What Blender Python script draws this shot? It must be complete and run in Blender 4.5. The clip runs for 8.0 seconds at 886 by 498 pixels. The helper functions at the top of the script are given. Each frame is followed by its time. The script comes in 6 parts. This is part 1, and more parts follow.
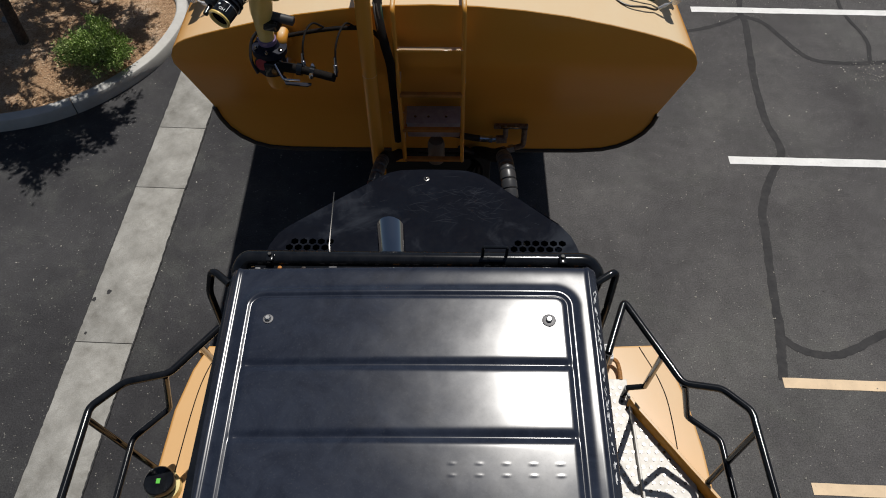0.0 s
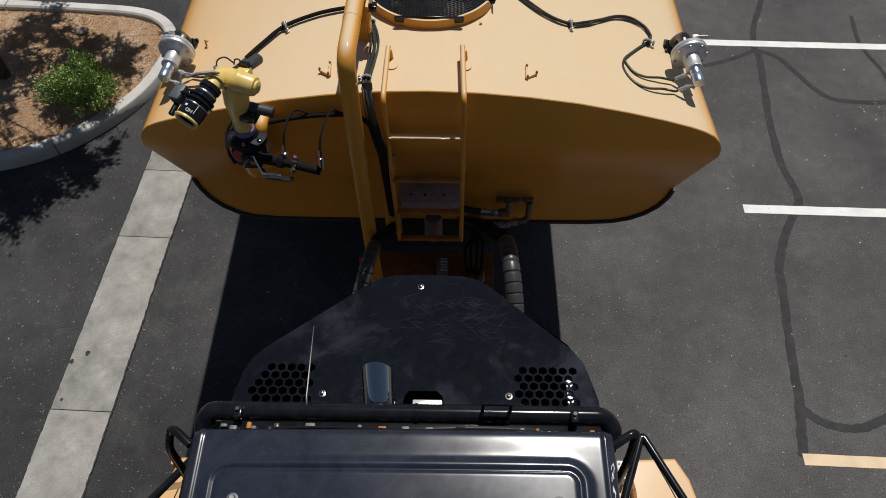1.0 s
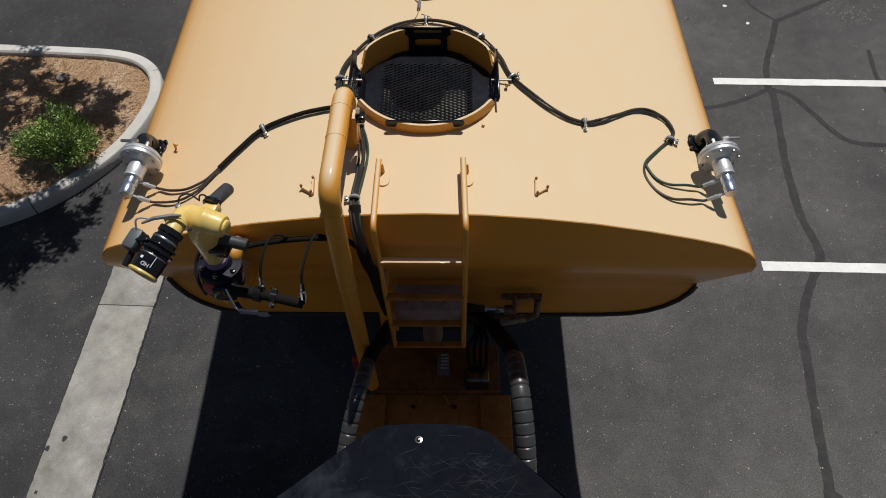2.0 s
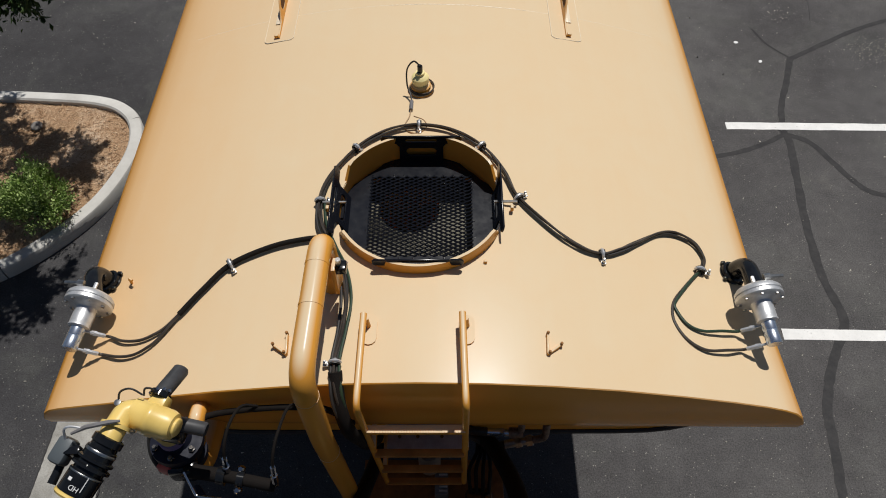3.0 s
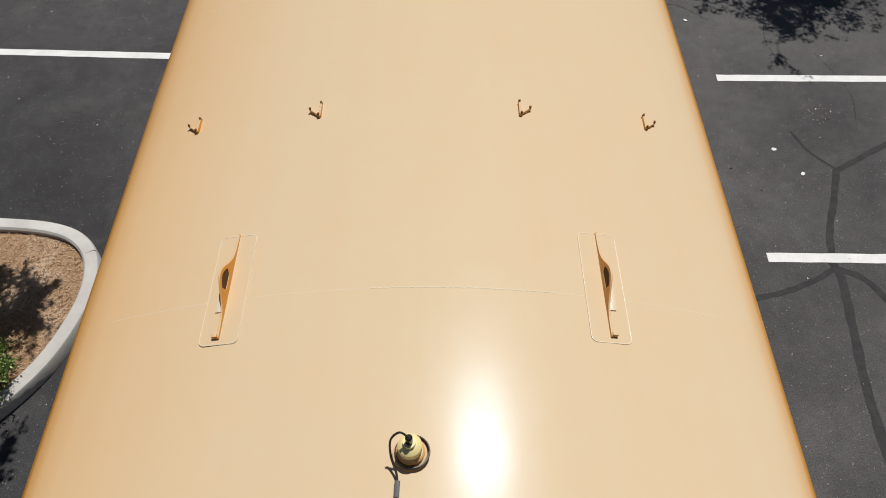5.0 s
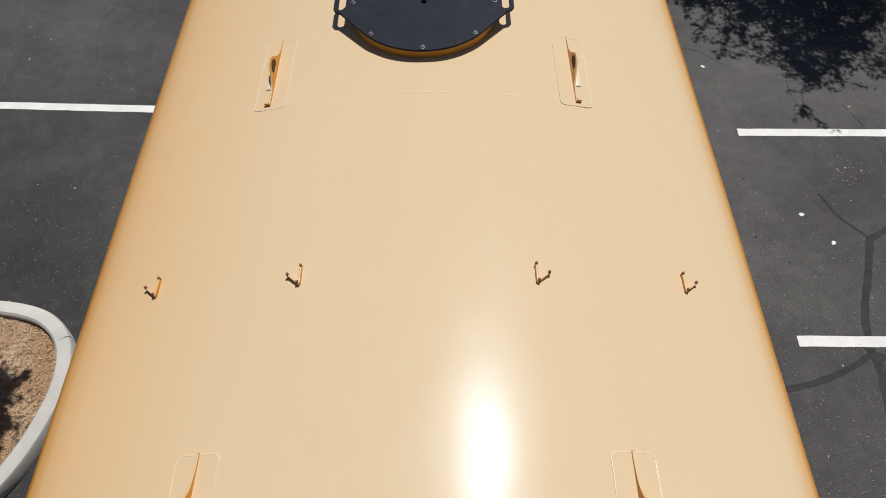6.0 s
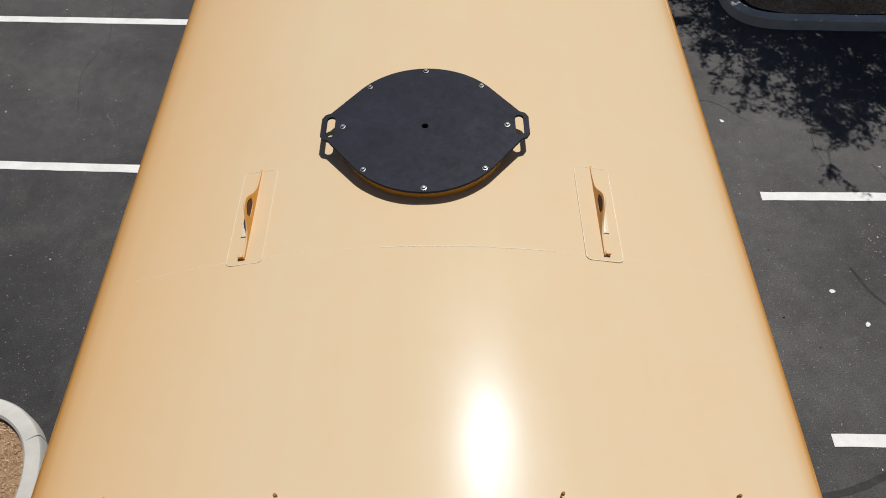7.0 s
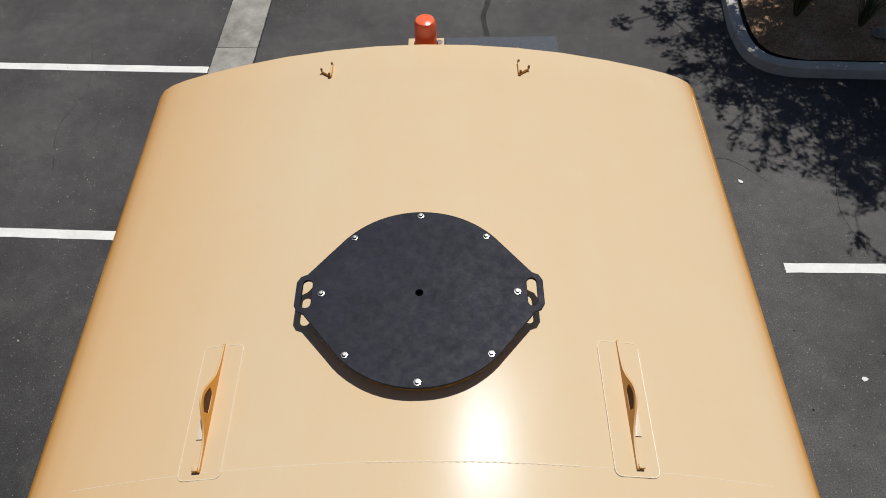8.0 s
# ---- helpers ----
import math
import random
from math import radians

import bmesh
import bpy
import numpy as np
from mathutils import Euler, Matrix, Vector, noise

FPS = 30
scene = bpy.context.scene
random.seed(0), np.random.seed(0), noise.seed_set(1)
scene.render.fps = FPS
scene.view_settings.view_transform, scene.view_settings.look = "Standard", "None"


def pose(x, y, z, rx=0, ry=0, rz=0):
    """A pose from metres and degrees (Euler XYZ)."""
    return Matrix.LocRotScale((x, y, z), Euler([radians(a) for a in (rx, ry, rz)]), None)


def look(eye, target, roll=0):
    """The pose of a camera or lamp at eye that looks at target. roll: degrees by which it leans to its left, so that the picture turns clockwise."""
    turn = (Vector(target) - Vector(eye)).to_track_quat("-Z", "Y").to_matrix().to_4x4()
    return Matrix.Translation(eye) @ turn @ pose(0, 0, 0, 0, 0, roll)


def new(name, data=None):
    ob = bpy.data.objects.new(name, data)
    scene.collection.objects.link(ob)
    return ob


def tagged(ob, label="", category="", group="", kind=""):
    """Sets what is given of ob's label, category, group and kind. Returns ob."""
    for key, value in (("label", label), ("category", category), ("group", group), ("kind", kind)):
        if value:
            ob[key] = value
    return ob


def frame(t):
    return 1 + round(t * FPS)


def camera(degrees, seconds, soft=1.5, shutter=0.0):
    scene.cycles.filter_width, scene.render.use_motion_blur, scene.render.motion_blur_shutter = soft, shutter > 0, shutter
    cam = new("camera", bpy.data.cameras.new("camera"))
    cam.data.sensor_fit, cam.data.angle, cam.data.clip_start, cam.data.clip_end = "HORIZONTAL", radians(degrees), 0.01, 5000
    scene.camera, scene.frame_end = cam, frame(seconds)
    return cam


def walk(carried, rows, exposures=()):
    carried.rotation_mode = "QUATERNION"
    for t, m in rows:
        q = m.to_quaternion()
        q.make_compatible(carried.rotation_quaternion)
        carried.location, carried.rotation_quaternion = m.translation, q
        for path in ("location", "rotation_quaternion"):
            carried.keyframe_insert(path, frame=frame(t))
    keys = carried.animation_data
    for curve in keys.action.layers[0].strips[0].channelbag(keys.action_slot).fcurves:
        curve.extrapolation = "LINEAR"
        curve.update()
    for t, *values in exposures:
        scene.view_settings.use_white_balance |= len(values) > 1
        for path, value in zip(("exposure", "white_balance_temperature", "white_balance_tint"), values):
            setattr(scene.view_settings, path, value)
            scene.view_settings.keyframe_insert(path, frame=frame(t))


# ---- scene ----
cam = camera(62.9, 8.0, soft=1.0)
PATH = [
    (0, (0.114, -3.669, 5.956), (0.103, -2.489, 4.341), 0.1),
    (0.5, (0.116, -3.343, 5.964), (0.105, -2.165, 4.348), 0.2),
    (1, (0.131, -2.97, 5.969), (0.116, -1.794, 4.351), 0.2),
    (2.5, (0.126, -1.821, 5.977), (0.11, -0.64, 4.363), -0.8),
    (3, (0.136, -1.414, 5.969), (0.121, -0.233, 4.355), -0.8),
    (3.5, (0.144, -0.997, 5.963), (0.128, 0.186, 4.351), -0.9),
    (4, (0.148, -0.55, 5.978), (0.131, 0.634, 4.366), -0.9),
    (4.5, (0.149, -0.088, 5.994), (0.13, 1.098, 4.384), -1.1),
    (4.7, (0.142, 0.107, 5.992), (0.125, 1.294, 4.383), -1.0),
    (5.8, (0.141, 1.24, 6.0), (0.117, 2.427, 4.391), -1.4),
    (6, (0.14, 1.411, 6.006), (0.116, 2.594, 4.393), -1.5),
    (6.5, (0.13, 1.884, 6.007), (0.103, 3.068, 4.395), -1.7),
    (7, (0.124, 2.362, 6.018), (0.098, 3.546, 4.406), -1.6),
    (7.5, (0.139, 2.831, 6.018), (0.112, 4.015, 4.407), -1.6),
    (8, (0.135, 3.296, 6.014), (0.108, 4.483, 4.404), -1.7),
]
walk(cam, [(t, look(eye, target, roll)) for t, eye, target, roll in PATH])

scene.view_settings.exposure = -0.45

# ---- light: a high sun ahead and to the right, clear sky ----
SUN = Vector((0.155, 0.355, 0.92)).normalized()
world = bpy.data.worlds.new("sky")
world.use_nodes = True
scene.world = world
wn = world.node_tree.nodes
sky = wn.new("ShaderNodeTexSky")
sky.sky_type, sky.sun_disc = "NISHITA", False
sky.sun_elevation = math.asin(SUN.z)
sky.sun_rotation = math.atan2(SUN.x, SUN.y)
sky.air_density, sky.dust_density, sky.ozone_density = 1.0, 0.7, 1.0
wn["Background"].inputs["Strength"].default_value = 0.046
world.node_tree.links.new(sky.outputs[0], wn["Background"].inputs["Color"])
sun_data = bpy.data.lights.new("sun", "SUN")
sun_data.energy, sun_data.angle, sun_data.color = 4.95, radians(0.53), (1.0, 0.965, 0.915)
sun = new("sun", sun_data)
sun.matrix_world = look(SUN * 30, (0, 0, 0))


# ---- material helpers ----
def material(name, color, rough=0.5, metal=0.0, coat=0.0, coat_rough=0.05, spec=0.5):
    m = bpy.data.materials.new(name)
    m.use_nodes = True
    b = m.node_tree.nodes["Principled BSDF"]
    b.inputs["Base Color"].default_value = (*color, 1)
    b.inputs["Roughness"].default_value = rough
    b.inputs["Metallic"].default_value = metal
    b.inputs["Coat Weight"].default_value = coat
    b.inputs["Coat Roughness"].default_value = coat_rough
    b.inputs["Specular IOR Level"].default_value = spec
    return m


def node(m, kind, **values):
    n = m.node_tree.nodes.new(kind)
    for key, value in values.items():
        n.inputs[key.replace("_", " ")].default_value = value
    return n


def link(m, a, b):
    m.node_tree.links.new(a, b)


def bsdf(m):
    return m.node_tree.nodes["Principled BSDF"]


def coords(m):
    return node(m, "ShaderNodeTexCoord").outputs["Object"]


def noise_tex(m, scale, detail=4.0, rough=0.55, distortion=0.0):
    n = node(m, "ShaderNodeTexNoise", Scale=scale, Detail=detail, Roughness=rough, Distortion=distortion)
    link(m, coords(m), n.inputs["Vector"])
    return n.outputs["Fac"]


def ramp(m, source, stops):
    r = node(m, "ShaderNodeValToRGB")
    e = r.color_ramp.elements
    while len(e) < len(stops):
        e.new(0.5)
    for el, (p, c) in zip(e, stops):
        el.position, el.color = p, (*c, 1)
    link(m, source, r.inputs["Fac"])
    return r.outputs["Color"]


def mix(m, fac, a, b, mode="MIX"):
    n = m.node_tree.nodes.new("ShaderNodeMix")
    n.data_type, n.blend_type = "RGBA", mode
    for sock, v in ((n.inputs["Factor"], fac), (n.inputs["A"], a), (n.inputs["B"], b)):
        if isinstance(v, (int, float)):
            sock.default_value = v
        elif isinstance(v, tuple):
            sock.default_value = (*v, 1)
        else:
            link(m, v, sock)
    return n.outputs["Result"]


def span(m, source, lo, hi, a, b):
    n = node(m, "ShaderNodeMapRange")
    link(m, source, n.inputs[0])
    for i, v in enumerate((lo, hi, a, b)):
        n.inputs[i + 1].default_value = v
    return n.outputs[0]


def bump(m, source, strength, distance=0.01):
    n = node(m, "ShaderNodeBump", Strength=strength, Distance=distance)
    link(m, source, n.inputs["Height"])
    link(m, n.outputs[0], bsdf(m).inputs["Normal"])


def flecks(m, scale, size):
    """1 on small scattered grains, 0 elsewhere."""
    v = node(m, "ShaderNodeTexVoronoi", Scale=scale)
    link(m, coords(m), v.inputs["Vector"])
    return span(m, v.outputs["Distance"], size, size * 0.6, 0.0, 1.0), v.outputs["Color"]


def base(m, color):
    link(m, color, bsdf(m).inputs["Base Color"])


# ---- materials ----
ASPHALT = material("asphalt", (0.08, 0.08, 0.08), 0.9, spec=0.2)
c = ramp(ASPHALT, noise_tex(ASPHALT, 0.55, 6, 0.6), [(0.3, (0.064, 0.061, 0.062)), (0.5, (0.088, 0.085, 0.085)), (0.72, (0.120, 0.116, 0.113))])
# the lane on one side was paved later and is darker
sep = node(ASPHALT, "ShaderNodeSeparateXYZ")
link(ASPHALT, coords(ASPHALT), sep.inputs[0])
older = mix(ASPHALT, 1.0, span(ASPHALT, sep.outputs[0], -1.2, 1.2, 1.0, 0.0), span(ASPHALT, sep.outputs[1], 5.0, 10.0, 1.0, 0.25), "MULTIPLY")
c = mix(ASPHALT, older, c, (0.53, 0.54, 0.57), "MULTIPLY")
c = mix(ASPHALT, span(ASPHALT, noise_tex(ASPHALT, 0.9, 6, 0.7, 1.0), 0.5, 0.75, 0.0, 0.5), c, (0.105, 0.108, 0.098))
c = mix(ASPHALT, 0.55, c, ramp(ASPHALT, noise_tex(ASPHALT, 0.38, 5, 0.65, 0.5), [(0.34, (0.33, 0.33, 0.34)), (0.66, (0.66, 0.66, 0.65))]), "OVERLAY")
c = mix(ASPHALT, 0.4, c, ramp(ASPHALT, noise_tex(ASPHALT, 7.0, 5, 0.7), [(0.32, (0.36, 0.36, 0.36)), (0.68, (0.64, 0.64, 0.64))]), "OVERLAY")
c = mix(ASPHALT, 0.9, c, ramp(ASPHALT, noise_tex(ASPHALT, 75, 4, 0.8), [(0.3, (0.18, 0.18, 0.18)), (0.7, (0.82, 0.82, 0.82))]), "OVERLAY")
c = mix(ASPHALT, span(ASPHALT, noise_tex(ASPHALT, 1.7, 5, 0.7, 0.6), 0.62, 0.8, 0.0, 0.35), c, (0.17, 0.165, 0.14))
f, g = flecks(ASPHALT, 30, 0.17)
rare = span(ASPHALT, noise_tex(ASPHALT, 19, 1), 0.46, 0.60, 0.0, 0.75)
n = ASPHALT.node_tree.nodes.new("ShaderNodeMath")
n.operation = "MULTIPLY"
link(ASPHALT, f, n.inputs[0])
link(ASPHALT, rare, n.inputs[1])
base(ASPHALT, mix(ASPHALT, n.outputs[0], c, (0.36, 0.345, 0.31)))
bump(ASPHALT, noise_tex(ASPHALT, 140, 3, 0.8), 0.5, 0.006)

TAR = material("crack_seal_tar", (0.02, 0.02, 0.021), 0.9, spec=0.12)
base(TAR, ramp(TAR, noise_tex(TAR, 9, 6, 0.75), [(0.3, (0.036, 0.036, 0.038)), (0.75, (0.066, 0.064, 0.064))]))
bump(TAR, noise_tex(TAR, 60, 3), 0.3, 0.004)

PATCH = material("fresh_asphalt", (0.035, 0.038, 0.045), 0.8, spec=0.3)
base(PATCH, ramp(PATCH, noise_tex(PATCH, 40, 4, 0.7), [(0.3, (0.070, 0.080, 0.096)), (0.75, (0.112, 0.124, 0.146))]))


def worn_paint(name, color, worn):
    m = material(name, color, 0.7)
    c = ramp(m, noise_tex(m, 5, 6, 0.65), [(0.3, tuple(v * 0.82 for v in color)), (0.65, color)])
    base(m, mix(m, span(m, noise_tex(m, 60, 5, 0.75), 0.60, 0.70, 0.0, worn), c, (0.12, 0.12, 0.12)))
    bump(m, noise_tex(m, 150, 2), 0.3, 0.003)
    return m


WHITE_LINE = worn_paint("white_line_paint", (0.84, 0.84, 0.82), 0.45)
YELLOW_LINE = worn_paint("faded_yellow_line_paint", (0.80, 0.61, 0.40), 0.4)

CONCRETE = material("concrete", (0.33, 0.31, 0.28), 0.9, spec=0.25)
c = ramp(CONCRETE, noise_tex(CONCRETE, 3.2, 7, 0.65), [(0.30, (0.20, 0.192, 0.172)), (0.46, (0.30, 0.292, 0.268)), (0.55, (0.345, 0.336, 0.31)), (0.68, (0.43, 0.42, 0.39))])
c = mix(CONCRETE, span(CONCRETE, noise_tex(CONCRETE, 14, 6, 0.8), 0.54, 0.72, 0.0, 0.65), c, (0.20, 0.185, 0.155))
base(CONCRETE, mix(CONCRETE, 0.35, c, ramp(CONCRETE, noise_tex(CONCRETE, 120, 3, 0.8), [(0.3, (0.2, 0.2, 0.2)), (0.7, (0.8, 0.8, 0.8))]), "OVERLAY"))
bump(CONCRETE, noise_tex(CONCRETE, 80, 4, 0.7), 0.3, 0.004)

KERB = material("pale_kerb_concrete", (0.56, 0.55, 0.52), 0.9, spec=0.25)
c = ramp(KERB, noise_tex(KERB, 2.6, 7, 0.65), [(0.28, (0.47, 0.46, 0.43)), (0.5, (0.56, 0.55, 0.52)), (0.72, (0.64, 0.63, 0.60))])
base(KERB, mix(KERB, span(KERB, noise_tex(KERB, 11, 6, 0.8), 0.62, 0.76, 0.0, 0.5), c, (0.33, 0.31, 0.28)))
bump(KERB, noise_tex(KERB, 80, 4, 0.7), 0.3, 0.004)

MULCH = material("bark_mulch", (0.24, 0.15, 0.09), 0.95, spec=0.15)
c = ramp(MULCH, noise_tex(MULCH, 1.6, 6, 0.6), [(0.3, (0.33, 0.20, 0.11)), (0.52, (0.50, 0.33, 0.20)), (0.72, (0.68, 0.53, 0.39))])
base(MULCH, mix(MULCH, 0.6, c, ramp(MULCH, noise_tex(MULCH, 55, 5, 0.8), [(0.3, (0.15, 0.15, 0.15)), (0.7, (0.85, 0.85, 0.85))]), "OVERLAY"))
bump(MULCH, noise_tex(MULCH, 45, 5, 0.8), 0.8, 0.03)


def by_island(name, stops, rough):
    m = material(name, stops[0][1], rough, spec=0.3)
    g = m.node_tree.nodes.new("ShaderNodeNewGeometry")
    base(m, ramp(m, g.outputs["Random Per Island"], stops))
    return m


CHIP = by_island("wood_chip", [(0.0, (0.26, 0.145, 0.075)), (0.6, (0.48, 0.31, 0.18)), (1.0, (0.70, 0.53, 0.36))], 0.9)
LEAF = by_island("bush_leaf", [(0.0, (0.13, 0.20, 0.05)), (0.5, (0.30, 0.42, 0.12)), (1.0, (0.55, 0.66, 0.28))], 0.55)
TREE_LEAF = by_island("tree_leaf", [(0.0, (0.03, 0.06, 0.018)), (1.0, (0.08, 0.13, 0.035))], 0.55)
BLADE = by_island("strap_leaf", [(0.0, (0.05, 0.07, 0.03)), (1.0, (0.13, 0.16, 0.075))], 0.5)
BARK = material("bark", (0.07, 0.05, 0.04), 0.95)
base(BARK, ramp(BARK, noise_tex(BARK, 30, 6, 0.7), [(0.3, (0.04, 0.03, 0.024)), (0.7, (0.13, 0.10, 0.08))]))
bump(BARK, noise_tex(BARK, 40, 4), 0.8, 0.02)
ROCK = material("rock", (0.3, 0.28, 0.26), 0.9)
base(ROCK, ramp(ROCK, noise_tex(ROCK, 12, 6), [(0.3, (0.16, 0.15, 0.14)), (0.7, (0.36, 0.33, 0.30))]))

TAN = material("tan_machine_paint", (0.68, 0.31, 0.05), 0.22, spec=0.135)
c = ramp(TAN, noise_tex(TAN, 1.1, 5, 0.55), [(0.3, (0.690, 0.310, 0.047)), (0.7, (0.730, 0.334, 0.055))])
c = mix(TAN, span(TAN, noise_tex(TAN, 6, 7, 0.75, 1.5), 0.66, 0.85, 0.0, 0.25), c, (0.54, 0.235, 0.04))
# sunlit paleness painted on upward faces, most on the crown, in faint lengthwise streaks
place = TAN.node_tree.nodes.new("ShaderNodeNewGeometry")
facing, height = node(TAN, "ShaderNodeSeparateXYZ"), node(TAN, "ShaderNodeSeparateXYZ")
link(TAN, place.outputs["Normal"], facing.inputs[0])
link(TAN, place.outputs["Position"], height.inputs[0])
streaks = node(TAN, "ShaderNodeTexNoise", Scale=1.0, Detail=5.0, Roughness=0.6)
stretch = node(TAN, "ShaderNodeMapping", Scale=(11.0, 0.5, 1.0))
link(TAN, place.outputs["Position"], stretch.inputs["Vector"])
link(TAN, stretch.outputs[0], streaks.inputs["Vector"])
sunlit_tone = mix(TAN, 1.0, span(TAN, mix(TAN, 1.0, facing.outputs[2], span(TAN, height.outputs[0], 0.0, 1.4, 0.0, 0.06), "ADD"), 0.68, 0.98, 0.0, 1.0), span(TAN, height.outputs[2], 2.5, 3.25, 0.58, 0.86), "MULTIPLY")
sunlit_tone = mix(TAN, 1.0, sunlit_tone, span(TAN, streaks.outputs["Fac"], 0.25, 0.75, 0.97, 1.03), "MULTIPLY")
sunlit_tone = mix(TAN, 1.0, sunlit_tone, span(TAN, noise_tex(TAN, 3.5, 6, 0.7, 0.8), 0.3, 0.72, 0.95, 1.03), "MULTIPLY")
# painted weaker on the left shoulder, which the sun lights less
sunlit_tone = mix(TAN, 1.0, sunlit_tone, span(TAN, height.outputs[0], -1.60, -0.60, 0.70, 1.0), "MULTIPLY")
base(TAN, mix(TAN, sunlit_tone, c, (0.705, 0.588, 0.405)))
bsdf(TAN).inputs["Specular Tint"].default_value = (0.64, 0.83, 1.0, 1)
link(TAN, span(TAN, noise_tex(TAN, 2.4, 5), 0.3, 0.7, 0.21, 0.27), bsdf(TAN).inputs["Roughness"])
bump(TAN, noise_tex(TAN, 2.2, 2, 0.4), 0.03, 0.03)

# the crown's painted sunlit paleness, on every side of beads and gussets
WELD = material("pale_weld", (0.80, 0.69, 0.52), 0.3, spec=0.6)
bump(WELD, noise_tex(WELD, 160, 2), 0.5, 0.004)
CANNON_YELLOW = material("yellow_enamel", (0.66, 0.44, 0.07), 0.35, coat=0.4)
base(CANNON_YELLOW, ramp(CANNON_YELLOW, noise_tex(CANNON_YELLOW, 14, 5), [(0.3, (0.74, 0.52, 0.14)), (0.7, (0.82, 0.60, 0.19))]))
ROOF_BLACK = material("gloss_black_panel", (0.012, 0.013, 0.016), 0.2, spec=0.55)
# blue cast in the base makes up for reflected sky
c = ramp(ROOF_BLACK, noise_tex(ROOF_BLACK, 5, 7, 0.7, 0.8), [(0.35, (0.011, 0.014, 0.024)), (0.7, (0.026, 0.032, 0.049))])
smear = span(ROOF_BLACK, noise_tex(ROOF_BLACK, 3.2, 7, 0.7, 2.2), 0.52, 0.74, 0.0, 0.5)
c = mix(ROOF_BLACK, smear, c, (0.030, 0.036, 0.050))
c = mix(ROOF_BLACK, span(ROOF_BLACK, noise_tex(ROOF_BLACK, 130, 3, 0.8), 0.56, 0.72, 0.0, 0.5), c, (0.050, 0.054, 0.064))
base(ROOF_BLACK, c)
link(ROOF_BLACK, span(ROOF_BLACK, noise_tex(ROOF_BLACK, 7, 6, 0.7), 0.3, 0.75, 0.185, 0.235), bsdf(ROOF_BLACK).inputs["Roughness"])
DUSTY = material("dusty_satin_black", (0.016, 0.016, 0.019), 0.75, spec=0.09)
# navy in the base stands in for the sky's blue sheen
c = ramp(DUSTY, noise_tex(DUSTY, 2.1, 5, 0.6, 0.8), [(0.40, (0.0010, 0.0020, 0.0060)), (0.55, (0.0020, 0.0036, 0.0085)), (0.70, (0.022, 0.026, 0.035))])
c = mix(DUSTY, span(DUSTY, noise_tex(DUSTY, 4.2, 6, 0.7, 1.6), 0.54, 0.78, 0.0, 0.6), c, (0.030, 0.034, 0.044))
base(DUSTY, c)
link(DUSTY, span(DUSTY, noise_tex(DUSTY, 18, 6, 0.8), 0.3, 0.7, 0.66, 0.82), bsdf(DUSTY).inputs["Roughness"])
LID_BLACK = material("dull_black_plate", (0.012, 0.012, 0.016), 0.5, spec=0.22)
# the lid's bluish sheen is put into its colour
c = ramp(LID_BLACK, noise_tex(LID_BLACK, 7, 8, 0.75, 0.6), [(0.32, (0.005, 0.0065, 0.014)), (0.55, (0.009, 0.011, 0.023)), (0.78, (0.022, 0.025, 0.043))])
base(LID_BLACK, c)
link(LID_BLACK, span(LID_BLACK, noise_tex(LID_BLACK, 25, 5, 0.7), 0.3, 0.7, 0.5, 0.66), bsdf(LID_BLACK).inputs["Roughness"])
BLACK = material("black_powder_coat", (0.010, 0.010, 0.011), 0.13, spec=0.4)
base(BLACK, ramp(BLACK, noise_tex(BLACK, 20, 5), [(0.3, (0.005, 0.006, 0.008)), (0.7, (0.012, 0.013, 0.015))]))
TRAY = material("glossy_black_tray_paint", (0.006, 0.007, 0.011), 0.36, spec=0.35)
link(TRAY, span(TRAY, noise_tex(TRAY, 12, 6, 0.7), 0.3, 0.7, 0.18, 0.30), bsdf(TRAY).inputs["Roughness"])
RUBBER = material("black_rubber", (0.018, 0.017, 0.017), 0.5)
base(RUBBER, ramp(RUBBER, noise_tex(RUBBER, 25, 5, 0.7), [(0.3, (0.013, 0.012, 0.012)), (0.7, (0.034, 0.031, 0.028))]))
SLEEVE = material("woven_black_sleeve", (0.010, 0.008, 0.007), 0.85, spec=0.2)
bump(SLEEVE, noise_tex(SLEEVE, 220, 3, 0.8), 0.7, 0.004)
CHROME = material("chrome", (0.62, 0.62, 0.63), 0.09, 1.0)
SMOKED = material("smoked_steel", (0.20, 0.19, 0.18), 0.25, 1.0)
# blue in the metal colour stands in for sky mirrored in it
ZINC = material("blue_zinc_plating", (0.58, 0.65, 0.76), 0.26, 0.9)
STACK = material("polished_stack_steel", (0.66, 0.63, 0.60), 0.05, 1.0)
RIBBED = material("grey_ribbed_rubber", (0.045, 0.045, 0.047), 0.36, spec=0.6)
# near-black frame paint, darkened to hold the tank's shadow as well
CHASSIS = material("near_black_chassis_paint", (0.022, 0.020, 0.018), 0.75, spec=0.3)
DECK_OLIVE = material("olive_tank_interior", (0.34, 0.29, 0.17), 0.6)
base(DECK_OLIVE, ramp(DECK_OLIVE, noise_tex(DECK_OLIVE, 9, 5), [(0.3, (0.075, 0.066, 0.040)), (0.7, (0.12, 0.106, 0.066))]))
STEEL = material("zinc_steel", (0.55, 0.55, 0.54), 0.32, 1.0)
base(STEEL, ramp(STEEL, noise_tex(STEEL, 60, 4), [(0.3, (0.36, 0.36, 0.35)), (0.7, (0.56, 0.56, 0.55))]))
ALU = material("cast_aluminium", (0.62, 0.63, 0.64), 0.42, 0.6)
base(ALU, ramp(ALU, noise_tex(ALU, 35, 5), [(0.3, (0.54, 0.55, 0.56)), (0.7, (0.72, 0.73, 0.75))]))
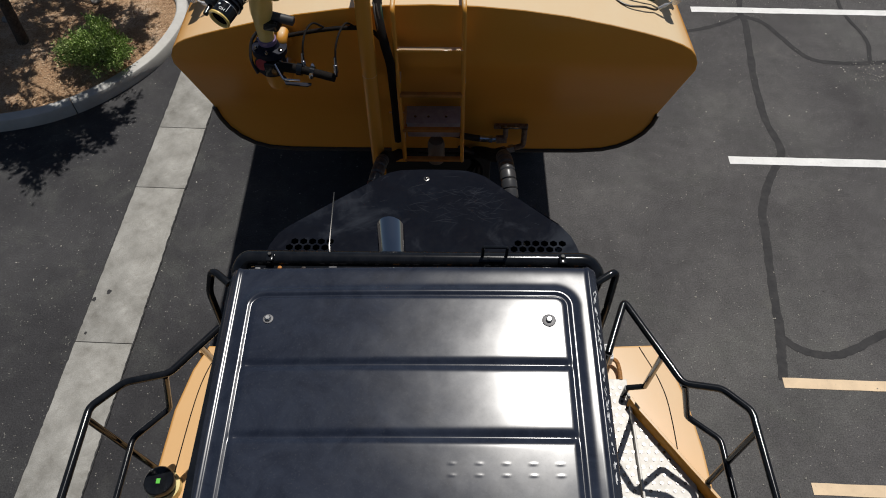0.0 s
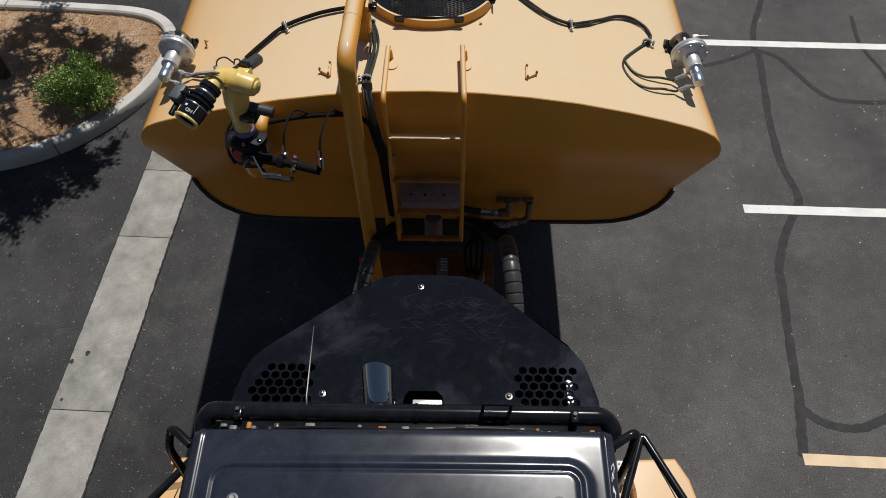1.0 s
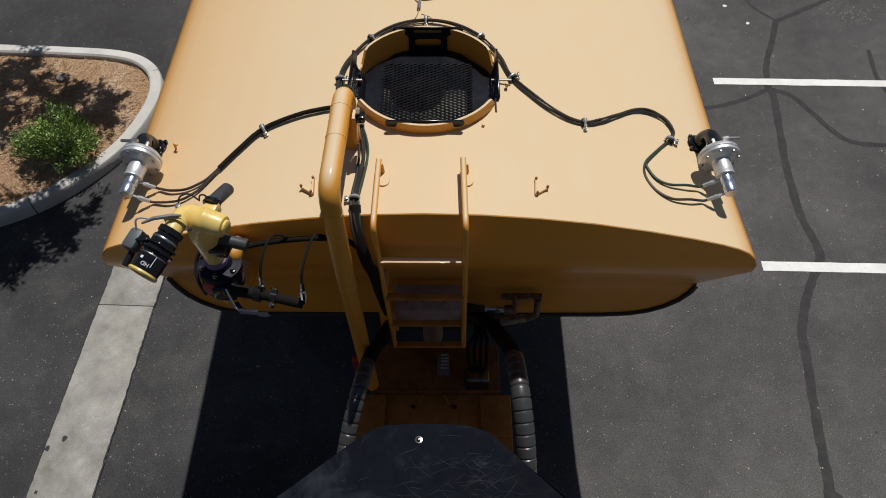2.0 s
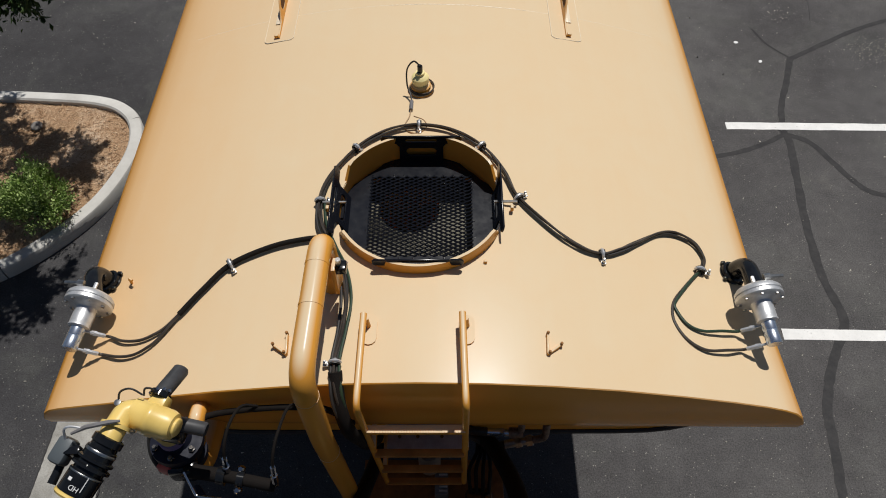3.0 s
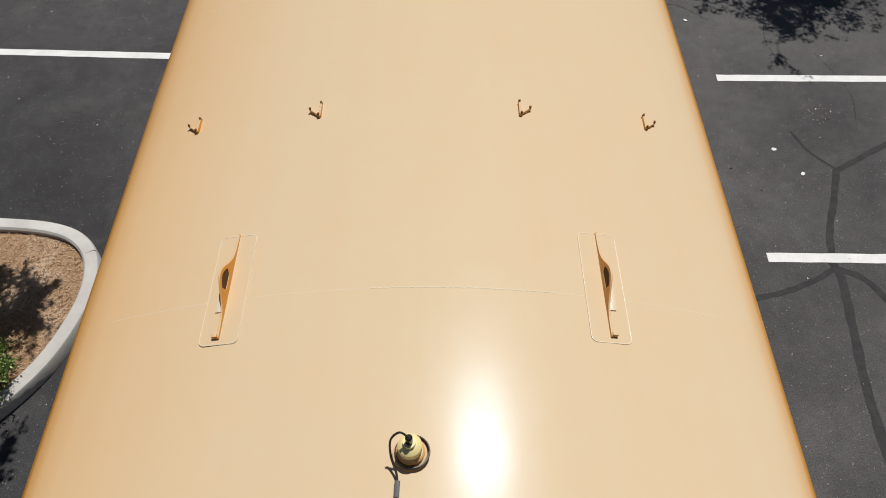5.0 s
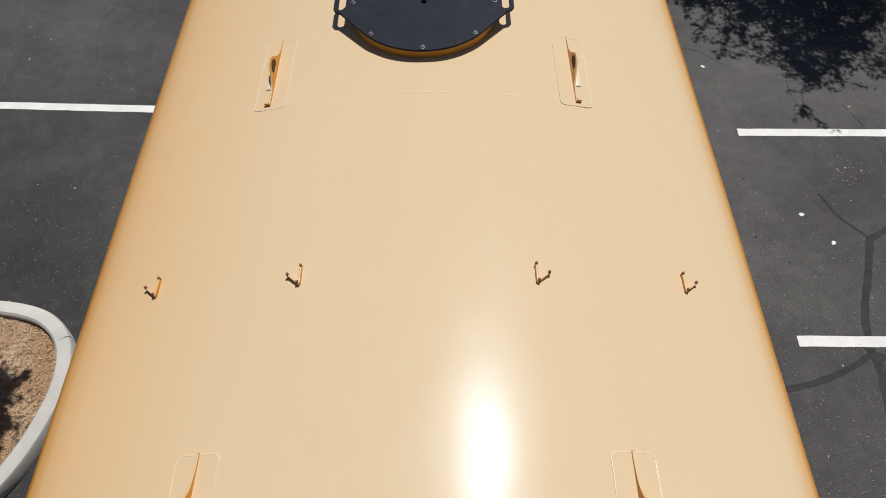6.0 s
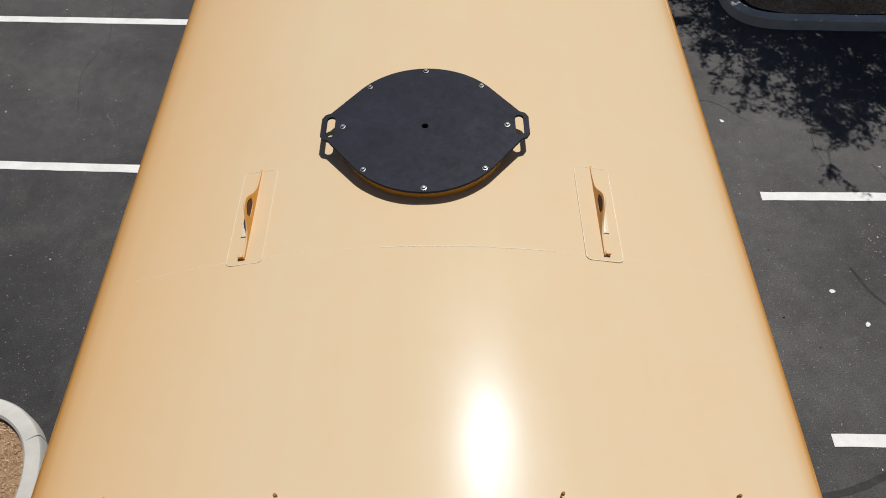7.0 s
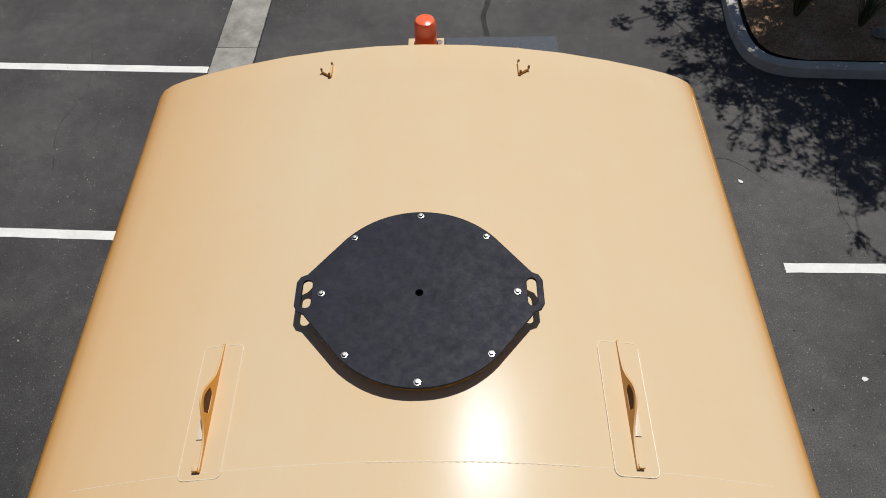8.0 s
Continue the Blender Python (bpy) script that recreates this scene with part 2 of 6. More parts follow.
bump(ALU, noise_tex(ALU, 180, 2), 0.3, 0.002)
TREAD = material("galvanized_tread", (0.62, 0.60, 0.56), 0.55, 0.15)
base(TREAD, ramp(TREAD, noise_tex(TREAD, 30, 5), [(0.3, (0.50, 0.48, 0.44)), (0.7, (0.66, 0.64, 0.60))]))
# tan darkened to carry the shade under the tank in its colour
SHADED_TAN = material("shaded_tan_paint", (0.45, 0.22, 0.05), 0.6, spec=0.2)
base(SHADED_TAN, ramp(SHADED_TAN, noise_tex(SHADED_TAN, 7, 6, 0.7), [(0.3, (0.30, 0.12, 0.028)), (0.7, (0.52, 0.22, 0.055))]))
GREYBOX = material("grey_enamel", (0.16, 0.155, 0.16), 0.5)
base(GREYBOX, ramp(GREYBOX, noise_tex(GREYBOX, 25, 4), [(0.3, (0.13, 0.125, 0.13)), (0.7, (0.19, 0.185, 0.19))]))
AMBER = material("red_amber_lens", (0.95, 0.17, 0.07), 0.25)
bsdf(AMBER).inputs["Subsurface Weight"].default_value = 0.4
bsdf(AMBER).inputs["Subsurface Scale"].default_value = 0.03
PALE_YELLOW = material("pale_yellow_plastic", (0.85, 0.72, 0.34), 0.5)
GREEN = material("green_label", (0.10, 0.55, 0.05), 0.5)
RED = material("red_enamel", (0.35, 0.02, 0.03), 0.4)
WHITE_PRINT = material("white_print", (0.75, 0.75, 0.75), 0.5)
GREENWIRE = material("dark_green_hose", (0.02, 0.045, 0.025), 0.45)
BROWNHOSE = material("dusty_brown_hose", (0.085, 0.068, 0.053), 0.36)
base(BROWNHOSE, ramp(BROWNHOSE, noise_tex(BROWNHOSE, 12, 5), [(0.3, (0.026, 0.021, 0.017)), (0.7, (0.062, 0.050, 0.041))]))
GLASS = material("tinted_glass", (0.02, 0.025, 0.025), 0.03, spec=0.8)
MAUVE = material("mauve_seal", (0.20, 0.14, 0.26), 0.5)


# ---- mesh helpers ----
def part(name, bm, mat, parent, label="", m=None):
    """Links a bmesh or a mesh as one object under its thing or part."""
    if isinstance(bm, bmesh.types.BMesh):
        me = bpy.data.meshes.new(name)
        for f in bm.faces:
            f.smooth = True
        bm.to_mesh(me)
        bm.free()
        me.set_sharp_from_angle(angle=radians(38))
    else:
        me = bm
    if not me.materials:
        me.materials.append(mat)
    ob = new(name, me)
    ob.parent = parent
    if m is not None:
        ob.matrix_basis = m
    if label:
        ob["label"] = label
    return ob


def empty(name, label, category, m=None, group="", kind=""):
    ob = new(name)
    ob.empty_display_size = 0.2
    if m is not None:
        ob.matrix_basis = m
    return tagged(ob, label, category, group, kind)


def spline(points, steps=8):
    """A smooth line through the points."""
    p = [Vector(q) for q in points]
    p = [p[0] * 2 - p[1]] + p + [p[-1] * 2 - p[-2]]
    out = []
    for i in range(1, len(p) - 2):
        for k in range(steps):
            t = k / steps
            a, b, c, d = p[i - 1], p[i], p[i + 1], p[i + 2]
            out.append(0.5 * ((2 * b) + (c - a) * t + (2 * a - 5 * b + 4 * c - d) * t * t + (3 * b - a - 3 * c + d) * t ** 3))
    out.append(p[-2])
    return out


def rounded(points, radius, steps=5):
    """The corners of a line of points cut to arcs."""
    p = [Vector(q) for q in points]
    out = [p[0]]
    for a, b, c in zip(p, p[1:], p[2:]):
        u, v = a - b, c - b
        r = min(radius, u.length * 0.45, v.length * 0.45)
        s, e = b + u.normalized() * r, b + v.normalized() * r
        for k in range(steps + 1):
            t = k / steps
            out.append(s * (1 - t) ** 2 + b * 2 * t * (1 - t) + e * t * t)
    out.append(p[-1])
    return out


def tube(line, r, segs=12, bm=None, caps=True):
    """A round bar along a line; r is a number or one per point."""
    bm = bm or bmesh.new()
    line = [Vector(q) for q in line]
    rs = [r] * len(line) if isinstance(r, (int, float)) else list(r)
    t0 = (line[1] - line[0]).normalized()
    side = t0.orthogonal().normalized()
    rings = []
    for i, q in enumerate(line):
        t = (line[min(i + 1, len(line) - 1)] - line[max(i - 1, 0)]).normalized()
        side = (side - t * side.dot(t)).normalized()
        up = t.cross(side)
        rings.append([bm.verts.new(q + (side * math.cos(a) + up * math.sin(a)) * rs[i]) for a in (2 * math.pi * k / segs for k in range(segs))])
    for a, b in zip(rings, rings[1:]):
        for k in range(segs):
            bm.faces.new((a[k], a[(k + 1) % segs], b[(k + 1) % segs], b[k]))
    if caps:
        bm.faces.new(list(reversed(rings[0])))
        bm.faces.new(rings[-1])
    return bm


def axis(a, b):
    """A pose at a whose z points to b."""
    d = Vector(b) - Vector(a)
    return Matrix.Translation(a) @ d.to_track_quat("Z", "Y").to_matrix().to_4x4()


def lathe(profile, segs=24, m=None, bm=None):
    """A body turned round z from (radius, height) pairs; closed where the radius is 0."""
    bm = bm or bmesh.new()
    rings = []
    for r, z in profile:
        if r <= 1e-6:
            rings.append([bm.verts.new((0, 0, z))])
        else:
            rings.append([bm.verts.new((r * math.cos(2 * math.pi * k / segs), r * math.sin(2 * math.pi * k / segs), z)) for k in range(segs)])
    made = [v for ring in rings for v in ring]
    for a, b in zip(rings, rings[1:]):
        for k in range(segs):
            q = (k + 1) % segs
            if len(a) == 1 and len(b) == 1:
                continue
            if len(a) == 1:
                bm.faces.new((a[0], b[k], b[q])) if False else bm.faces.new((b[k], b[q], a[0]))
            elif len(b) == 1:
                bm.faces.new((a[k], a[q], b[0]))
            else:
                bm.faces.new((a[k], a[q], b[q], b[k]))
    if m is not None:
        bmesh.ops.transform(bm, matrix=m, verts=made)
    return bm


def box(size, centre=(0, 0, 0), bevel=0.0, m=None, bm=None):
    bm = bm or bmesh.new()
    made = bmesh.ops.create_cube(bm, size=1, matrix=Matrix.LocRotScale(centre, None, size))["verts"]
    if bevel:
        edges = list({e for v in made for e in v.link_edges})
        made = list({v for f in bmesh.ops.bevel(bm, geom=edges, offset=bevel, segments=2, affect="EDGES", profile=0.5)["faces"] for v in f.verts} | {v for v in made if v.is_valid})
    if m is not None:
        bmesh.ops.transform(bm, matrix=m, verts=made)
    return bm


def plate(loops, thick, bevel=0.0):
    """A flat plate in xy from an outline and its holes, standing on z = 0."""
    cu = bpy.data.curves.new("plate", "CURVE")
    cu.dimensions, cu.fill_mode, cu.extrude, cu.bevel_depth, cu.bevel_resolution = "2D", "BOTH", thick / 2 - bevel, bevel, 1
    for loop in loops:
        s = cu.splines.new("POLY")
        s.points.add(len(loop) - 1)
        for q, (x, y) in zip(s.points, loop):
            q.co = (x, y, 0, 1)
        s.use_cyclic_u = True
    ob = bpy.data.objects.new("plate", cu)
    me = bpy.data.meshes.new_from_object(ob)
    bpy.data.objects.remove(ob)
    bpy.data.curves.remove(cu)
    me.transform(Matrix.Translation((0, 0, thick / 2)))
    me.materials.clear()
    return me


def ring_pts(cx, cy, r, n=32, start=0.0):
    return [(cx + r * math.cos(start + 2 * math.pi * k / n), cy + r * math.sin(start + 2 * math.pi * k / n)) for k in range(n)]


def slot_pts(cx, cy, w, h, n=6):
    """An upright slot with round ends, as wide as w."""
    r = w / 2
    top = [(cx + r * math.cos(a), cy + h / 2 - r + r * math.sin(a)) for a in (math.pi * k / n for k in range(n + 1))]
    low = [(cx + r * math.cos(a), cy - h / 2 + r + r * math.sin(a)) for a in (math.pi + math.pi * k / n for k in range(n + 1))]
    return top + low


def ribbon(line, width, z, wobble=0.0, seed=1):
    """A flat band along a line on the ground, a little raised, with edges that wander."""
    rng = random.Random(seed)
    bm = bmesh.new()
    rows = []
    for i, q in enumerate(line):
        t = (Vector(line[min(i + 1, len(line) - 1)]) - Vector(line[max(i - 1, 0)])).normalized()
        side = Vector((-t.y, t.x, 0))
        w = width * (0.5 + wobble * (rng.random() - 0.5))
        v = width * (0.5 + wobble * (rng.random() - 0.5))
        a, b = Vector(q) + side * w, Vector(q) - side * v
        rows.append((bm.verts.new((a.x, a.y, z)), bm.verts.new((b.x, b.y, z))))
    for a, b in zip(rows, rows[1:]):
        bm.faces.new((a[0], a[1], b[1], b[0]))
    return bm


def scatter_mesh(name, corners, faces_each):
    """Many small faces as one mesh: corners is an array (n, k, 3)."""
    n, k, _ = corners.shape
    me = bpy.data.meshes.new(name)
    faces = []
    for i in range(n):
        faces += [tuple(i * k + j for j in f) for f in faces_each]
    me.from_pydata(corners.reshape(-1, 3).tolist(), [], faces)
    return me


def leaf_corners(places, outward, length, width, rng):
    """Folded pointed leaves at the places, (n, 4, 3)."""
    n = len(places)
    d = outward + rng.normal(0, 0.6, (n, 3))
    d /= np.linalg.norm(d, axis=1)[:, None] + 1e-9
    s = np.cross(d, rng.normal(0, 1, (n, 3)))
    s /= np.linalg.norm(s, axis=1)[:, None] + 1e-9
    u = np.cross(s, d)
    size = rng.uniform(0.6, 1.25, (n, 1))
    L, W = length * size, width * size
    mid = places + d * L * 0.5
    return np.stack([places, mid + s * W + u * W * 0.4, places + d * L, mid - s * W + u * W * 0.4], axis=1)


LEAF_FACES = [(0, 1, 2), (0, 2, 3)]


# ---- the car park ----
SLANT = 0.036  # the car park lies slightly askew to the truck

bm = bmesh.new()
bmesh.ops.create_grid(bm, x_segments=8, y_segments=8, size=300)
tagged(part("ground", bm, ASPHALT, None), "dark grey weathered asphalt of a car park", "asphalt", kind="structure")


def stripe(a, b, width, z, mat, name, label, seed):
    n = 40
    line = [Vector(a).lerp(Vector(b), k / n) for k in range(n + 1)]
    tagged(part(name, ribbon(line, width, z, 0.05, seed), mat, None), label, "road marking", kind="structure")


for k, y in enumerate((1.96, 4.72, 7.455, -6.2, -8.9)):
    x0 = 3.19 + SLANT * y
    stripe((x0, y - 0.05 + 0.04, 0), (x0 + 5.4, y - 0.05 + 0.04 - 0.12, 0), 0.115, 0.004, WHITE_LINE, "parking_line", "white painted parking line on asphalt", k)
for k, (x0, y) in enumerate(((3.145, -0.77), (3.13, -1.72), (3.1, -2.67))):
    stripe((x0, y, 0), (x0 + 5.4, y - 0.16, 0), 0.1, 0.004, YELLOW_LINE, "parking_line", "faded yellow painted line on asphalt", 11 + k)
for k, (x0, y) in enumerate(((-3.0, 7.93), (-2.92, 10.6), (-2.82, 13.3), (-3.6, -3.2), (-3.7, -5.9))):
    stripe((x0, y, 0), (x0 - 5.4, y + 0.28, 0), 0.12, 0.004, WHITE_LINE, "parking_line", "white painted parking line ending at a concrete gutter", 21 + k)

# cracks in the asphalt filled with tar
CRACKS = (
    (0.16, ((3.95, 4.72), (4.02, 4.5), (3.96, 3.97), (3.87, 3.3), (3.83, 2.6), (3.88, 2.1), (3.65, 1.68), (3.46, 1.25), (3.40, 0.87), (3.32, 0.31), (3.25, -0.26), (3.20, -0.50), (3.15, -0.75))),
    (0.13, ((3.98, 4.58), (4.26, 4.42), (4.5, 3.95), (4.68, 3.7), (4.98, 3.63), (5.41, 3.63), (5.9, 3.7))),
    (0.11, ((3.98, 4.56), (3.65, 4.38), (3.2, 4.24), (2.5, 4.15))),
    (0.14, ((3.22, -0.28), (3.41, -0.44), (3.65, -0.49), (3.88, -0.43), (4.24, -0.25), (4.7, -0.1))),
    (0.14, ((4.0, 4.6), (4.08, 5.0), (4.26, 5.44), (4.44, 5.9))),
    (0.05, ((4.44, 5.9), (4.22, 6.18), (4.10, 6.50))),
    (0.12, ((4.42, 5.88), (4.92, 6.17), (5.46, 6.47), (6.04, 6.7), (7.0, 7.0))),
    (0.13, ((0.62, 11.2), (0.58, 11.6), (0.66, 12.0), (0.6, 12.6), (0.7, 13.6))),
    (0.10, ((5.41, 3.66), (5.5, 4.1), (5.38, 4.7), (5.45, 5.3))),
)
for k, (w, pts) in enumerate(CRACKS):
    line = spline([(x, y, 0) for x, y in pts], 7)
    tagged(part("crack_seal", ribbon(line, w * 0.54, 0.002 + 0.0002 * k, 0.16, 40 + k), TAR, None), "dark tar seal poured along a crack in the asphalt", "crack seal", kind="structure")
for k, pts in enumerate((((4.35, 7.6), (4.25, 8.2), (4.42, 8.9)), ((-4.4, 8.9), (-4.55, 9.6), (-4.4, 10.3), (-4.6, 11.2)), ((4.9, 6.6), (5.0, 7.2), (4.8, 7.9)), ((2.2, 9.2), (2.6, 8.9), (3.2, 8.95), (3.6, 8.6)))):
    tagged(part("crack", ribbon(spline([(x, y, 0) for x, y in pts], 10), 0.006, 0.0025, 0.9, 70 + k), TAR, None), "thin open crack in the asphalt", "crack", kind="structure")
bm = box((1.45, 0.34, 0.006), (0.8, 11.0, 0.003))
tagged(part("asphalt_patch", bm, PATCH, None), "bluish rectangular patch of newer asphalt", "patch", kind="structure")

# small litter and gravel on the asphalt
rng = np.random.default_rng(5)
for k, (x, y) in enumerate(((3.83, 6.22), (4.05, 5.84), (3.0, 9.3), (3.3, 8.6))):
    loop = [(0.03 * (0.8 + 0.5 * rng.random()) * math.cos(a), 0.022 * (0.8 + 0.5 * rng.random()) * math.sin(a)) for a in (1.05 * j for j in range(6))]
    ob = part("paper_scrap", plate([loop], 0.003), WHITE_PRINT, None, m=pose(x, y, 0.004, 6, 4, 40 * k))
    tagged(ob, "small white scrap of paper on the asphalt", "litter", "paper scraps")
n = 2600
px, py = rng.uniform(-7, 7, n), rng.uniform(-5, 13, n)
size = rng.uniform(0.003, 0.009, n)
c = np.stack([px, py, size * 0.3], axis=1)
d = rng.normal(0, 1, (n, 4, 3)) * size[:, None, None]
d[:, :, 2] = np.abs(d[:, :, 2]) * 0.7
me = scatter_mesh("gravel", c[:, None, :] + d, [(0, 1, 2), (0, 2, 3), (0, 3, 1), (1, 3, 2)])
GRIT = by_island("grit", [(0.0, (0.16, 0.15, 0.13)), (0.6, (0.36, 0.34, 0.30)), (1.0, (0.62, 0.59, 0.5))], 0.8)
tagged(part("gravel", me, GRIT, None), "loose pale grit and straw bits on the asphalt", "gravel", kind="stuff")

# concrete valley gutter of cast slabs
gutter = empty("pavement", "stained concrete valley gutter set in the asphalt", "gutter", kind="structure")
bm = box((0.50, 24.0, 0.02), (0, 0, -0.004))
part("bed", bm, TAR, gutter, m=Matrix.Translation((-2.94, 3.0, 0)) @ pose(0, 0, 0, 0, 0, -2.05))
JOINTS = (-8.4, -6.8, -5.2, -3.6, -2.0, -0.44, 1.46, 2.375, 4.2, 6.0, 7.8, 9.4, 11.02, 12.8, 14.6)
for a, b in zip(JOINTS, JOINTS[1:]):
    bm = box((0.545, b - a - 0.005, 0.06), (0, 0, -0.015), 0.005)
    y = (a + b) / 2
    part("slab", bm, CONCRETE, gutter, m=pose(-3.045 + SLANT * y, y, 0, 0, 0, -2.05))

for side in (-1, 1):
    line = [(-3.045 + SLANT * y + side * 0.274 + 0.006 * noise.noise(Vector((y * 1.3, side, 0))) + 0.004 * noise.noise(Vector((y * 9.0, side, 3))), y, 0) for y in (-6.5 + 0.035 * k for k in range(620))]
    part("open_joint", ribbon(line, 0.012, 0.0165, 0.8, 300 + side), TAR, gutter, "dark ragged joint between concrete and asphalt")
# old gum and oil spots on the slabs
for k, (gx, gy, r) in enumerate(((-3.17, 0.12, 0.022), (-3.29, 0.03, 0.022), (-3.26, -0.34, 0.014), (-2.93, 3.1, 0.012))):
    loop = [(gx + r * (0.75 + 0.5 * rng.random()) * math.cos(a), gy + r * 1.2 * (0.75 + 0.5 * rng.random()) * math.sin(a)) for a in (2 * math.pi * j / 11 for j in range(11))]
    part("gum_spot", plate([loop], 0.0015), TAR, gutter, m=Matrix.Translation((0, 0, 0.0153)))
# leaf litter and grit gathered in patches
for k, (gx, gy, spread, count) in enumerate(((5.5, 6.05, 0.2, 200), (5.4, 3.44, 0.2, 200), (4.48, 6.8, 0.12, 60), (-2.55, -3.3, 0.1, 60))):
    c = np.stack([rng.normal(gx, spread, count), rng.normal(gy, spread * 0.7, count), rng.uniform(0.002, 0.006, count)], axis=1)
    d = rng.normal(0, 1, (count, 4, 3)) * rng.uniform(0.003, 0.008, count)[:, None, None]
    d[:, :, 2] = np.abs(d[:, :, 2]) * 0.5
    tagged(part("grit_patch", scatter_mesh("grit_patch", c[:, None, :] + d, [(0, 1, 2), (0, 2, 3), (0, 3, 1), (1, 3, 2)]), GRIT, None), "loose grey grit and leaf litter on asphalt", "grit", kind="stuff")


def kerb_line(points, width, height, parent):
    """Kerb stones along the outer edge of an island, cut at joints."""
    line = [Vector((x, y, 0)) for x, y in points]
    stones, run, length = [], [line[0]], 0.0
    for a, b in zip(line, line[1:]):
        run.append(b)
        length += (b - a).length
        if length > 2.4:
            stones.append(run)
            run, length = [b], 0.0
    if len(run) > 1:
        stones.append(run)
    for run in stones:
        bm = bmesh.new()
        rows = []
        for i, q in enumerate(run):
            t = (run[min(i + 1, len(run) - 1)] - run[max(i - 1, 0)]).normalized()
            q = q + t * (0.006 if i == 0 else -0.006 if i == len(run) - 1 else 0)
            inn = Vector((t.y, -t.x, 0))
            sec = ((0.006, -0.05), (0.0, height - 0.035), (0.012, height - 0.01), (0.035, height), (width - 0.02, height), (width, height - 0.02), (width, -0.05))
            rows.append([bm.verts.new(q + inn * o + Vector((0, 0, z))) for o, z in sec])
        for a, b in zip(rows, rows[1:]):
            for k in range(len(sec) - 1):
                bm.faces.new((a[k], a[k + 1], b[k + 1], b[k]))
        bm.faces.new(list(reversed(rows[0])))
        bm.faces.new(rows[-1])
        bmesh.ops.recalc_face_normals(bm, faces=bm.faces)
        part("kerb_stone", bm, KERB, parent)


def island(points, name, label):
    line = [(v.x, v.y) for v in spline([(x, y, 0) for x, y in points], 6)]
    kerb = empty(name, label, "kerb", kind="structure")
    kerb_line(line, 0.15, 0.16, kerb)
    return line


def soil(line, name, label, seed):
    """Mulch filling an island, a little mounded."""
    n = len(line)
    cx, cy = sum(p[0] for p in line) / n, sum(p[1] for p in line) / n
    bm = bmesh.new()
    rows = []
    for f in (0.999, 0.9, 0.75, 0.55, 0.3, 0.1):
        rows.append([bm.verts.new((cx + (x - cx) * f, cy + (y - cy) * f, 0.085 + 0.06 * (1 - f) + 0.025 * noise.noise(Vector((x * f * 2, y * f * 2, seed))))) for x, y in line])
    for a, b in zip(rows, rows[1:]):
        for k in range(n):
            bm.faces.new((a[k], a[(k + 1) % n], b[(k + 1) % n], b[k]))
    bm.faces.new(rows[-1])
    bmesh.ops.recalc_face_normals(bm, faces=bm.faces)
    return tagged(part(name, bm, MULCH, None), label, "soil", kind="structure")


def inside(x, y, line):
    hit = False
    for (ax, ay), (bx, by) in zip(line, line[1:] + line[:1]):
        if (ay > y) != (by > y) and x < (bx - ax) * (y - ay) / (by - ay) + ax:
            hit = not hit
    return hit


def chips(line, bed, x0, x1, y0, y1, count, seed):
    rng = np.random.default_rng(seed)
    p = rng.uniform((x0, y0), (x1, y1), (count, 2))
    p = np.array([q for q in p if inside(q[0], q[1], line)])
    n = len(p)
    a, tilt = rng.uniform(0, 6.28, n), rng.normal(0, 0.25, n)
    L, W = rng.uniform(0.005, 0.022, n) * rng.uniform(0.6, 1.3, n), rng.uniform(0.0013, 0.0042, n)
    u = np.stack([np.cos(a), np.sin(a), tilt], axis=1) * L[:, None]
    v = np.stack([-np.sin(a), np.cos(a), rng.normal(0, 0.3, n)], axis=1) * W[:, None]
    bpy.context.view_layer.update()
    tops = [bed.ray_cast(Vector((q[0], q[1], 1.0)), Vector((0, 0, -1))) for q in p]
    z = np.array([t[1].z if t[0] else 0.1 for t in tops]) + rng.uniform(0.003, 0.016, n)
    c = np.concatenate([p, z[:, None]], axis=1)
    corners = np.stack([c - u - v, c + u - v, c + u + v, c - u + v], axis=1)
    return scatter_mesh("wood_chips", corners, [(0, 1, 2, 3)])


ISLAND_1 = ((-11.0, 5.5), (-8.0, 5.35), (-5.4, 5.23), (-4.69, 5.19), (-4.0, 5.12), (-3.6, 4.95), (-3.36, 4.62), (-3.31, 4.12), (-3.5, 3.45), (-3.93, 2.87), (-4.42, 2.5), (-5.0, 2.30), (-5.8, 2.2), (-8.0, 2.25), (-11.0, 2.4))
rim = island(ISLAND_1, "kerb_planter", "pale concrete kerb round a mulched planting island")
core = [(x + (-0.09 if x > -4.2 else 0.0), y + (-0.09 if y > 3.9 else 0.09)) for x, y in rim]
bed1 = soil(core, "mulch_bed", "brown bark mulch and dry soil in a kerbed island", 1)
tagged(part("wood_chips", chips(core, bed1, -7, -3.3, 2.2, 5.3, 26000, 3), CHIP, None), "scattered brown wood chips on the soil", "mulch", kind="stuff")
ISLAND_2 = ((4.6, 19.0), (4.3, 15.0), (4.03, 12.3), (3.95, 11.5), (3.93, 11.1), (4.0, 10.68), (4.3, 10.47), (5.02, 10.41), (5.6, 10.38), (8.0, 10.3), (11.0, 10.2))
rim2 = island(ISLAND_2, "kerb_planter", "concrete kerb in dappled tree shade round a planting island")
core2 = [(x + 0.09, y + 0.09) for x, y in rim2] + [(11.0, 19.0)]
bed2 = soil(core2, "mulch_bed", "brown mulch in dappled shade inside a kerb", 2)
tagged(part("wood_chips", chips(core2, bed2, 4, 7, 10.4, 13, 15000, 4), CHIP, None), "scattered brown wood chips on shaded soil", "mulch", kind="stuff")


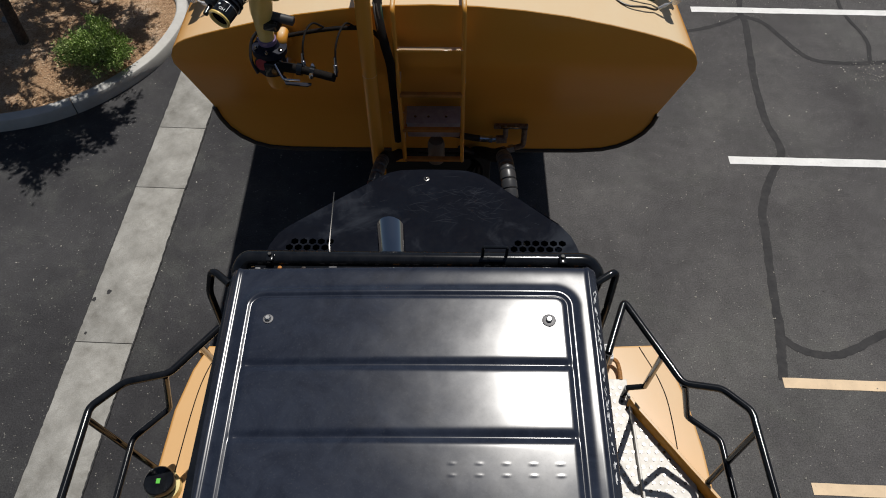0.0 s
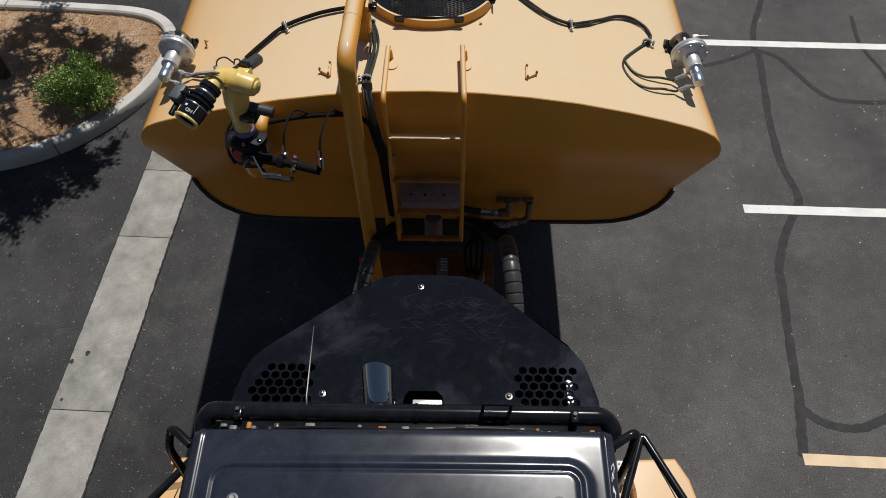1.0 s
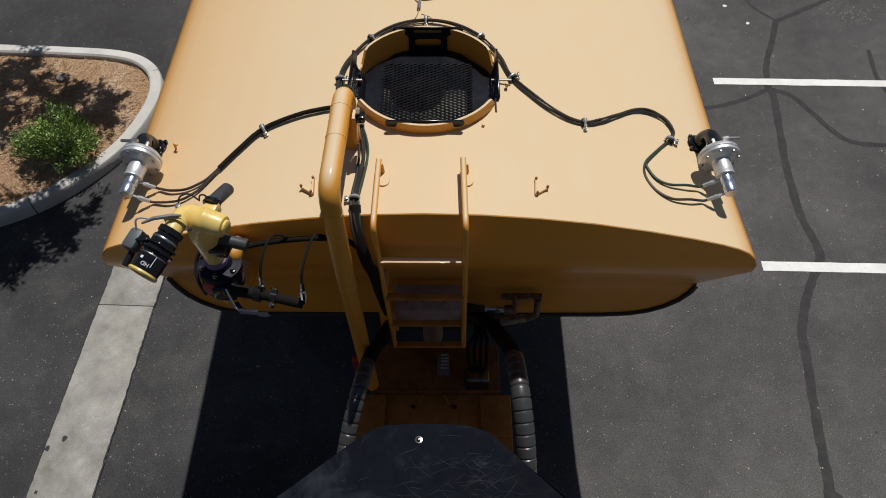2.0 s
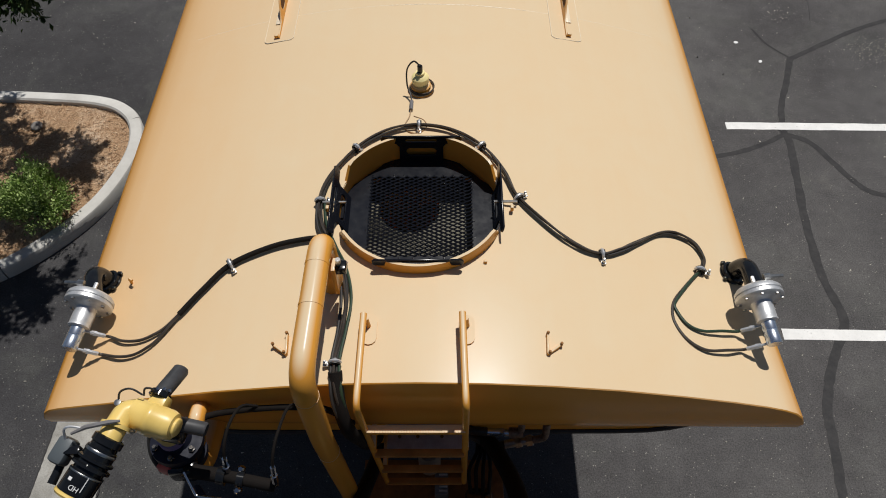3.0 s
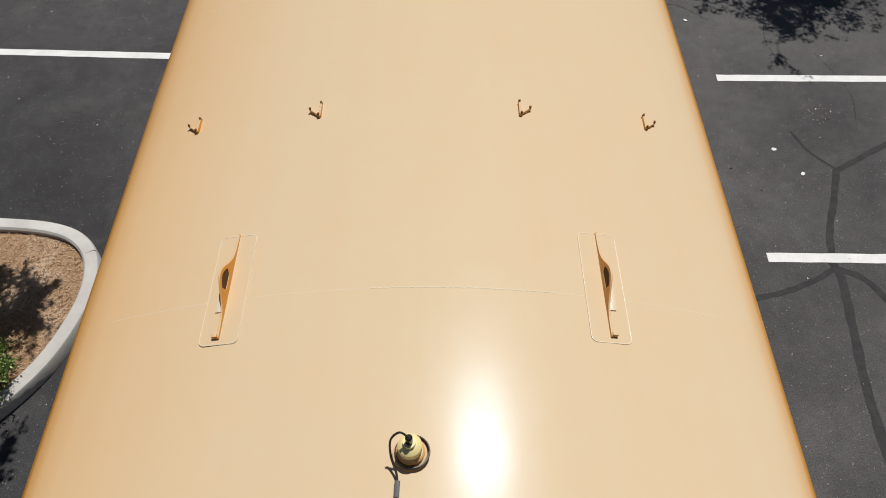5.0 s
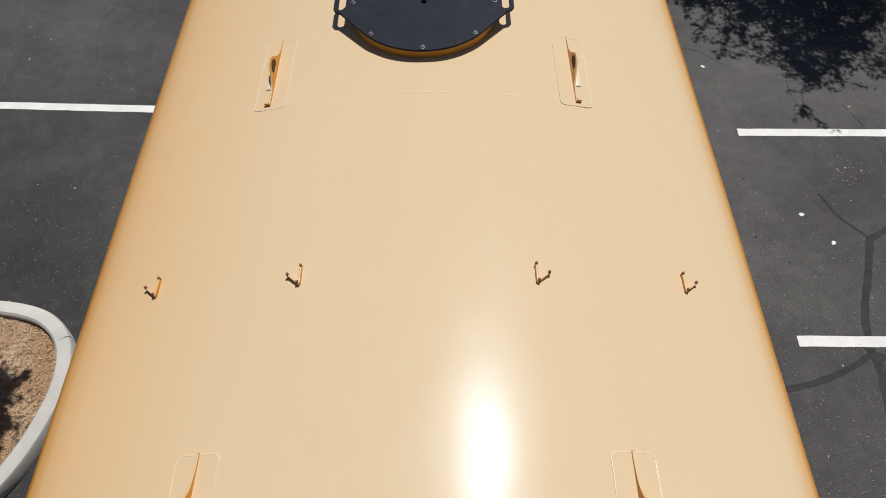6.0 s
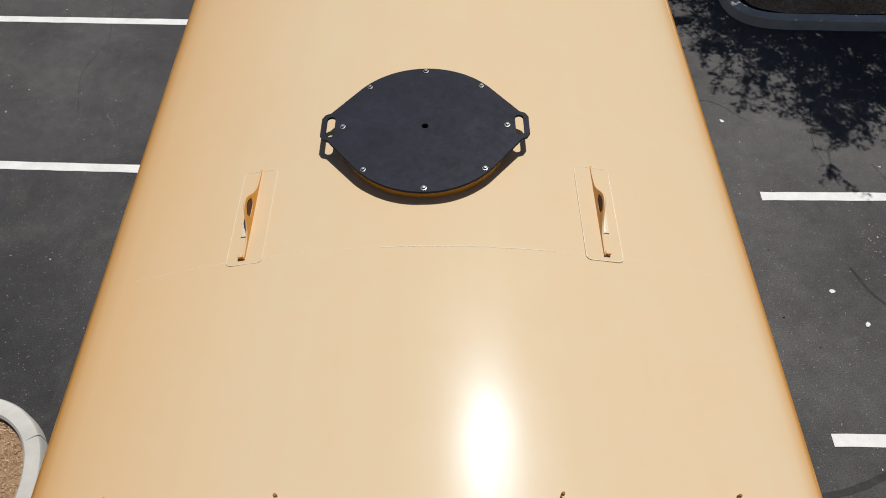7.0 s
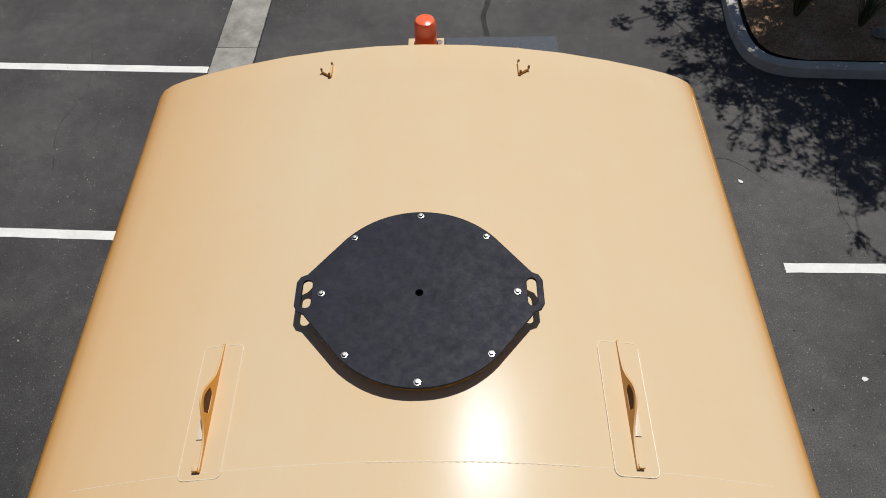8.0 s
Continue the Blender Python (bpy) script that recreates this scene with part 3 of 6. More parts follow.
# ---- plants ----
def bush(x, y, z, r, h, seed, count):
    rng = np.random.default_rng(seed)
    thing = empty("bush", "dense green rounded shrub in bark mulch", "bush", Matrix.Translation((x, y, z)))
    stems = bmesh.new()
    tips = []
    for k in range(90):
        a, e = rng.uniform(0, 6.28), rng.uniform(0.25, 1.45)
        reach = rng.uniform(0.72, 1.06) * (1 + 0.18 * math.sin(3 * a + seed))
        tip = Vector((math.cos(a) * math.cos(e) * r * reach, math.sin(a) * math.cos(e) * r * reach, 0.03 + math.sin(e) * h * reach))
        line = [Vector((0.03 * math.cos(a), 0.03 * math.sin(a), 0)), tip * 0.5 + Vector((0, 0, 0.03)), tip]
        tube(line, (0.007, 0.005, 0.002), 5, stems)
        tips.append((line, tip))
    part("stems", stems, BARK, thing)
    pos, out = [], []
    for line, tip in tips:
        for j in range(count):
            t = 0.35 + 0.65 * rng.random() ** 0.6
            q = (line[1].lerp(line[2], (t - 0.35) / 0.65)) + Vector(rng.normal(0, 0.032, 3))
            q.z = max(q.z, 0.01)
            pos.append(q)
            out.append(tip.normalized() + Vector((0, 0, 0.5)))
    me = scatter_mesh("foliage", leaf_corners(np.array(pos), np.array(out), 0.034, 0.009, rng), LEAF_FACES)
    tagged(part("foliage", me, LEAF, thing), kind="stuff")


bush(-4.12, 3.40, 0.10, 0.48, 0.48, 3, 150)


def tree(x, y, z, name_label, crown, radii, trunk_r, seed, count, reach_to=()):
    """A trunk, limbs that fork towards points of the crown, and leaves in clumps round the twigs."""
    rng = np.random.default_rng(seed)
    thing = empty("tree", name_label, "tree", Matrix.Translation((x, y, z)))
    top = Vector(crown) - Vector((x, y, z))
    fork = Vector((top.x * 0.35, top.y * 0.35, max(1.5, top.z * 0.48)))
    wood = bmesh.new()
    tube(spline([(0, 0, -0.1), fork * 0.45 + Vector((0.05, -0.04, 0)), fork], 5), [trunk_r * (1.25 - 0.5 * k / 10) for k in range(11)], 10, wood)
    part("trunk", wood, BARK, thing)
    pos, out = [], []
    limbs = bmesh.new()
    ends = []
    for k in range(20):
        d = Vector(rng.normal(0, 1, 3)).normalized()
        ends.append(top + Vector((d.x * radii[0], d.y * radii[1], d.z * radii[2])) * rng.uniform(0.35, 0.7))
    ends = [(q, 0.42) for q in ends] + [(Vector(q[:3]) - Vector((x, y, z)), q[3] if len(q) > 3 else 0.42) for q in reach_to]
    for end, spread in ends:
        mid = fork.lerp(end, 0.5) + Vector(rng.normal(0, 0.12, 3))
        tube(spline([fork, mid, end], 4), [trunk_r * (0.42 - 0.045 * k) for k in range(9)], 6, limbs)
        for j in range(9):
            a = mid.lerp(end, rng.uniform(0.2 if spread > 0.3 else 0.82, 1.0))
            b = a + Vector(rng.normal(0, spread, 3)) * Vector((1, 1, 0.55))
            tube([a, a.lerp(b, 0.5) + Vector(rng.normal(0, 0.03, 3)), b], (0.012, 0.008, 0.003), 4, limbs)
            for i in range(4):
                s = a.lerp(b, rng.uniform(0.3, 1.0))
                e = s + Vector(rng.normal(0, 0.17, 3))
                for _ in range(count):
                    pos.append(s.lerp(e, rng.random()) + Vector(rng.normal(0, 0.035, 3)))
                    out.append((e - s).normalized())
    part("limbs", limbs, BARK, thing)
    me = scatter_mesh("crown", leaf_corners(np.array(pos), np.array(out), 0.075, 0.019, rng), LEAF_FACES)
    tagged(part("crown", me, TREE_LEAF, thing), kind="stuff")


tree(-5.24, 3.75, 0.1, "small tree with dark bark and fine green leaves", (-5.6, 4.5, 3.7), (1.5, 1.9, 1.0), 0.06, 8, 58, ((-4.0, 3.3, 3.2, 0.22), (-3.7, 3.25, 3.15, 0.22), (-4.5, 3.5, 3.1, 0.28), (-4.9, 4.5, 3.3), (-5.2, 4.2, 3.3), (-4.9, 5.3, 3.4), (-5.4, 5.0, 3.2), (-4.9, 3.4, 3.2), (-4.6, 5.6, 3.4), (-3.74, 4.52, 2.05, 0.12), (-3.78, 5.6, 3.5, 0.18), (-3.38, 5.38, 3.5, 0.14), (-4.6, 6.15, 3.5, 0.3), (-3.35, 3.75, 3.5, 0.22), (-3.8, 3.35, 3.5, 0.25)))
tree(6.4, 13.0, 0.1, "leafy tree in a kerbed island, casting dappled shade", (5.9, 12.3, 4.3), (1.9, 1.4, 0.6), 0.1, 9, 29, tuple((x, y, 4.1, 0.4) for x, y in ((3.6, 13.2), (3.7, 12.7), (3.8, 12.1), (3.9, 11.55), (4.0, 11.0), (3.95, 13.4), (4.05, 12.7), (4.15, 12.1), (4.2, 11.7), (4.25, 11.3), (4.45, 10.85), (4.85, 10.3), (5.35, 10.1), (5.6, 10.5), (5.8, 10.9), (4.8, 11.2), (4.75, 11.6), (5.4, 11.4), (4.7, 12.2), (5.2, 12.1), (5.75, 12.0), (6.3, 12.2), (4.9, 12.8), (5.3, 12.6), (5.6, 12.9), (6.2, 12.9), (6.7, 12.5), (5.0, 13.3), (5.4, 13.5), (6.0, 13.5), (6.6, 13.4), (6.5, 11.3), (6.2, 10.7), (5.15, 10.35), (5.6, 10.25), (6.05, 10.25), (5.15, 9.8), (5.6, 9.75))))


def strap_plant(x, y, z, seed):
    rng = np.random.default_rng(seed)
    thing = empty("strap_leaf_plant", "clump of long narrow dark green strap leaves in mulch", "plant", Matrix.Translation((x, y, z)), "strap leaf plants")
    bm = bmesh.new()
    for k in range(70):
        a, reach, up = rng.uniform(0, 6.28), rng.uniform(0.1, 0.42), rng.uniform(0.45, 0.85)
        d = Vector((math.cos(a), math.sin(a), 0))
        side = Vector((-d.y, d.x, 0)) * 0.009
        rows = []
        for t in (0, 0.35, 0.7, 1.0):
            c = d * (0.03 + reach * t ** 1.6) + Vector((0, 0, up * t * (1 - 0.22 * t)))
            w = side * (1.0 - 0.85 * t)
            rows.append((bm.verts.new(c - w), bm.verts.new(c + w)))
        for p, q in zip(rows, rows[1:]):
            bm.faces.new((p[0], p[1], q[1], q[0]))
    tagged(part("foliage", bm, BLADE, thing), kind="stuff")


strap_plant(4.66, 11.38, 0.12, 1)
strap_plant(5.42, 11.15, 0.12, 2)
strap_plant(5.1, 13.0, 0.12, 3)
for k, (x, y, r) in enumerate(((-4.58, 4.62, 0.065), (-5.6, 4.2, 0.07), (5.6, 10.95, 0.1))):
    bm = bmesh.new()
    bmesh.ops.create_icosphere(bm, subdivisions=3, radius=r)
    for v in bm.verts:
        v.co *= 1 + 0.25 * noise.noise(v.co * 14 + Vector((k, 0, 0)))
        v.co.z *= 0.55
    tagged(part("rock", bm, ROCK, None, m=Matrix.Translation((x, y, 0.14))), "small grey rock half sunk in mulch", "rock", "rocks")


# ---- the water truck: tank ----
truck = empty("water_truck", "tan articulated water truck with a black cab roof, parked on asphalt", "truck")
HALF = ((0.0, 3.540), (0.25, 3.532), (0.5, 3.508), (0.75, 3.470), (1.0, 3.415), (1.2, 3.362), (1.34, 3.318), (1.42, 3.285), (1.475, 3.252), (1.515, 3.208), (1.540, 3.150), (1.550, 3.08), (1.556, 2.85), (1.566, 2.55), (1.572, 2.34), (1.560, 2.235), (1.520, 2.135), (1.45, 2.045), (1.36, 1.98), (1.25, 1.94), (1.08, 1.922), (0.6, 1.918), (0.0, 1.918))
SECTION = [(x, z) for x, z in HALF] + [(-x, z) for x, z in reversed(HALF[1:-1])]
FRONT, REAR, FOLD = -0.245, 6.49, 3.11


def tank_top(x):
    """Height of the tank's crown at x."""
    for (a, p), (b, q) in zip(HALF, HALF[1:]):
        if a <= abs(x) <= b:
            return p + (q - p) * (abs(x) - a) / (b - a)
    return HALF[9][1]


def front_y(z):
    """The head stands upright at the crown, leans back below the fold and drops upright again at the foot."""
    if z >= FOLD:
        return FRONT
    return FRONT + 0.57 * (FOLD - max(z, 2.33)) + 0.09 * max(0.0, 2.33 - z)


def head_y(x, z):
    """The head bends back a little towards the cannon's corner."""
    return front_y(z) + 0.028 * min(1.2, max(0.0, (-x - 1.15) / 0.38)) ** 2


bm = bmesh.new()
rings = []
for k in range(42):
    t = (k / 41) ** 1.25
    ring = []
    for x, z in SECTION:
        y0 = head_y(x, z) + 0.004
        y = y0 + (REAR - 0.010 - y0) * t
        dent = 0.0016 * noise.noise(Vector((x * 1.3, y * 0.9, 2.0))) if z > 3.2 else 0.0
        flare = 1 + (0.018 if x > 0 else 0.010) * max(0.0, 1 - (y - y0) / 0.6) + 0.006 * min(1.0, max(0.0, (y - 1.0) / 2.5))
        ring.append(bm.verts.new((x * flare + 0.0155 - 0.0042 * y, y, z + dent)))
    rings.append(ring)
N = len(SECTION)
for a, b in zip(rings, rings[1:]):
    for k in range(N):
        bm.faces.new((a[k], b[k], b[(k + 1) % N], a[(k + 1) % N]))


def cap(ring, y_of, flip):
    """An end plate: a narrow rounded edge and rows of quads between the two halves."""
    inner = []
    for v, (x, z) in zip(ring, SECTION):
        zi = 2.72 + (z - 2.72) * 0.995
        inner.append(bm.verts.new((v.co.x * 0.997, y_of(x, zi), zi)))
    for k in range(N):
        f = (ring[k], ring[(k + 1) % N], inner[(k + 1) % N], inner[k])
        bm.faces.new(tuple(reversed(f)) if flip else f)
    half = len(HALF)
    for k in range(half - 1):
        f = [inner[k], inner[k + 1], inner[(N - k - 1) % N], inner[(N - k) % N]]
        f = [v for i, v in enumerate(f) if v not in f[:i]]
        bm.faces.new(list(reversed(f)) if flip else f)


cap(rings[0], head_y, False)
cap(rings[-1], lambda x, z: REAR, True)
bmesh.ops.recalc_face_normals(bm, faces=bm.faces)
HX, HY, HZ = 0.012, 0.612, 3.592
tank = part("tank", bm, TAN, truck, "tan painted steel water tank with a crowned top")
# the filler opening is cut through the crown
cutter = new("cutter", bpy.data.meshes.new("cutter"))
bm = lathe([(0, -0.8), (0.46, -0.8), (0.46, -0.26), (0.362, -0.24), (0.362, 0.2), (0, 0.2)], 64, Matrix.Translation((HX, HY, HZ)))
bmesh.ops.recalc_face_normals(bm, faces=bm.faces)
bm.to_mesh(cutter.data)
bm.free()
cut = tank.modifiers.new("opening", "BOOLEAN")
cut.object, cut.operation, cut.solver = cutter, "DIFFERENCE", "EXACT"
bpy.context.view_layer.update()
opened = bpy.data.meshes.new_from_object(tank.evaluated_get(bpy.context.evaluated_depsgraph_get()))
tank.modifiers.clear()
tank.data = opened
bpy.data.objects.remove(cutter)
opened.set_sharp_from_angle(angle=radians(24))

# dark rubber edge round the lower front
low = [(x, z) for x, z in SECTION if z < 2.35]
low = [(x * (1.018 if x > 0 else 1.010) + 0.0155, head_y(x, z) - 0.004, z - 0.008) for x, z in low]
part("edge_trim", tube(low, 0.017, 8), RUBBER, tank, "black rubber edge strip")

# weld seams across the crown and along the shoulders
for y in (2.04, 4.20):
    line = []
    for k in range(201):
        x = -1.3 + 2.6 * k / 200
        across = y - 0.03 * (x / 1.3) ** 2 + 0.002 * noise.noise(Vector((x * 20, y, 0)))
        line.append((x, across, tank.ray_cast((x, across, 5.0), (0, 0, -1))[1].z - 0.0012))
    # bead swells only mid-seam, where the sun's glints fall
    part("weld_seam", tube(line, [0.0017 + (0.0019 * (k % 2) if 86 < k < 144 else 0.0) for k in range(201)], 8), WELD, tank, "pale weld bead")
part("shoulder_seam", tube([(1.4825 + 0.026 * max(0.0, 1 - 0.17 * k), FRONT + 0.02 + 0.1 * k, 3.238) for k in range(67)], 0.005, 6), TAN, tank)


# ---- lifting lugs ----
STUD = material("rusty_stud", (0.16, 0.075, 0.03), 0.7, spec=0.3)
base(STUD, ramp(STUD, noise_tex(STUD, 90, 4), [(0.3, (0.20, 0.09, 0.03)), (0.7, (0.42, 0.20, 0.06))]))
LUG_SHADE = material("lug_shade_brown", (0.11, 0.05, 0.018), 0.8, spec=0.2)


def lug_height(u):
    """Profile of the lug: a long low blade with a swelling before its middle."""
    return 0.009 + 0.082 * math.exp(-((u - 0.255) / 0.092) ** 2) - 0.004 * max(0.0, (u - 0.42) / 0.1)


def lug(x, y, side):
    m = Matrix.Translation((x, y, tank_top(x) + 0.001)) @ pose(0, 0, 0, 0, 11.0 * side, 0)
    pad_loop = []
    w, l, r = 0.083, 0.27, 0.025
    for cx, cy, a0 in ((w - r, l - r, 0), (-w + r, l - r, 90), (-w + r, -l + r, 180), (w - r, -l + r, 270)):
        pad_loop += [(cx + r * math.cos(radians(a0 + 18 * k)), cy + 0.265 + r * math.sin(radians(a0 + 18 * k))) for k in range(6)]
    pad = part("lifting_lug", plate([pad_loop], 0.0013, 0.0006), TAN, truck, "tan lifting lug welded on a doubler plate", m)
    part("pad_weld", tube([(q[0], q[1], 0.0004) for q in pad_loop + pad_loop[:1]], 0.0022, 6), WELD, pad)
    us = [0.52 * k / 40 for k in range(41)]
    edge = [(0.52, 0.0), (0.0, 0.0)] + [(u, lug_height(u)) for u in us]
    eye = [(u, lug_height(u) - 0.016) for u in us if 0.20 < u < 0.32]
    eye += [(u, 0.022 + 1.2 * (u - 0.258) ** 2) for u in (0.30, 0.275, 0.24, 0.215)]
    turned = Matrix(((0, 0, 1, -0.004), (1, 0, 0, 0.02), (0, 1.0, 0, 0.003), (0, 0, 0, 1)))
    up = plate([edge, eye], 0.008, 0.001)
    part("lug_plate", up, TAN, pad, m=turned)
    # added panel whose dark brown stands in for shade on the lug
    part("lug_infill", plate([eye], 0.0045), LUG_SHADE, pad, "dark brown panel painted as the lug's shade", m=turned @ Matrix.Translation((0, 0, 0.0012)))
    part("gusset", box((0.030, 0.16, 0.006), (0.022 * side, 0.225, 0.0045), 0.0015), WELD, pad)
    part("stop_block", box((0.024, 0.018, 0.016), (side * 0.013, 0.03, 0.012), 0.003), TAN, pad)


for y in (1.825, 4.17):
    for side in (-1, 1):
        lug(side * 0.782, y, side)


# ---- small angle brackets with studs ----
def bracket(x, y, side, turn=0):
    """Two strips welded on edge in a narrow angle, a stud on each end."""
    m = Matrix.Translation((x, y, tank_top(x) - 0.003)) @ pose(0, 0, 0, 0, math.degrees(math.atan(0.1 * abs(x) * 1.6)) * side, turn)
    s = side
    corner = Vector((-s * 0.034, -0.012, 0))
    out = Vector((s * 0.052, 0.046, 0))
    foot = part("cable_bracket", box((0.074, 0.009, 0.022), (0, 0, 0.011), 0.003, Matrix.Translation(corner + out * 0.5) @ pose(0, 0, 0, 0, 0, math.degrees(math.atan2(out.y, out.x)))), TAN, truck, "small tan angle bracket with rusty studs", m)
    part("leg", box((0.009, 0.088, 0.024), (corner.x, corner.y + 0.044, 0.012), 0.003), TAN, foot)
    for q in (corner + out, corner + out * 0.12, corner + Vector((0, 0.088, 0))):
        part("stud", lathe([(0, 0), (0.0062, 0), (0.0062, 0.018), (0.0045, 0.021), (0, 0.021)], 8, Matrix.Translation((q.x, q.y, 0.012))), STUD, foot)


for x, y in ((0.525, 3.075), (1.17, 3.105), (0.523, 6.275)):
    for side in (-1, 1):
        bracket(side * x, y, side)
bracket(-0.515, -0.105, -1, 4)
bracket(0.545, -0.105, 1, -4)


# ---- bolted manway lid ----
LID_Y, LID_Z = 4.862, 3.588
part("manway_collar", lathe([(0.375, -0.11), (0.375, 0.0), (0.395, 0.0), (0.395, -0.11)], 64, Matrix.Translation((0, LID_Y, LID_Z))), TAN, truck)
outline = []
for a in np.linspace(radians(40), radians(140), 26):
    outline.append((0.411 * math.cos(a), 0.411 * math.sin(a)))
outline += [(-0.452, 0.092), (-0.478, 0.080), (-0.492, 0.055), (-0.492, -0.055), (-0.478, -0.080), (-0.452, -0.092)]
for a in np.linspace(radians(220), radians(320), 26):
    outline.append((0.411 * math.cos(a), 0.411 * math.sin(a)))
outline += [(0.452, -0.092), (0.478, -0.080), (0.492, -0.055), (0.492, 0.055), (0.478, 0.080), (0.452, 0.092)]
lid = part("manway_lid", plate([outline, slot_pts(-0.448, 0, 0.042, 0.135), slot_pts(0.448, 0, 0.042, 0.135), ring_pts(0, 0, 0.017, 20)], 0.013, 0.0015), LID_BLACK, truck,
           "dull black bolted manway lid with two slotted handles", Matrix.Translation((0, LID_Y, LID_Z)))
for k in range(8):
    a = math.pi / 4 * k
    part("bolt", lathe([(0.014, 0.013), (0.014, 0.0155), (0.0095, 0.016), (0.0095, 0.021), (0.007, 0.0235), (0, 0.024)], 6 if k % 2 else 12, Matrix.Translation((0.39 * math.cos(a), 0.39 * math.sin(a), 0))), STEEL, lid)

# ---- filler hatch with a strainer tray ----
bm = bmesh.new()
segs = 96
hatch_r, wall = 0.372, 0.012
rows = []
for k in range(segs + 1):
    a = 2 * math.pi * k / segs
    # the collar dips where the side handles stand
    dip = max(0.0, abs(math.cos(a)) - 0.86) / 0.14
    top = -0.075 * min(1.0, dip * 2.2)
    rows.append([(hatch_r * math.cos(a), hatch_r * math.sin(a), -0.13), (hatch_r * math.cos(a), hatch_r * math.sin(a), top), ((hatch_r - wall) * math.cos(a), (hatch_r - wall) * math.sin(a), top), ((hatch_r - wall) * math.cos(a), (hatch_r - wall) * math.sin(a), -0.24)])
vs = [[bm.verts.new(q) for q in row] for row in rows[:-1]]
for k in range(segs):
    a, b = vs[k], vs[(k + 1) % segs]
    for j in range(3):
        bm.faces.new((a[j], b[j], b[j + 1], a[j + 1]))
hatch = part("filler_hatch", bm, TAN, truck, "open round filler hatch with a black strainer tray", Matrix.Translation((HX, HY, HZ)))
FLOOR = -0.14
tray_rim = [(0.357 * math.cos(a) * f, 0.357 * math.sin(a) * f) for a, f in ((math.pi * k / 24, 0.965 if k % 12 in (5, 6, 7) else 1.0) for k in range(48))]
opening = [(-0.228, -0.225), (0.228, -0.225), (0.228, 0.225), (-0.228, 0.225)]
part("strainer_tray", plate([tray_rim, opening], 0.006), TRAY, hatch, "black steel strainer tray", Matrix.Translation((0, 0, FLOOR)))
# expanded metal
bm = bmesh.new()
nx, ny = 11, 44
for j in range(ny):
    for i in range(nx):
        x = -0.232 + 0.464 * (i + 0.5 * (j % 2)) / nx
        y = -0.228 + 0.456 * j / ny
        dx, dy = 0.232 / nx, 0.456 / ny
        for sx in (-1, 1):
            a, b = Vector((x, y, 0.010)), Vector((x + sx * dx, y + dy, 0.010 + 0.004 * sx))
            if abs(b.x) > 0.246:
                continue
            d = (b - a).normalized()
            s = Vector((-d.y, d.x, 0.45 * sx)) * 0.0024
            down = Vector((0, 0, -0.003))
            hi = [bm.verts.new(q) for q in (a - s, b - s, b + s, a + s)]
            lo = [bm.verts.new(v.co + down) for v in hi]
            bm.faces.new(hi)
            for k in range(4):
                bm.faces.new((hi[k], lo[k], lo[(k + 1) % 4], hi[(k + 1) % 4]))
mesh_part = part("expanded_mesh", bm, TRAY, hatch, "black expanded metal strainer mesh", Matrix.Translation((0, 0, FLOOR)))
tagged(mesh_part, kind="stuff")
# tack welds along the cut edge of the mesh
weld = lathe([(0.0050, 0), (0.0042, 0.003), (0.0025, 0.005), (0, 0.0055)], 8)
weld_rng = random.Random(41)
for k in range(8):
    for side in (-1, 1):
        u = -0.21 + 0.06 * k + weld_rng.uniform(-0.028, 0.028)
        weld = part("tack_weld", weld, TRAY, hatch, m=Matrix.Translation((u, side * 0.236, FLOOR + 0.004))).data
        part("tack_weld", weld, TRAY, hatch, m=Matrix.Translation((side * 0.238, u, FLOOR + 0.004)))
# deck depth and hole placed to fit the camera's view
part("inner_deck", plate([ring_pts(0, 0, 0.455, 64), ring_pts(-0.058, 0.145, 0.142, 40)], 0.01), DECK_OLIVE, hatch, "olive deck with a round hole below the mesh", Matrix.Translation((0, 0, -0.275)))


def handle_plate():
    out = [(-0.10, 0.0), (0.10, 0.0), (0.10, 0.088), (0.115, 0.105), (0.175, 0.108), (0.184, 0.118), (0.184, 0.136), (0.175, 0.146), (-0.175, 0.146), (-0.184, 0.136), (-0.184, 0.118), (-0.175, 0.108), (-0.115, 0.105), (-0.10, 0.088)]
    hole = [(y, x + 0.058) for x, y in slot_pts(0, 0, 0.045, 0.145)]
    hole2 = [(y, x + 0.122) for x, y in slot_pts(0, 0, 0.018, 0.15)]
    return plate([out, hole, hole2], 0.008, 0.0015)


hp = handle_plate()
for a, rr in ((90, 0.335), (270, 0.335), (0, 0.326), (180, 0.322)):
    m = pose(0, 0, 0, 0, 0, a - 90) @ Matrix.Translation((0, rr, FLOOR + 0.003)) @ pose(0, 0, 0, 90 - {0: 13, 180: 25}.get(a, 6), 0, 0)
    part("tray_handle", hp, TRAY, hatch, m=m)
for side in (-1, 1):
    part("latch_bolt", tube([(side * 0.325, 0.01, -0.055), (side * 0.425, 0.005, -0.05)], 0.006, 8), STEEL, hatch)
    part("lug_tab", box((0.014, 0.02, 0.025), (side * 0.40, -0.03, -0.05), 0.003), TAN, hatch)
part("stop_tab", box((0.014, 0.014, 0.02), (0.276, -0.31, -0.058), 0.003), TAN, hatch)

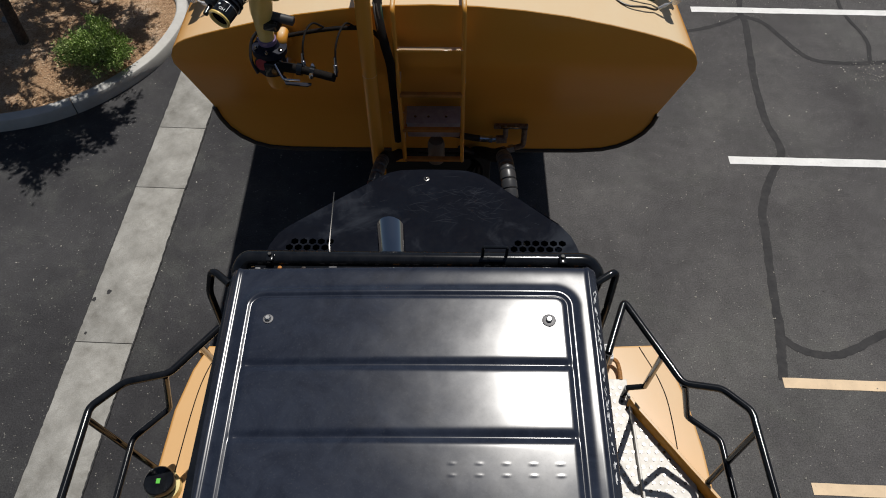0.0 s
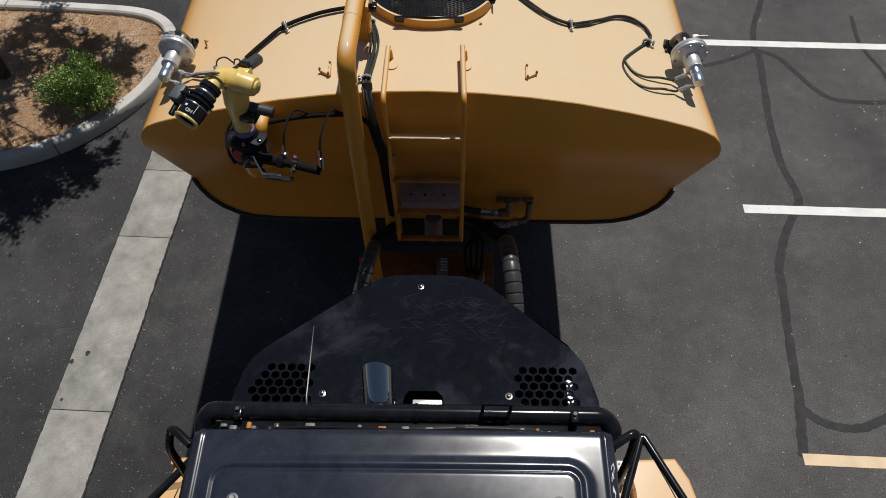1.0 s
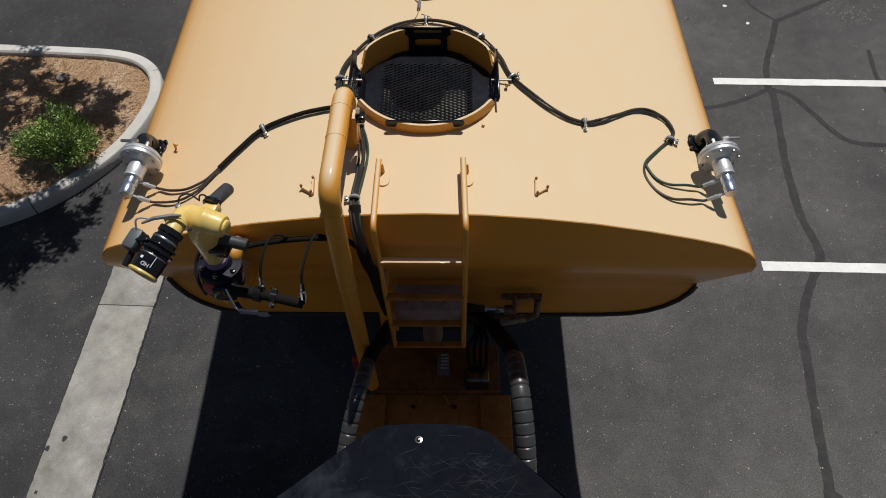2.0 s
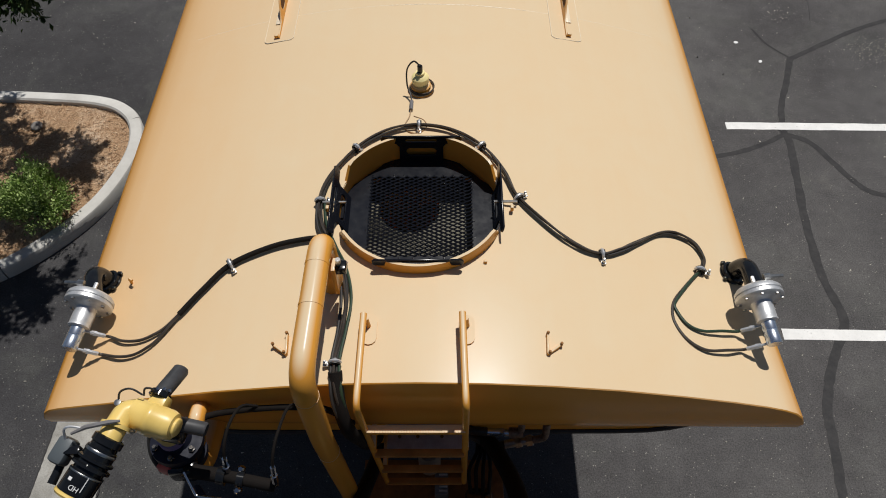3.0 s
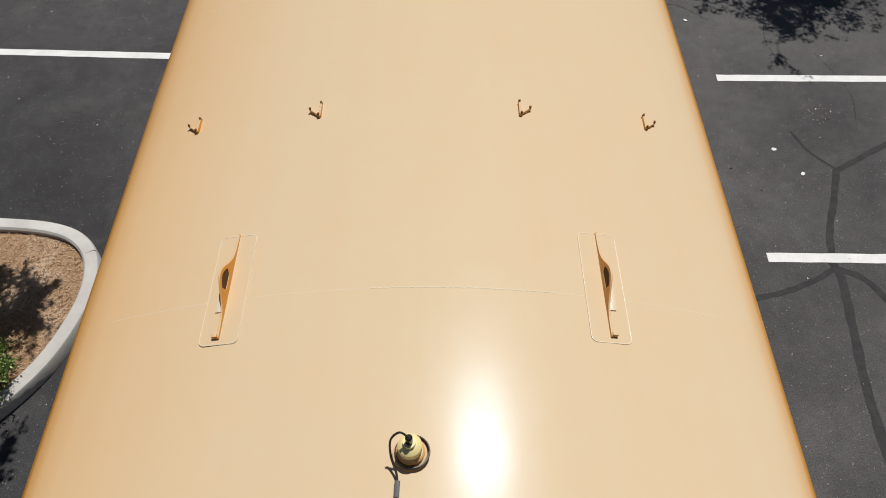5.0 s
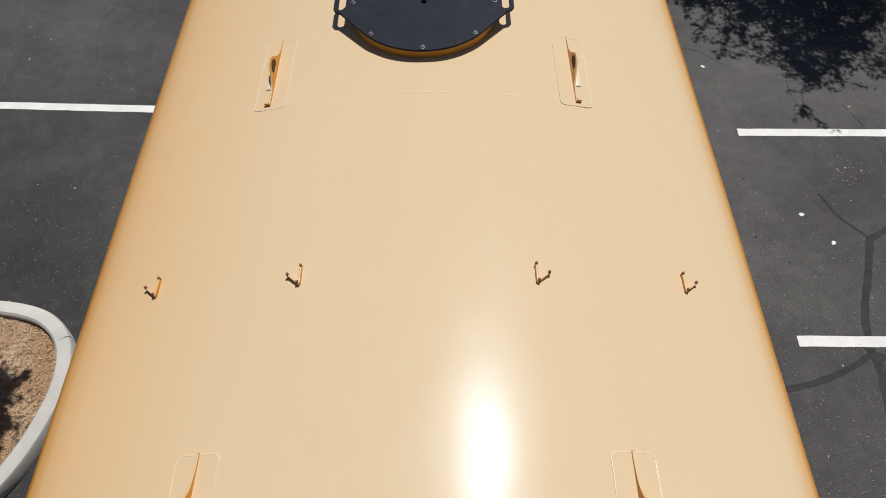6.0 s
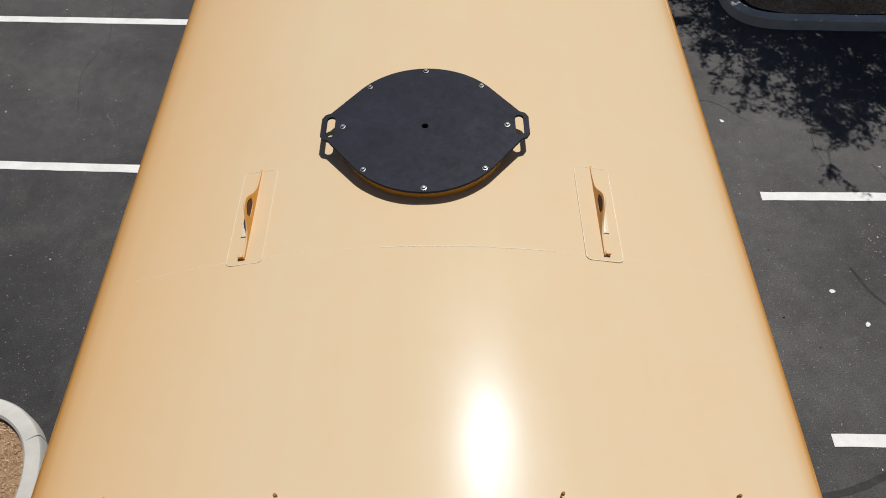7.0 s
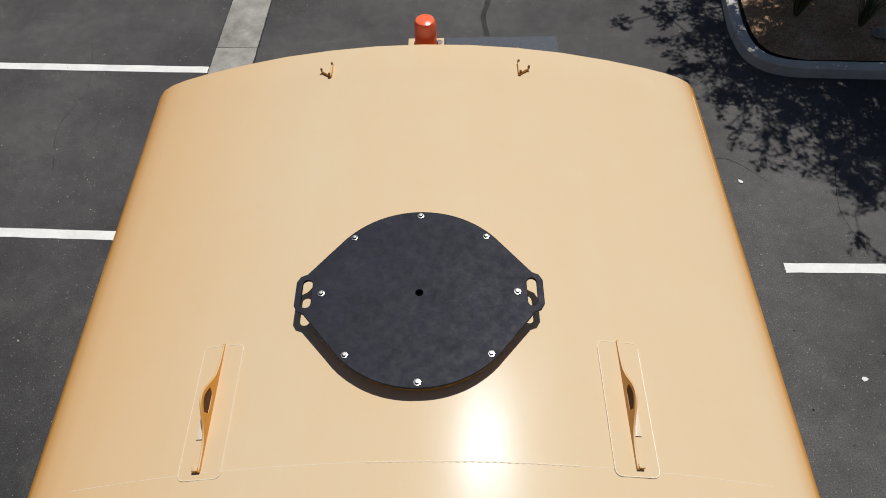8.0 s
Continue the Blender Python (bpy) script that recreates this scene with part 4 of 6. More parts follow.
# ---- level sensor with its lead ----
TANLEAD = material("tan_wire", (0.34, 0.20, 0.09), 0.5)
sensor = part("level_sensor", lathe([(0.064, 0.0), (0.064, 0.012), (0.050, 0.018), (0.050, 0.035), (0.044, 0.04), (0, 0.04)], 28), TAN, truck, "pale yellow capped level sensor with a coiled lead", Matrix.Translation((0.002, 1.345, 3.535)))
part("sensor_body", lathe([(0.030, 0.03), (0.030, 0.055), (0.042, 0.058), (0.042, 0.085), (0.030, 0.098), (0.022, 0.10), (0.022, 0.115), (0, 0.115)], 24), PALE_YELLOW, sensor, "pale yellow plastic cap")
part("plug", lathe([(0.013, 0.112), (0.013, 0.150), (0.008, 0.155), (0, 0.155)], 12), BLACK, sensor)
for k in range(3):
    ring = [(0.058 * math.cos(a) + 0.004 * k, 0.058 * math.sin(a), 0.010 + 0.008 * k) for a in (2 * math.pi * j / 28 for j in range(29))]
    part("coiled_lead", tube(ring, 0.0034, 6), BROWNHOSE, sensor)
part("lead", tube(spline([(0.0, 0.0, 0.152), (-0.03, 0.01, 0.17), (-0.062, 0.0, 0.13), (-0.064, -0.03, 0.06), (-0.045, -0.08, 0.03), (-0.042, -0.13, 0.012)]), 0.0042, 6), RUBBER, sensor)
part("connector", tube([(-0.042, -0.10, 0.018), (-0.044, -0.155, 0.014)], 0.0095, 8), GREYBOX, sensor)
part("thin_lead", tube(spline([(-0.044, -0.155, 0.014), (-0.052, -0.20, 0.008), (-0.07, -0.25, 0.006), (-0.06, -0.29, 0.006), (-0.01, -0.31, 0.01), (0.03, -0.27, 0.006), (0.02, -0.22, 0.006), (-0.03, -0.19, 0.006)]), 0.0024, 6), TANLEAD, sensor, "thin tan lead")

# ---- rear beacon ----
beacon = part("beacon_bracket", box((0.20, 0.17, 0.008), (0, 0, 0), 0.002), TAN, truck, "tan plate carrying a red beacon lamp", Matrix.Translation((0, 6.585, 3.435)))
part("beacon_base", lathe([(0.055, 0.004), (0.055, 0.024), (0.066, 0.026), (0.066, 0.034), (0, 0.034)], 28), BLACK, beacon)
part("beacon_lens", lathe([(0.060, 0.034), (0.060, 0.10), (0.057, 0.104), (0.060, 0.108), (0.058, 0.17), (0.050, 0.188), (0.03, 0.195), (0, 0.197)], 32), AMBER, beacon, "translucent red-orange lens")
part("beacon_bolt", lathe([(0.017, 0.004), (0.017, 0.010), (0, 0.011)], 6, Matrix.Translation((0.075, 0.045, 0))), STEEL, beacon)

# ---- access ladder on the tank's front ----
def ladder_y(z):
    return -0.335 + 0.155 * (3.295 - z)


ladder = part("ladder", tube(rounded([(-0.188, 0.015, 3.60), (-0.192, -0.365, 3.592), (-0.186, ladder_y(2.215), 2.215)], 0.06), 0.0135, 10), TAN, truck, "tan steel ladder with serrated rungs")
part("rail", tube(rounded([(0.188, 0.015, 3.61), (0.196, -0.365, 3.60), (0.212, ladder_y(2.215), 2.215)], 0.06), 0.0135, 10), TAN, ladder)
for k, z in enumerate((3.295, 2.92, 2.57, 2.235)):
    # rungs below the top one take the tan with shade painted in
    part("rung", box((0.385, 0.034, 0.022), (0.008, ladder_y(z) + (0.011 if k == 0 else 0.0), z), 0.004), TAN if k == 0 else SHADED_TAN, ladder)
    if k == 0:
        bm = bmesh.new()
        for j in range(34):
            x = -0.165 + 0.34 * j / 33
            if 0.085 < x < 0.11:
                continue
            box((0.007, 0.008, 0.010), (x, ladder_y(z) - 0.004, z + 0.014), 0, None, bm)
        tagged(part("grip_teeth", bm, TAN, ladder), kind="stuff")
for side in (-1, 1):
    part("rail_foot", plate([slot_pts(0, 0, 0.06, 0.13)], 0.008), TAN, ladder, m=Matrix.Translation((side * 0.188 + 0.018, -0.02, tank_top(0.2))))
    part("standoff", tube([(side * 0.19 + 0.02, -0.005, 3.52), (side * 0.19 + 0.012, -0.005, 3.6)], 0.009, 8), TAN, ladder)
for z in (3.0, 2.4):
    for side in (-1, 1):
        part("bracket_arm", box((0.022, front_y(z) - ladder_y(z), 0.045), (side * 0.196 + 0.012, (front_y(z) + ladder_y(z)) / 2, z), 0.004), TAN, ladder)

# ---- riser pipe from the pump over the tank's edge ----
riser = part("riser_pipe", tube(rounded([(-0.36, -0.19, 1.75), (-0.36, -0.235, 2.1), (-0.345, -0.375, 3.33), (-0.345, -0.375, 3.838), (-0.328, 0.185, 3.863), (-0.328, 0.20, 3.45)], 0.095, 8), 0.0435, 20), TAN, truck, "tan water riser pipe bent over the tank's edge")
for a, b in (((-0.337, -0.11, 3.850), (-0.3368, -0.100, 3.8505)), ((-0.3318, 0.06, 3.8575), (-0.3316, 0.07, 3.858)), ((-0.345, -0.375, 3.70), (-0.345, -0.375, 3.71)), ((-0.3473, -0.3535, 3.14), (-0.3472, -0.3547, 3.15))):
    part("weld_ring", tube([a, b], 0.0447, 20), TAN, riser)
part("pipe_strap", box((0.016, 0.06, 0.16), (-0.29, 0.12, 3.70), 0.004), TAN, riser)
part("strap_block", box((0.05, 0.045, 0.035), (-0.268, 0.12, 3.76), 0.005), BLACK, riser)
part("strap_bolt", tube([(-0.27, 0.12, 3.77), (-0.27, 0.12, 3.81)], 0.010, 8), STEEL, riser)
part("foot_gusset", box((0.11, 0.02, 0.5), (-0.25, 0.12, 2.15), 0.004), TAN, riser)


# ---- hoses over the tank ----
def over(x, y, h=0.018):
    return (x, y, tank_top(x) + h)


def bundle(points, offsets, r, mats, name, label):
    line = spline(points, 9)
    for k, ((du, dz), mat) in enumerate(zip(offsets, mats)):
        moved = []
        for i, q in enumerate(line):
            t = (line[min(i + 1, len(line) - 1)] - line[max(i - 1, 0)]).normalized()
            s = Vector((-t.y, t.x, 0))
            s = s.normalized() if s.length > 0.05 else Vector((1, 0, 0))
            wob = 0.003 * math.sin(i * 0.23 + k * 2.1)
            moved.append(q + s * (du + wob) + Vector((0, 0, dz)))
        part(name, tube(moved, r, 8), mat, truck, label)


def clamp(x, y, turn, h=0.0, side=1):
    m = Matrix.Translation((x, y, tank_top(x) + 0.019 + h)) @ pose(0, 0, 0, 0, 0, turn)
    ring = [(0, 0.0180 * math.cos(a), 0.0180 * math.sin(a)) for a in (2 * math.pi * k / 20 for k in range(21))]
    bm = bmesh.new()
    rows = []
    for q in ring[:-1]:
        d = Vector(q).normalized()
        rows.append([bm.verts.new(Vector((u, 0, 0)) + Vector(q) + d * w) for u, w in ((-0.011, 0), (-0.011, 0.004), (0.011, 0.004), (0.011, 0))])
    for a, b in zip(rows, rows[1:] + rows[:1]):
        for j in range(4):
            bm.faces.new((a[j], a[(j + 1) % 4], b[(j + 1) % 4], b[j]))
    c = part("hose_clamp", bm, RUBBER, truck, "cushioned steel hose clamp on a stud", m)
    part("clamp_band", tube([(0, 0.0218 * math.cos(a), 0.0218 * math.sin(a)) for a in (math.pi * (0.05 + 0.9 * k / 12) for k in range(13))], 0.0062, 6), ALU, c)
    part("clamp_tab", box((0.020, 0.026, 0.006), (0, -side * 0.033, -0.008), 0.001), ALU, c)
    part("clamp_bolt", lathe([(0.008, 0), (0.008, 0.016), (0.004, 0.017), (0.004, 0.026), (0, 0.026)], 6, Matrix.Translation((0, -side * 0.036, -0.006))), STEEL, c)


right_run = [over(1.232, 0.365), over(1.258, 0.435), over(1.228, 0.51), over(1.15, 0.547), over(1.062, 0.53), over(0.95, 0.46), over(0.87, 0.41), over(0.785, 0.375), over(0.68, 0.41), over(0.57, 0.50), over(0.445, 0.645), over(0.385, 0.80), over(0.29, 0.945), over(0.15, 1.045), over(0.0, 1.075), over(-0.15, 1.04), over(-0.285, 0.935), over(-0.385, 0.79), over(-0.425, 0.64), over(-0.405, 0.50), over(-0.345, 0.37), over(-0.30, 0.27), over(-0.268, 0.12), over(-0.272, -0.02), over(-0.288, -0.17), (-0.275, -0.29, 3.50), (-0.245, -0.335, 3.36), (-0.225, -0.31, 3.18), (-0.225, -0.245, 2.95), (-0.23, -0.145, 2.7), (-0.24, -0.02, 2.4), (-0.25, 0.12, 2.1)]
bundle(right_run, ((-0.0055, 0.0), (0.0055, 0.0), (0.0, 0.009)), 0.0054, (BROWNHOSE, RUBBER, BROWNHOSE), "hydraulic_hose", "dusty black hydraulic hose clamped along the tank")
bundle(right_run[18:], ((0.017, 0.002), (-0.017, 0.003)), 0.0060, (GREENWIRE, RUBBER), "hydraulic_hose", "dark hydraulic hose in a clamped bundle")
part("hose_wrap", tube(spline([(-0.285, -0.20, 3.545), (-0.27, -0.30, 3.46), (-0.245, -0.345, 3.34), (-0.225, -0.31, 3.17), (-0.225, -0.245, 2.95), (-0.23, -0.145, 2.7), (-0.24, -0.02, 2.4), (-0.25, 0.10, 2.15)], 6), 0.027, 10), SLEEVE, truck, "black woven wrap round a hose bundle")
for x, y, turn, side in ((0.785, 0.375, 5, 1), (0.445, 0.645, -55, -1), (0.29, 0.945, -48, 1), (0.0, 1.075, 0, 1), (-0.285, 0.935, 48, 1), (-0.425, 0.63, 95, 1), (-0.30, 0.28, 110, -1), (-0.288, -0.165, 92, -1), (1.225, 0.365, 75, 1)):
    clamp(x, y, turn, 0.0, side)
left_run = [over(-0.36, 0.43), over(-0.48, 0.425), over(-0.62, 0.40), over(-0.78, 0.33), over(-0.88, 0.22), over(-0.962, 0.11)]
part("hose_sleeve", tube(spline(left_run, 8), 0.0112, 10), SLEEVE, truck, "black woven sleeve over two thin hoses")
clamp(-0.78, 0.33, 30)
# ---- vent valves on both shoulders ----
def vent_valve(side, base_at, hub, tip):
    s = side
    d = (tip - hub).normalized()
    out = Vector((s * 0.38, 0, 0.92)).normalized()
    valve = part("vent_valve", tube(rounded([base_at - out * 0.08, base_at + out * 0.125, hub - d * 0.03], 0.075, 8), 0.038, 20), BLACK, truck, "black pipe elbow carrying a cast aluminium vent valve")
    part("elbow_clamp", lathe([(0.042, 0.0), (0.052, 0.003), (0.054, 0.012), (0.050, 0.016), (0.054, 0.020), (0.052, 0.031), (0.042, 0.034)], 24, axis(base_at + out * 0.012, base_at + out)), BLACK, valve)
    for turn in (0.6, 2.2, 3.9, 5.4):
        q = base_at + out * 0.03 + Vector((math.cos(turn) * 0.055, math.sin(turn) * 0.055, -s * math.cos(turn) * 0.022))
        part("clamp_lug", box((0.018, 0.014, 0.02), (0, 0, 0), 0.003, Matrix.Translation(q)), BLACK, valve)
    part("elbow_flange", lathe([(0.0, -0.02), (0.078, -0.012), (0.070, 0.0), (0.045, 0.006)], 28, axis(base_at - out * 0.005, base_at + out)), TAN, valve)
    m = axis(hub, tip)
    body = part("valve_body", lathe([(0.045, -0.036), (0.060, -0.034), (0.083, -0.024), (0.094, -0.012), (0.096, 0.002), (0.091, 0.004), (0.091, 0.008), (0.096, 0.010), (0.096, 0.022), (0.088, 0.030), (0.060, 0.036), (0.045, 0.042), (0.043, 0.048), (0.042, 0.115), (0.044, 0.118), (0.044, 0.124), (0.036, 0.128), (0, 0.128)], 40, m), ALU, valve, "cast aluminium valve body")
    part("actuator", lathe([(0.030, 0.124), (0.030, 0.162), (0.0285, 0.165), (0.030, 0.168), (0.030, 0.216), (0.027, 0.222), (0, 0.222)], 28, m), ZINC, valve, "bright blue-tinged zinc actuator cylinder")
    for k in range(8):
        a = 2 * math.pi * (k + 0.4) / 8
        part("flange_bolt", lathe([(0.0055, -0.014), (0.0055, 0.031), (0.0080, 0.031), (0.0080, 0.037), (0, 0.037)], 6, m @ Matrix.Translation((0.083 * math.cos(a), 0.083 * math.sin(a), 0))), STEEL, body)
    for off in (0.028, -0.028):
        part("clip", box((0.014, 0.012, 0.040), (off, 0.052, -0.04), 0.003, m), ALU, valve)
    ends = []
    part("toggle", tube([hub + Vector((s * 0.005, 0.035, 0.075)), hub + Vector((s * 0.03, 0.038, 0.078)), hub + Vector((s * 0.032, 0.038, 0.078)), hub + Vector((s * 0.085, 0.042, 0.076))], (0.014, 0.014, 0.0075, 0.0075), 8), STEEL, valve)
    for f in (0.132, 0.212):
        q = hub + d * f
        e = Vector((-s * 0.072, 0.0, -0.045)).normalized()
        part("fitting", tube([q + e * 0.02, q + e * 0.050, q + e * 0.051, q + e * 0.062], (0.0055, 0.0055, 0.010, 0.010), 8), ALU, valve)
        part("hex_nut", tube([q + e * 0.062, q + e * 0.072, q + e * 0.073, q + e * 0.104, q + e * 0.108], (0.0115, 0.0115, 0.0095, 0.0095, 0.0070), 6), ALU, valve)
        ends.append(q + e * 0.104)
    return ends


ends_1 = vent_valve(-1, Vector((-1.346, 0.352, 3.292)), Vector((-1.350, 0.185, 3.430)), Vector((-1.380, -0.045, 3.414)))
ends_2 = vent_valve(1, Vector((1.372, 0.388, 3.29)), Vector((1.412, 0.200, 3.438)), Vector((1.432, -0.022, 3.414)))
e = Vector((0.848, 0, -0.35))
w = Vector((-0.848, 0, -0.35))
for pts, mat in (([left_run[-1], (-1.013, 0.062, 3.421), (-1.054, 0.034, 3.413), (-1.115, 0.015, 3.398), (-1.19, 0.022, 3.382), ends_1[0] + e * 0.025, ends_1[0]], BROWNHOSE),
                 ([left_run[-1], (-1.029, 0.014, 3.418), (-1.073, -0.026, 3.409), (-1.126, -0.050, 3.396), (-1.19, -0.050, 3.382), ends_1[1] + e * 0.025, ends_1[1]], BROWNHOSE),
                 ([over(1.225, 0.365), (1.150, 0.280, 3.392), (1.078, 0.186, 3.406), (1.072, 0.148, 3.408), (1.106, 0.082, 3.402), (1.165, 0.055, 3.392), (1.25, 0.060, 3.382), ends_2[0] + w * 0.025, ends_2[0]], GREENWIRE),
                 ([over(1.22, 0.362), (1.128, 0.260, 3.392), (1.068, 0.180, 3.406), (1.054, 0.095, 3.408), (1.092, 0.012, 3.402), (1.162, -0.032, 3.392), (1.25, -0.028, 3.382), ends_2[1] + w * 0.025, ends_2[1]], BROWNHOSE)):
    part("valve_hose", tube(spline(pts, 8), 0.0064, 8), mat, truck, "thin hydraulic hose ending at a vent valve")
part("hook_stud", tube(rounded([(-1.243, 0.327, 3.33), (-1.243, 0.327, 3.385), (-1.225, 0.314, 3.385)], 0.010), 0.006, 6), TAN, truck)

# ---- water cannon on the front corner ----
MOTOR = material("matt_grey_motor_casing", (0.045, 0.046, 0.050), 0.5, spec=0.35)
base(MOTOR, ramp(MOTOR, noise_tex(MOTOR, 30, 5), [(0.3, (0.036, 0.037, 0.040)), (0.7, (0.060, 0.061, 0.066))]))
DRIVE = material("blue_grey_casting", (0.085, 0.10, 0.11), 0.5)
C0 = Vector((-0.888, -0.395, 3.305))
cannon = part("water_cannon", lathe([(0.065, -0.10), (0.065, -0.07), (0.092, -0.066), (0.092, -0.035), (0.080, -0.03), (0.080, 0.025), (0.096, 0.03), (0.096, 0.062), (0.058, 0.07), (0.047, 0.10), (0, 0.10)], 28), LID_BLACK, truck, "yellow and black remote water cannon on a flanged pipe", Matrix.Translation(C0) @ pose(0, 0, 0, -4, 3, 0))
for k in range(6):
    a = math.pi / 3 * k + 0.52
    part("flange_bolt", lathe([(0.013, 0.06), (0.013, 0.074), (0.008, 0.076), (0.008, 0.086), (0, 0.086)], 6, Matrix.Translation((0.078 * math.cos(a), 0.078 * math.sin(a), 0))), SMOKED, cannon)
part("feed_elbow", tube(rounded([(-0.86, -0.18, 3.10), (-0.865, -0.28, 3.10), (-0.875, -0.385, 3.10), (-0.888, -0.395, 3.22)], 0.08, 6), 0.062, 18), TAN, truck, "tan feed elbow welded to the tank front")
part("feed_bend", tube(rounded([(-0.825, -0.22, 3.26), (-0.822, -0.262, 3.375), (-0.820, -0.335, 3.385), (-0.850, -0.375, 3.20)], 0.045, 6), 0.031, 18), TAN, truck, "tan pipe bend beside the cannon")


def cp(name, bm, mat, label=""):
    ob = part(name, bm, mat, cannon, label)
    ob.matrix_parent_inverse = cannon.matrix_basis.inverted()
    return ob


HEAD = Matrix.Translation((0.006, -0.008, 0.042))


def head_cp(name, bm, mat, label=""):
    """A part of the cannon's turning head."""
    ob = cp(name, bm, mat, label)
    ob.matrix_basis = HEAD.copy()
    return ob


cp("collar_seal", lathe([(0.044, 0), (0.050, 0.004), (0.050, 0.030), (0.044, 0.034)], 24, axis((-0.887, -0.398, 3.398), (-0.88, -0.402, 3.6))), MAUVE, "mauve seal ring")
cp("swivel_neck", tube([(-0.886, -0.398, 3.42), (-0.885, -0.402, 3.50), (-0.880, -0.410, 3.575), (-0.872, -0.424, 3.63), (-0.855, -0.448, 3.71), (-0.84, -0.466, 3.765)], (0.043, 0.047, 0.053, 0.060, 0.060, 0.044), 20), CANNON_YELLOW, "yellow enamelled swivel neck")
arm0, arm1 = Vector((-0.918, -0.452, 3.770)), Vector((-0.728, -0.512, 3.752))
ma = axis(arm0, arm1)
head_cp("gear_housing", lathe([(0.0, 0.018), (0.030, 0.020), (0.040, 0.030), (0.043, 0.042), (0.050, 0.048), (0.050, 0.100), (0.053, 0.104), (0.053, 0.118), (0.050, 0.122), (0.048, 0.172), (0.042, 0.188), (0.022, 0.194), (0, 0.194)], 28, ma), CANNON_YELLOW, "yellow gear housing")
head_cp("end_cap", lathe([(0.030, 0.186), (0.030, 0.199), (0.026, 0.202), (0.0, 0.202)], 20, ma), CANNON_YELLOW)
head_cp("drain_plug", lathe([(0.012, 0.0), (0.012, 0.010), (0.007, 0.012), (0.007, 0.020), (0, 0.020)], 6, axis((-0.862, -0.515, 3.757), (-0.87, -0.62, 3.80))), STEEL)
head_cp("motor_pedestal", box((0.06, 0.055, 0.05), (0, 0, 0), 0.010, Matrix.Translation((-0.800, -0.432, 3.765)) @ pose(0, 0, 0, 0, 0, -17)), CANNON_YELLOW)
head_cp("outlet_elbow", tube(rounded([(-0.865, -0.462, 3.775), (-0.892, -0.472, 3.785), (-0.908, -0.545, 3.80), (-0.925, -0.60, 3.79)], 0.03, 6), 0.036, 20), CANNON_YELLOW, "yellow outlet bend")
head_cp("outlet_flange", lathe([(0.030, 0.0), (0.042, 0.0), (0.042, 0.012), (0.030, 0.012)], 20, axis((-0.902, -0.520, 3.801), (-0.925, -0.60, 3.79)) @ Matrix.Diagonal((1.12, 1.12, 1.0, 1.0))), CANNON_YELLOW)
n0, n1 = Vector((-0.909, -0.560, 3.800)), Vector((-1.005, -0.742, 3.750))
mn = axis(n0, n1) @ Matrix.Diagonal((0.80, 0.80, 0.82, 1.0))
head_cp("nozzle", lathe([(0.050, 0.0), (0.060, 0.004), (0.060, 0.03), (0.053, 0.034), (0.053, 0.045), (0.060, 0.05), (0.060, 0.085), (0.072, 0.09), (0.072, 0.098), (0.060, 0.104), (0.060, 0.112), (0.075, 0.116), (0.075, 0.126), (0.060, 0.130), (0.060, 0.14), (0.067, 0.143), (0.067, 0.226), (0.060, 0.230)], 36, mn), BLACK, "ribbed black fog nozzle")
head_cp("nozzle_band", lathe([(0.0605, 0.056), (0.0618, 0.058), (0.0618, 0.066), (0.0605, 0.068)], 36, mn), STEEL)
head_cp("nozzle_band", lathe([(0.0672, 0.146), (0.0680, 0.147), (0.0680, 0.151), (0.0672, 0.152)], 36, mn), STEEL)
head_cp("nozzle_rim", lathe([(0.062, 0.226), (0.070, 0.228), (0.072, 0.237), (0.066, 0.244), (0.056, 0.241), (0.052, 0.228)], 36, mn), CANNON_YELLOW, "yellow bumper ring")
head_cp("nozzle_core", lathe([(0.050, 0.215), (0.040, 0.17), (0.0, 0.165)], 24, mn), BLACK)
ax = (n1 - n0).normalized()
out = Vector((0.30, -0.30, 1.0))
out = (out - ax * out.dot(ax)).normalized()
for word, size, at, turn in (("HD", 0.021, 0.158, 0.0),):
    text = bpy.data.curves.new("print", "FONT")
    text.body, text.size, text.extrude, text.align_x = word, size, 0.0006, "CENTER"
    carrier = bpy.data.objects.new("print", text)
    letters = bpy.data.meshes.new_from_object(carrier)
    bpy.data.objects.remove(carrier)
    head_cp("print", letters, WHITE_PRINT, "white printed letters").matrix_basis = HEAD @ Matrix.Translation(n0 + ax * at + out * 0.0552) @ Matrix((ax.cross(out), ax, out)).transposed().to_4x4()
for side, wide in ((0.42, 0.012), (-0.52, 0.007)):
    o2 = (out + out.cross(ax) * side).normalized()
    head_cp("print_bar", box((0.0025, 0.045, 0.0012) if side > 0 else (0.012, 0.010, 0.0012), (0, 0, 0), 0, Matrix.Translation(n0 + ax * 0.145 + o2 * 0.0545) @ Matrix((o2.cross(ax), ax, o2)).transposed().to_4x4()), WHITE_PRINT)
head_cp("elevation_motor", tube([(-0.797, -0.405, 3.775), (-0.766, -0.305, 3.740), (-0.765, -0.299, 3.739)], (0.027, 0.027, 0.023), 20), MOTOR, "dark grey motor cylinder")
head_cp("motor_ring", tube([(-0.802, -0.420, 3.776), (-0.797, -0.403, 3.775)], 0.034, 20), BLACK)
for k in range(5):
    a = 0.3 + 0.62 * k
    head_cp("ring_bolt", lathe([(0.006, 0), (0.006, 0.006), (0, 0.007)], 6, Matrix.Translation((-0.797 + 0.031 * math.cos(a), -0.405 + 0.004 * math.cos(a), 3.775 + 0.031 * math.sin(a)))), CHROME)
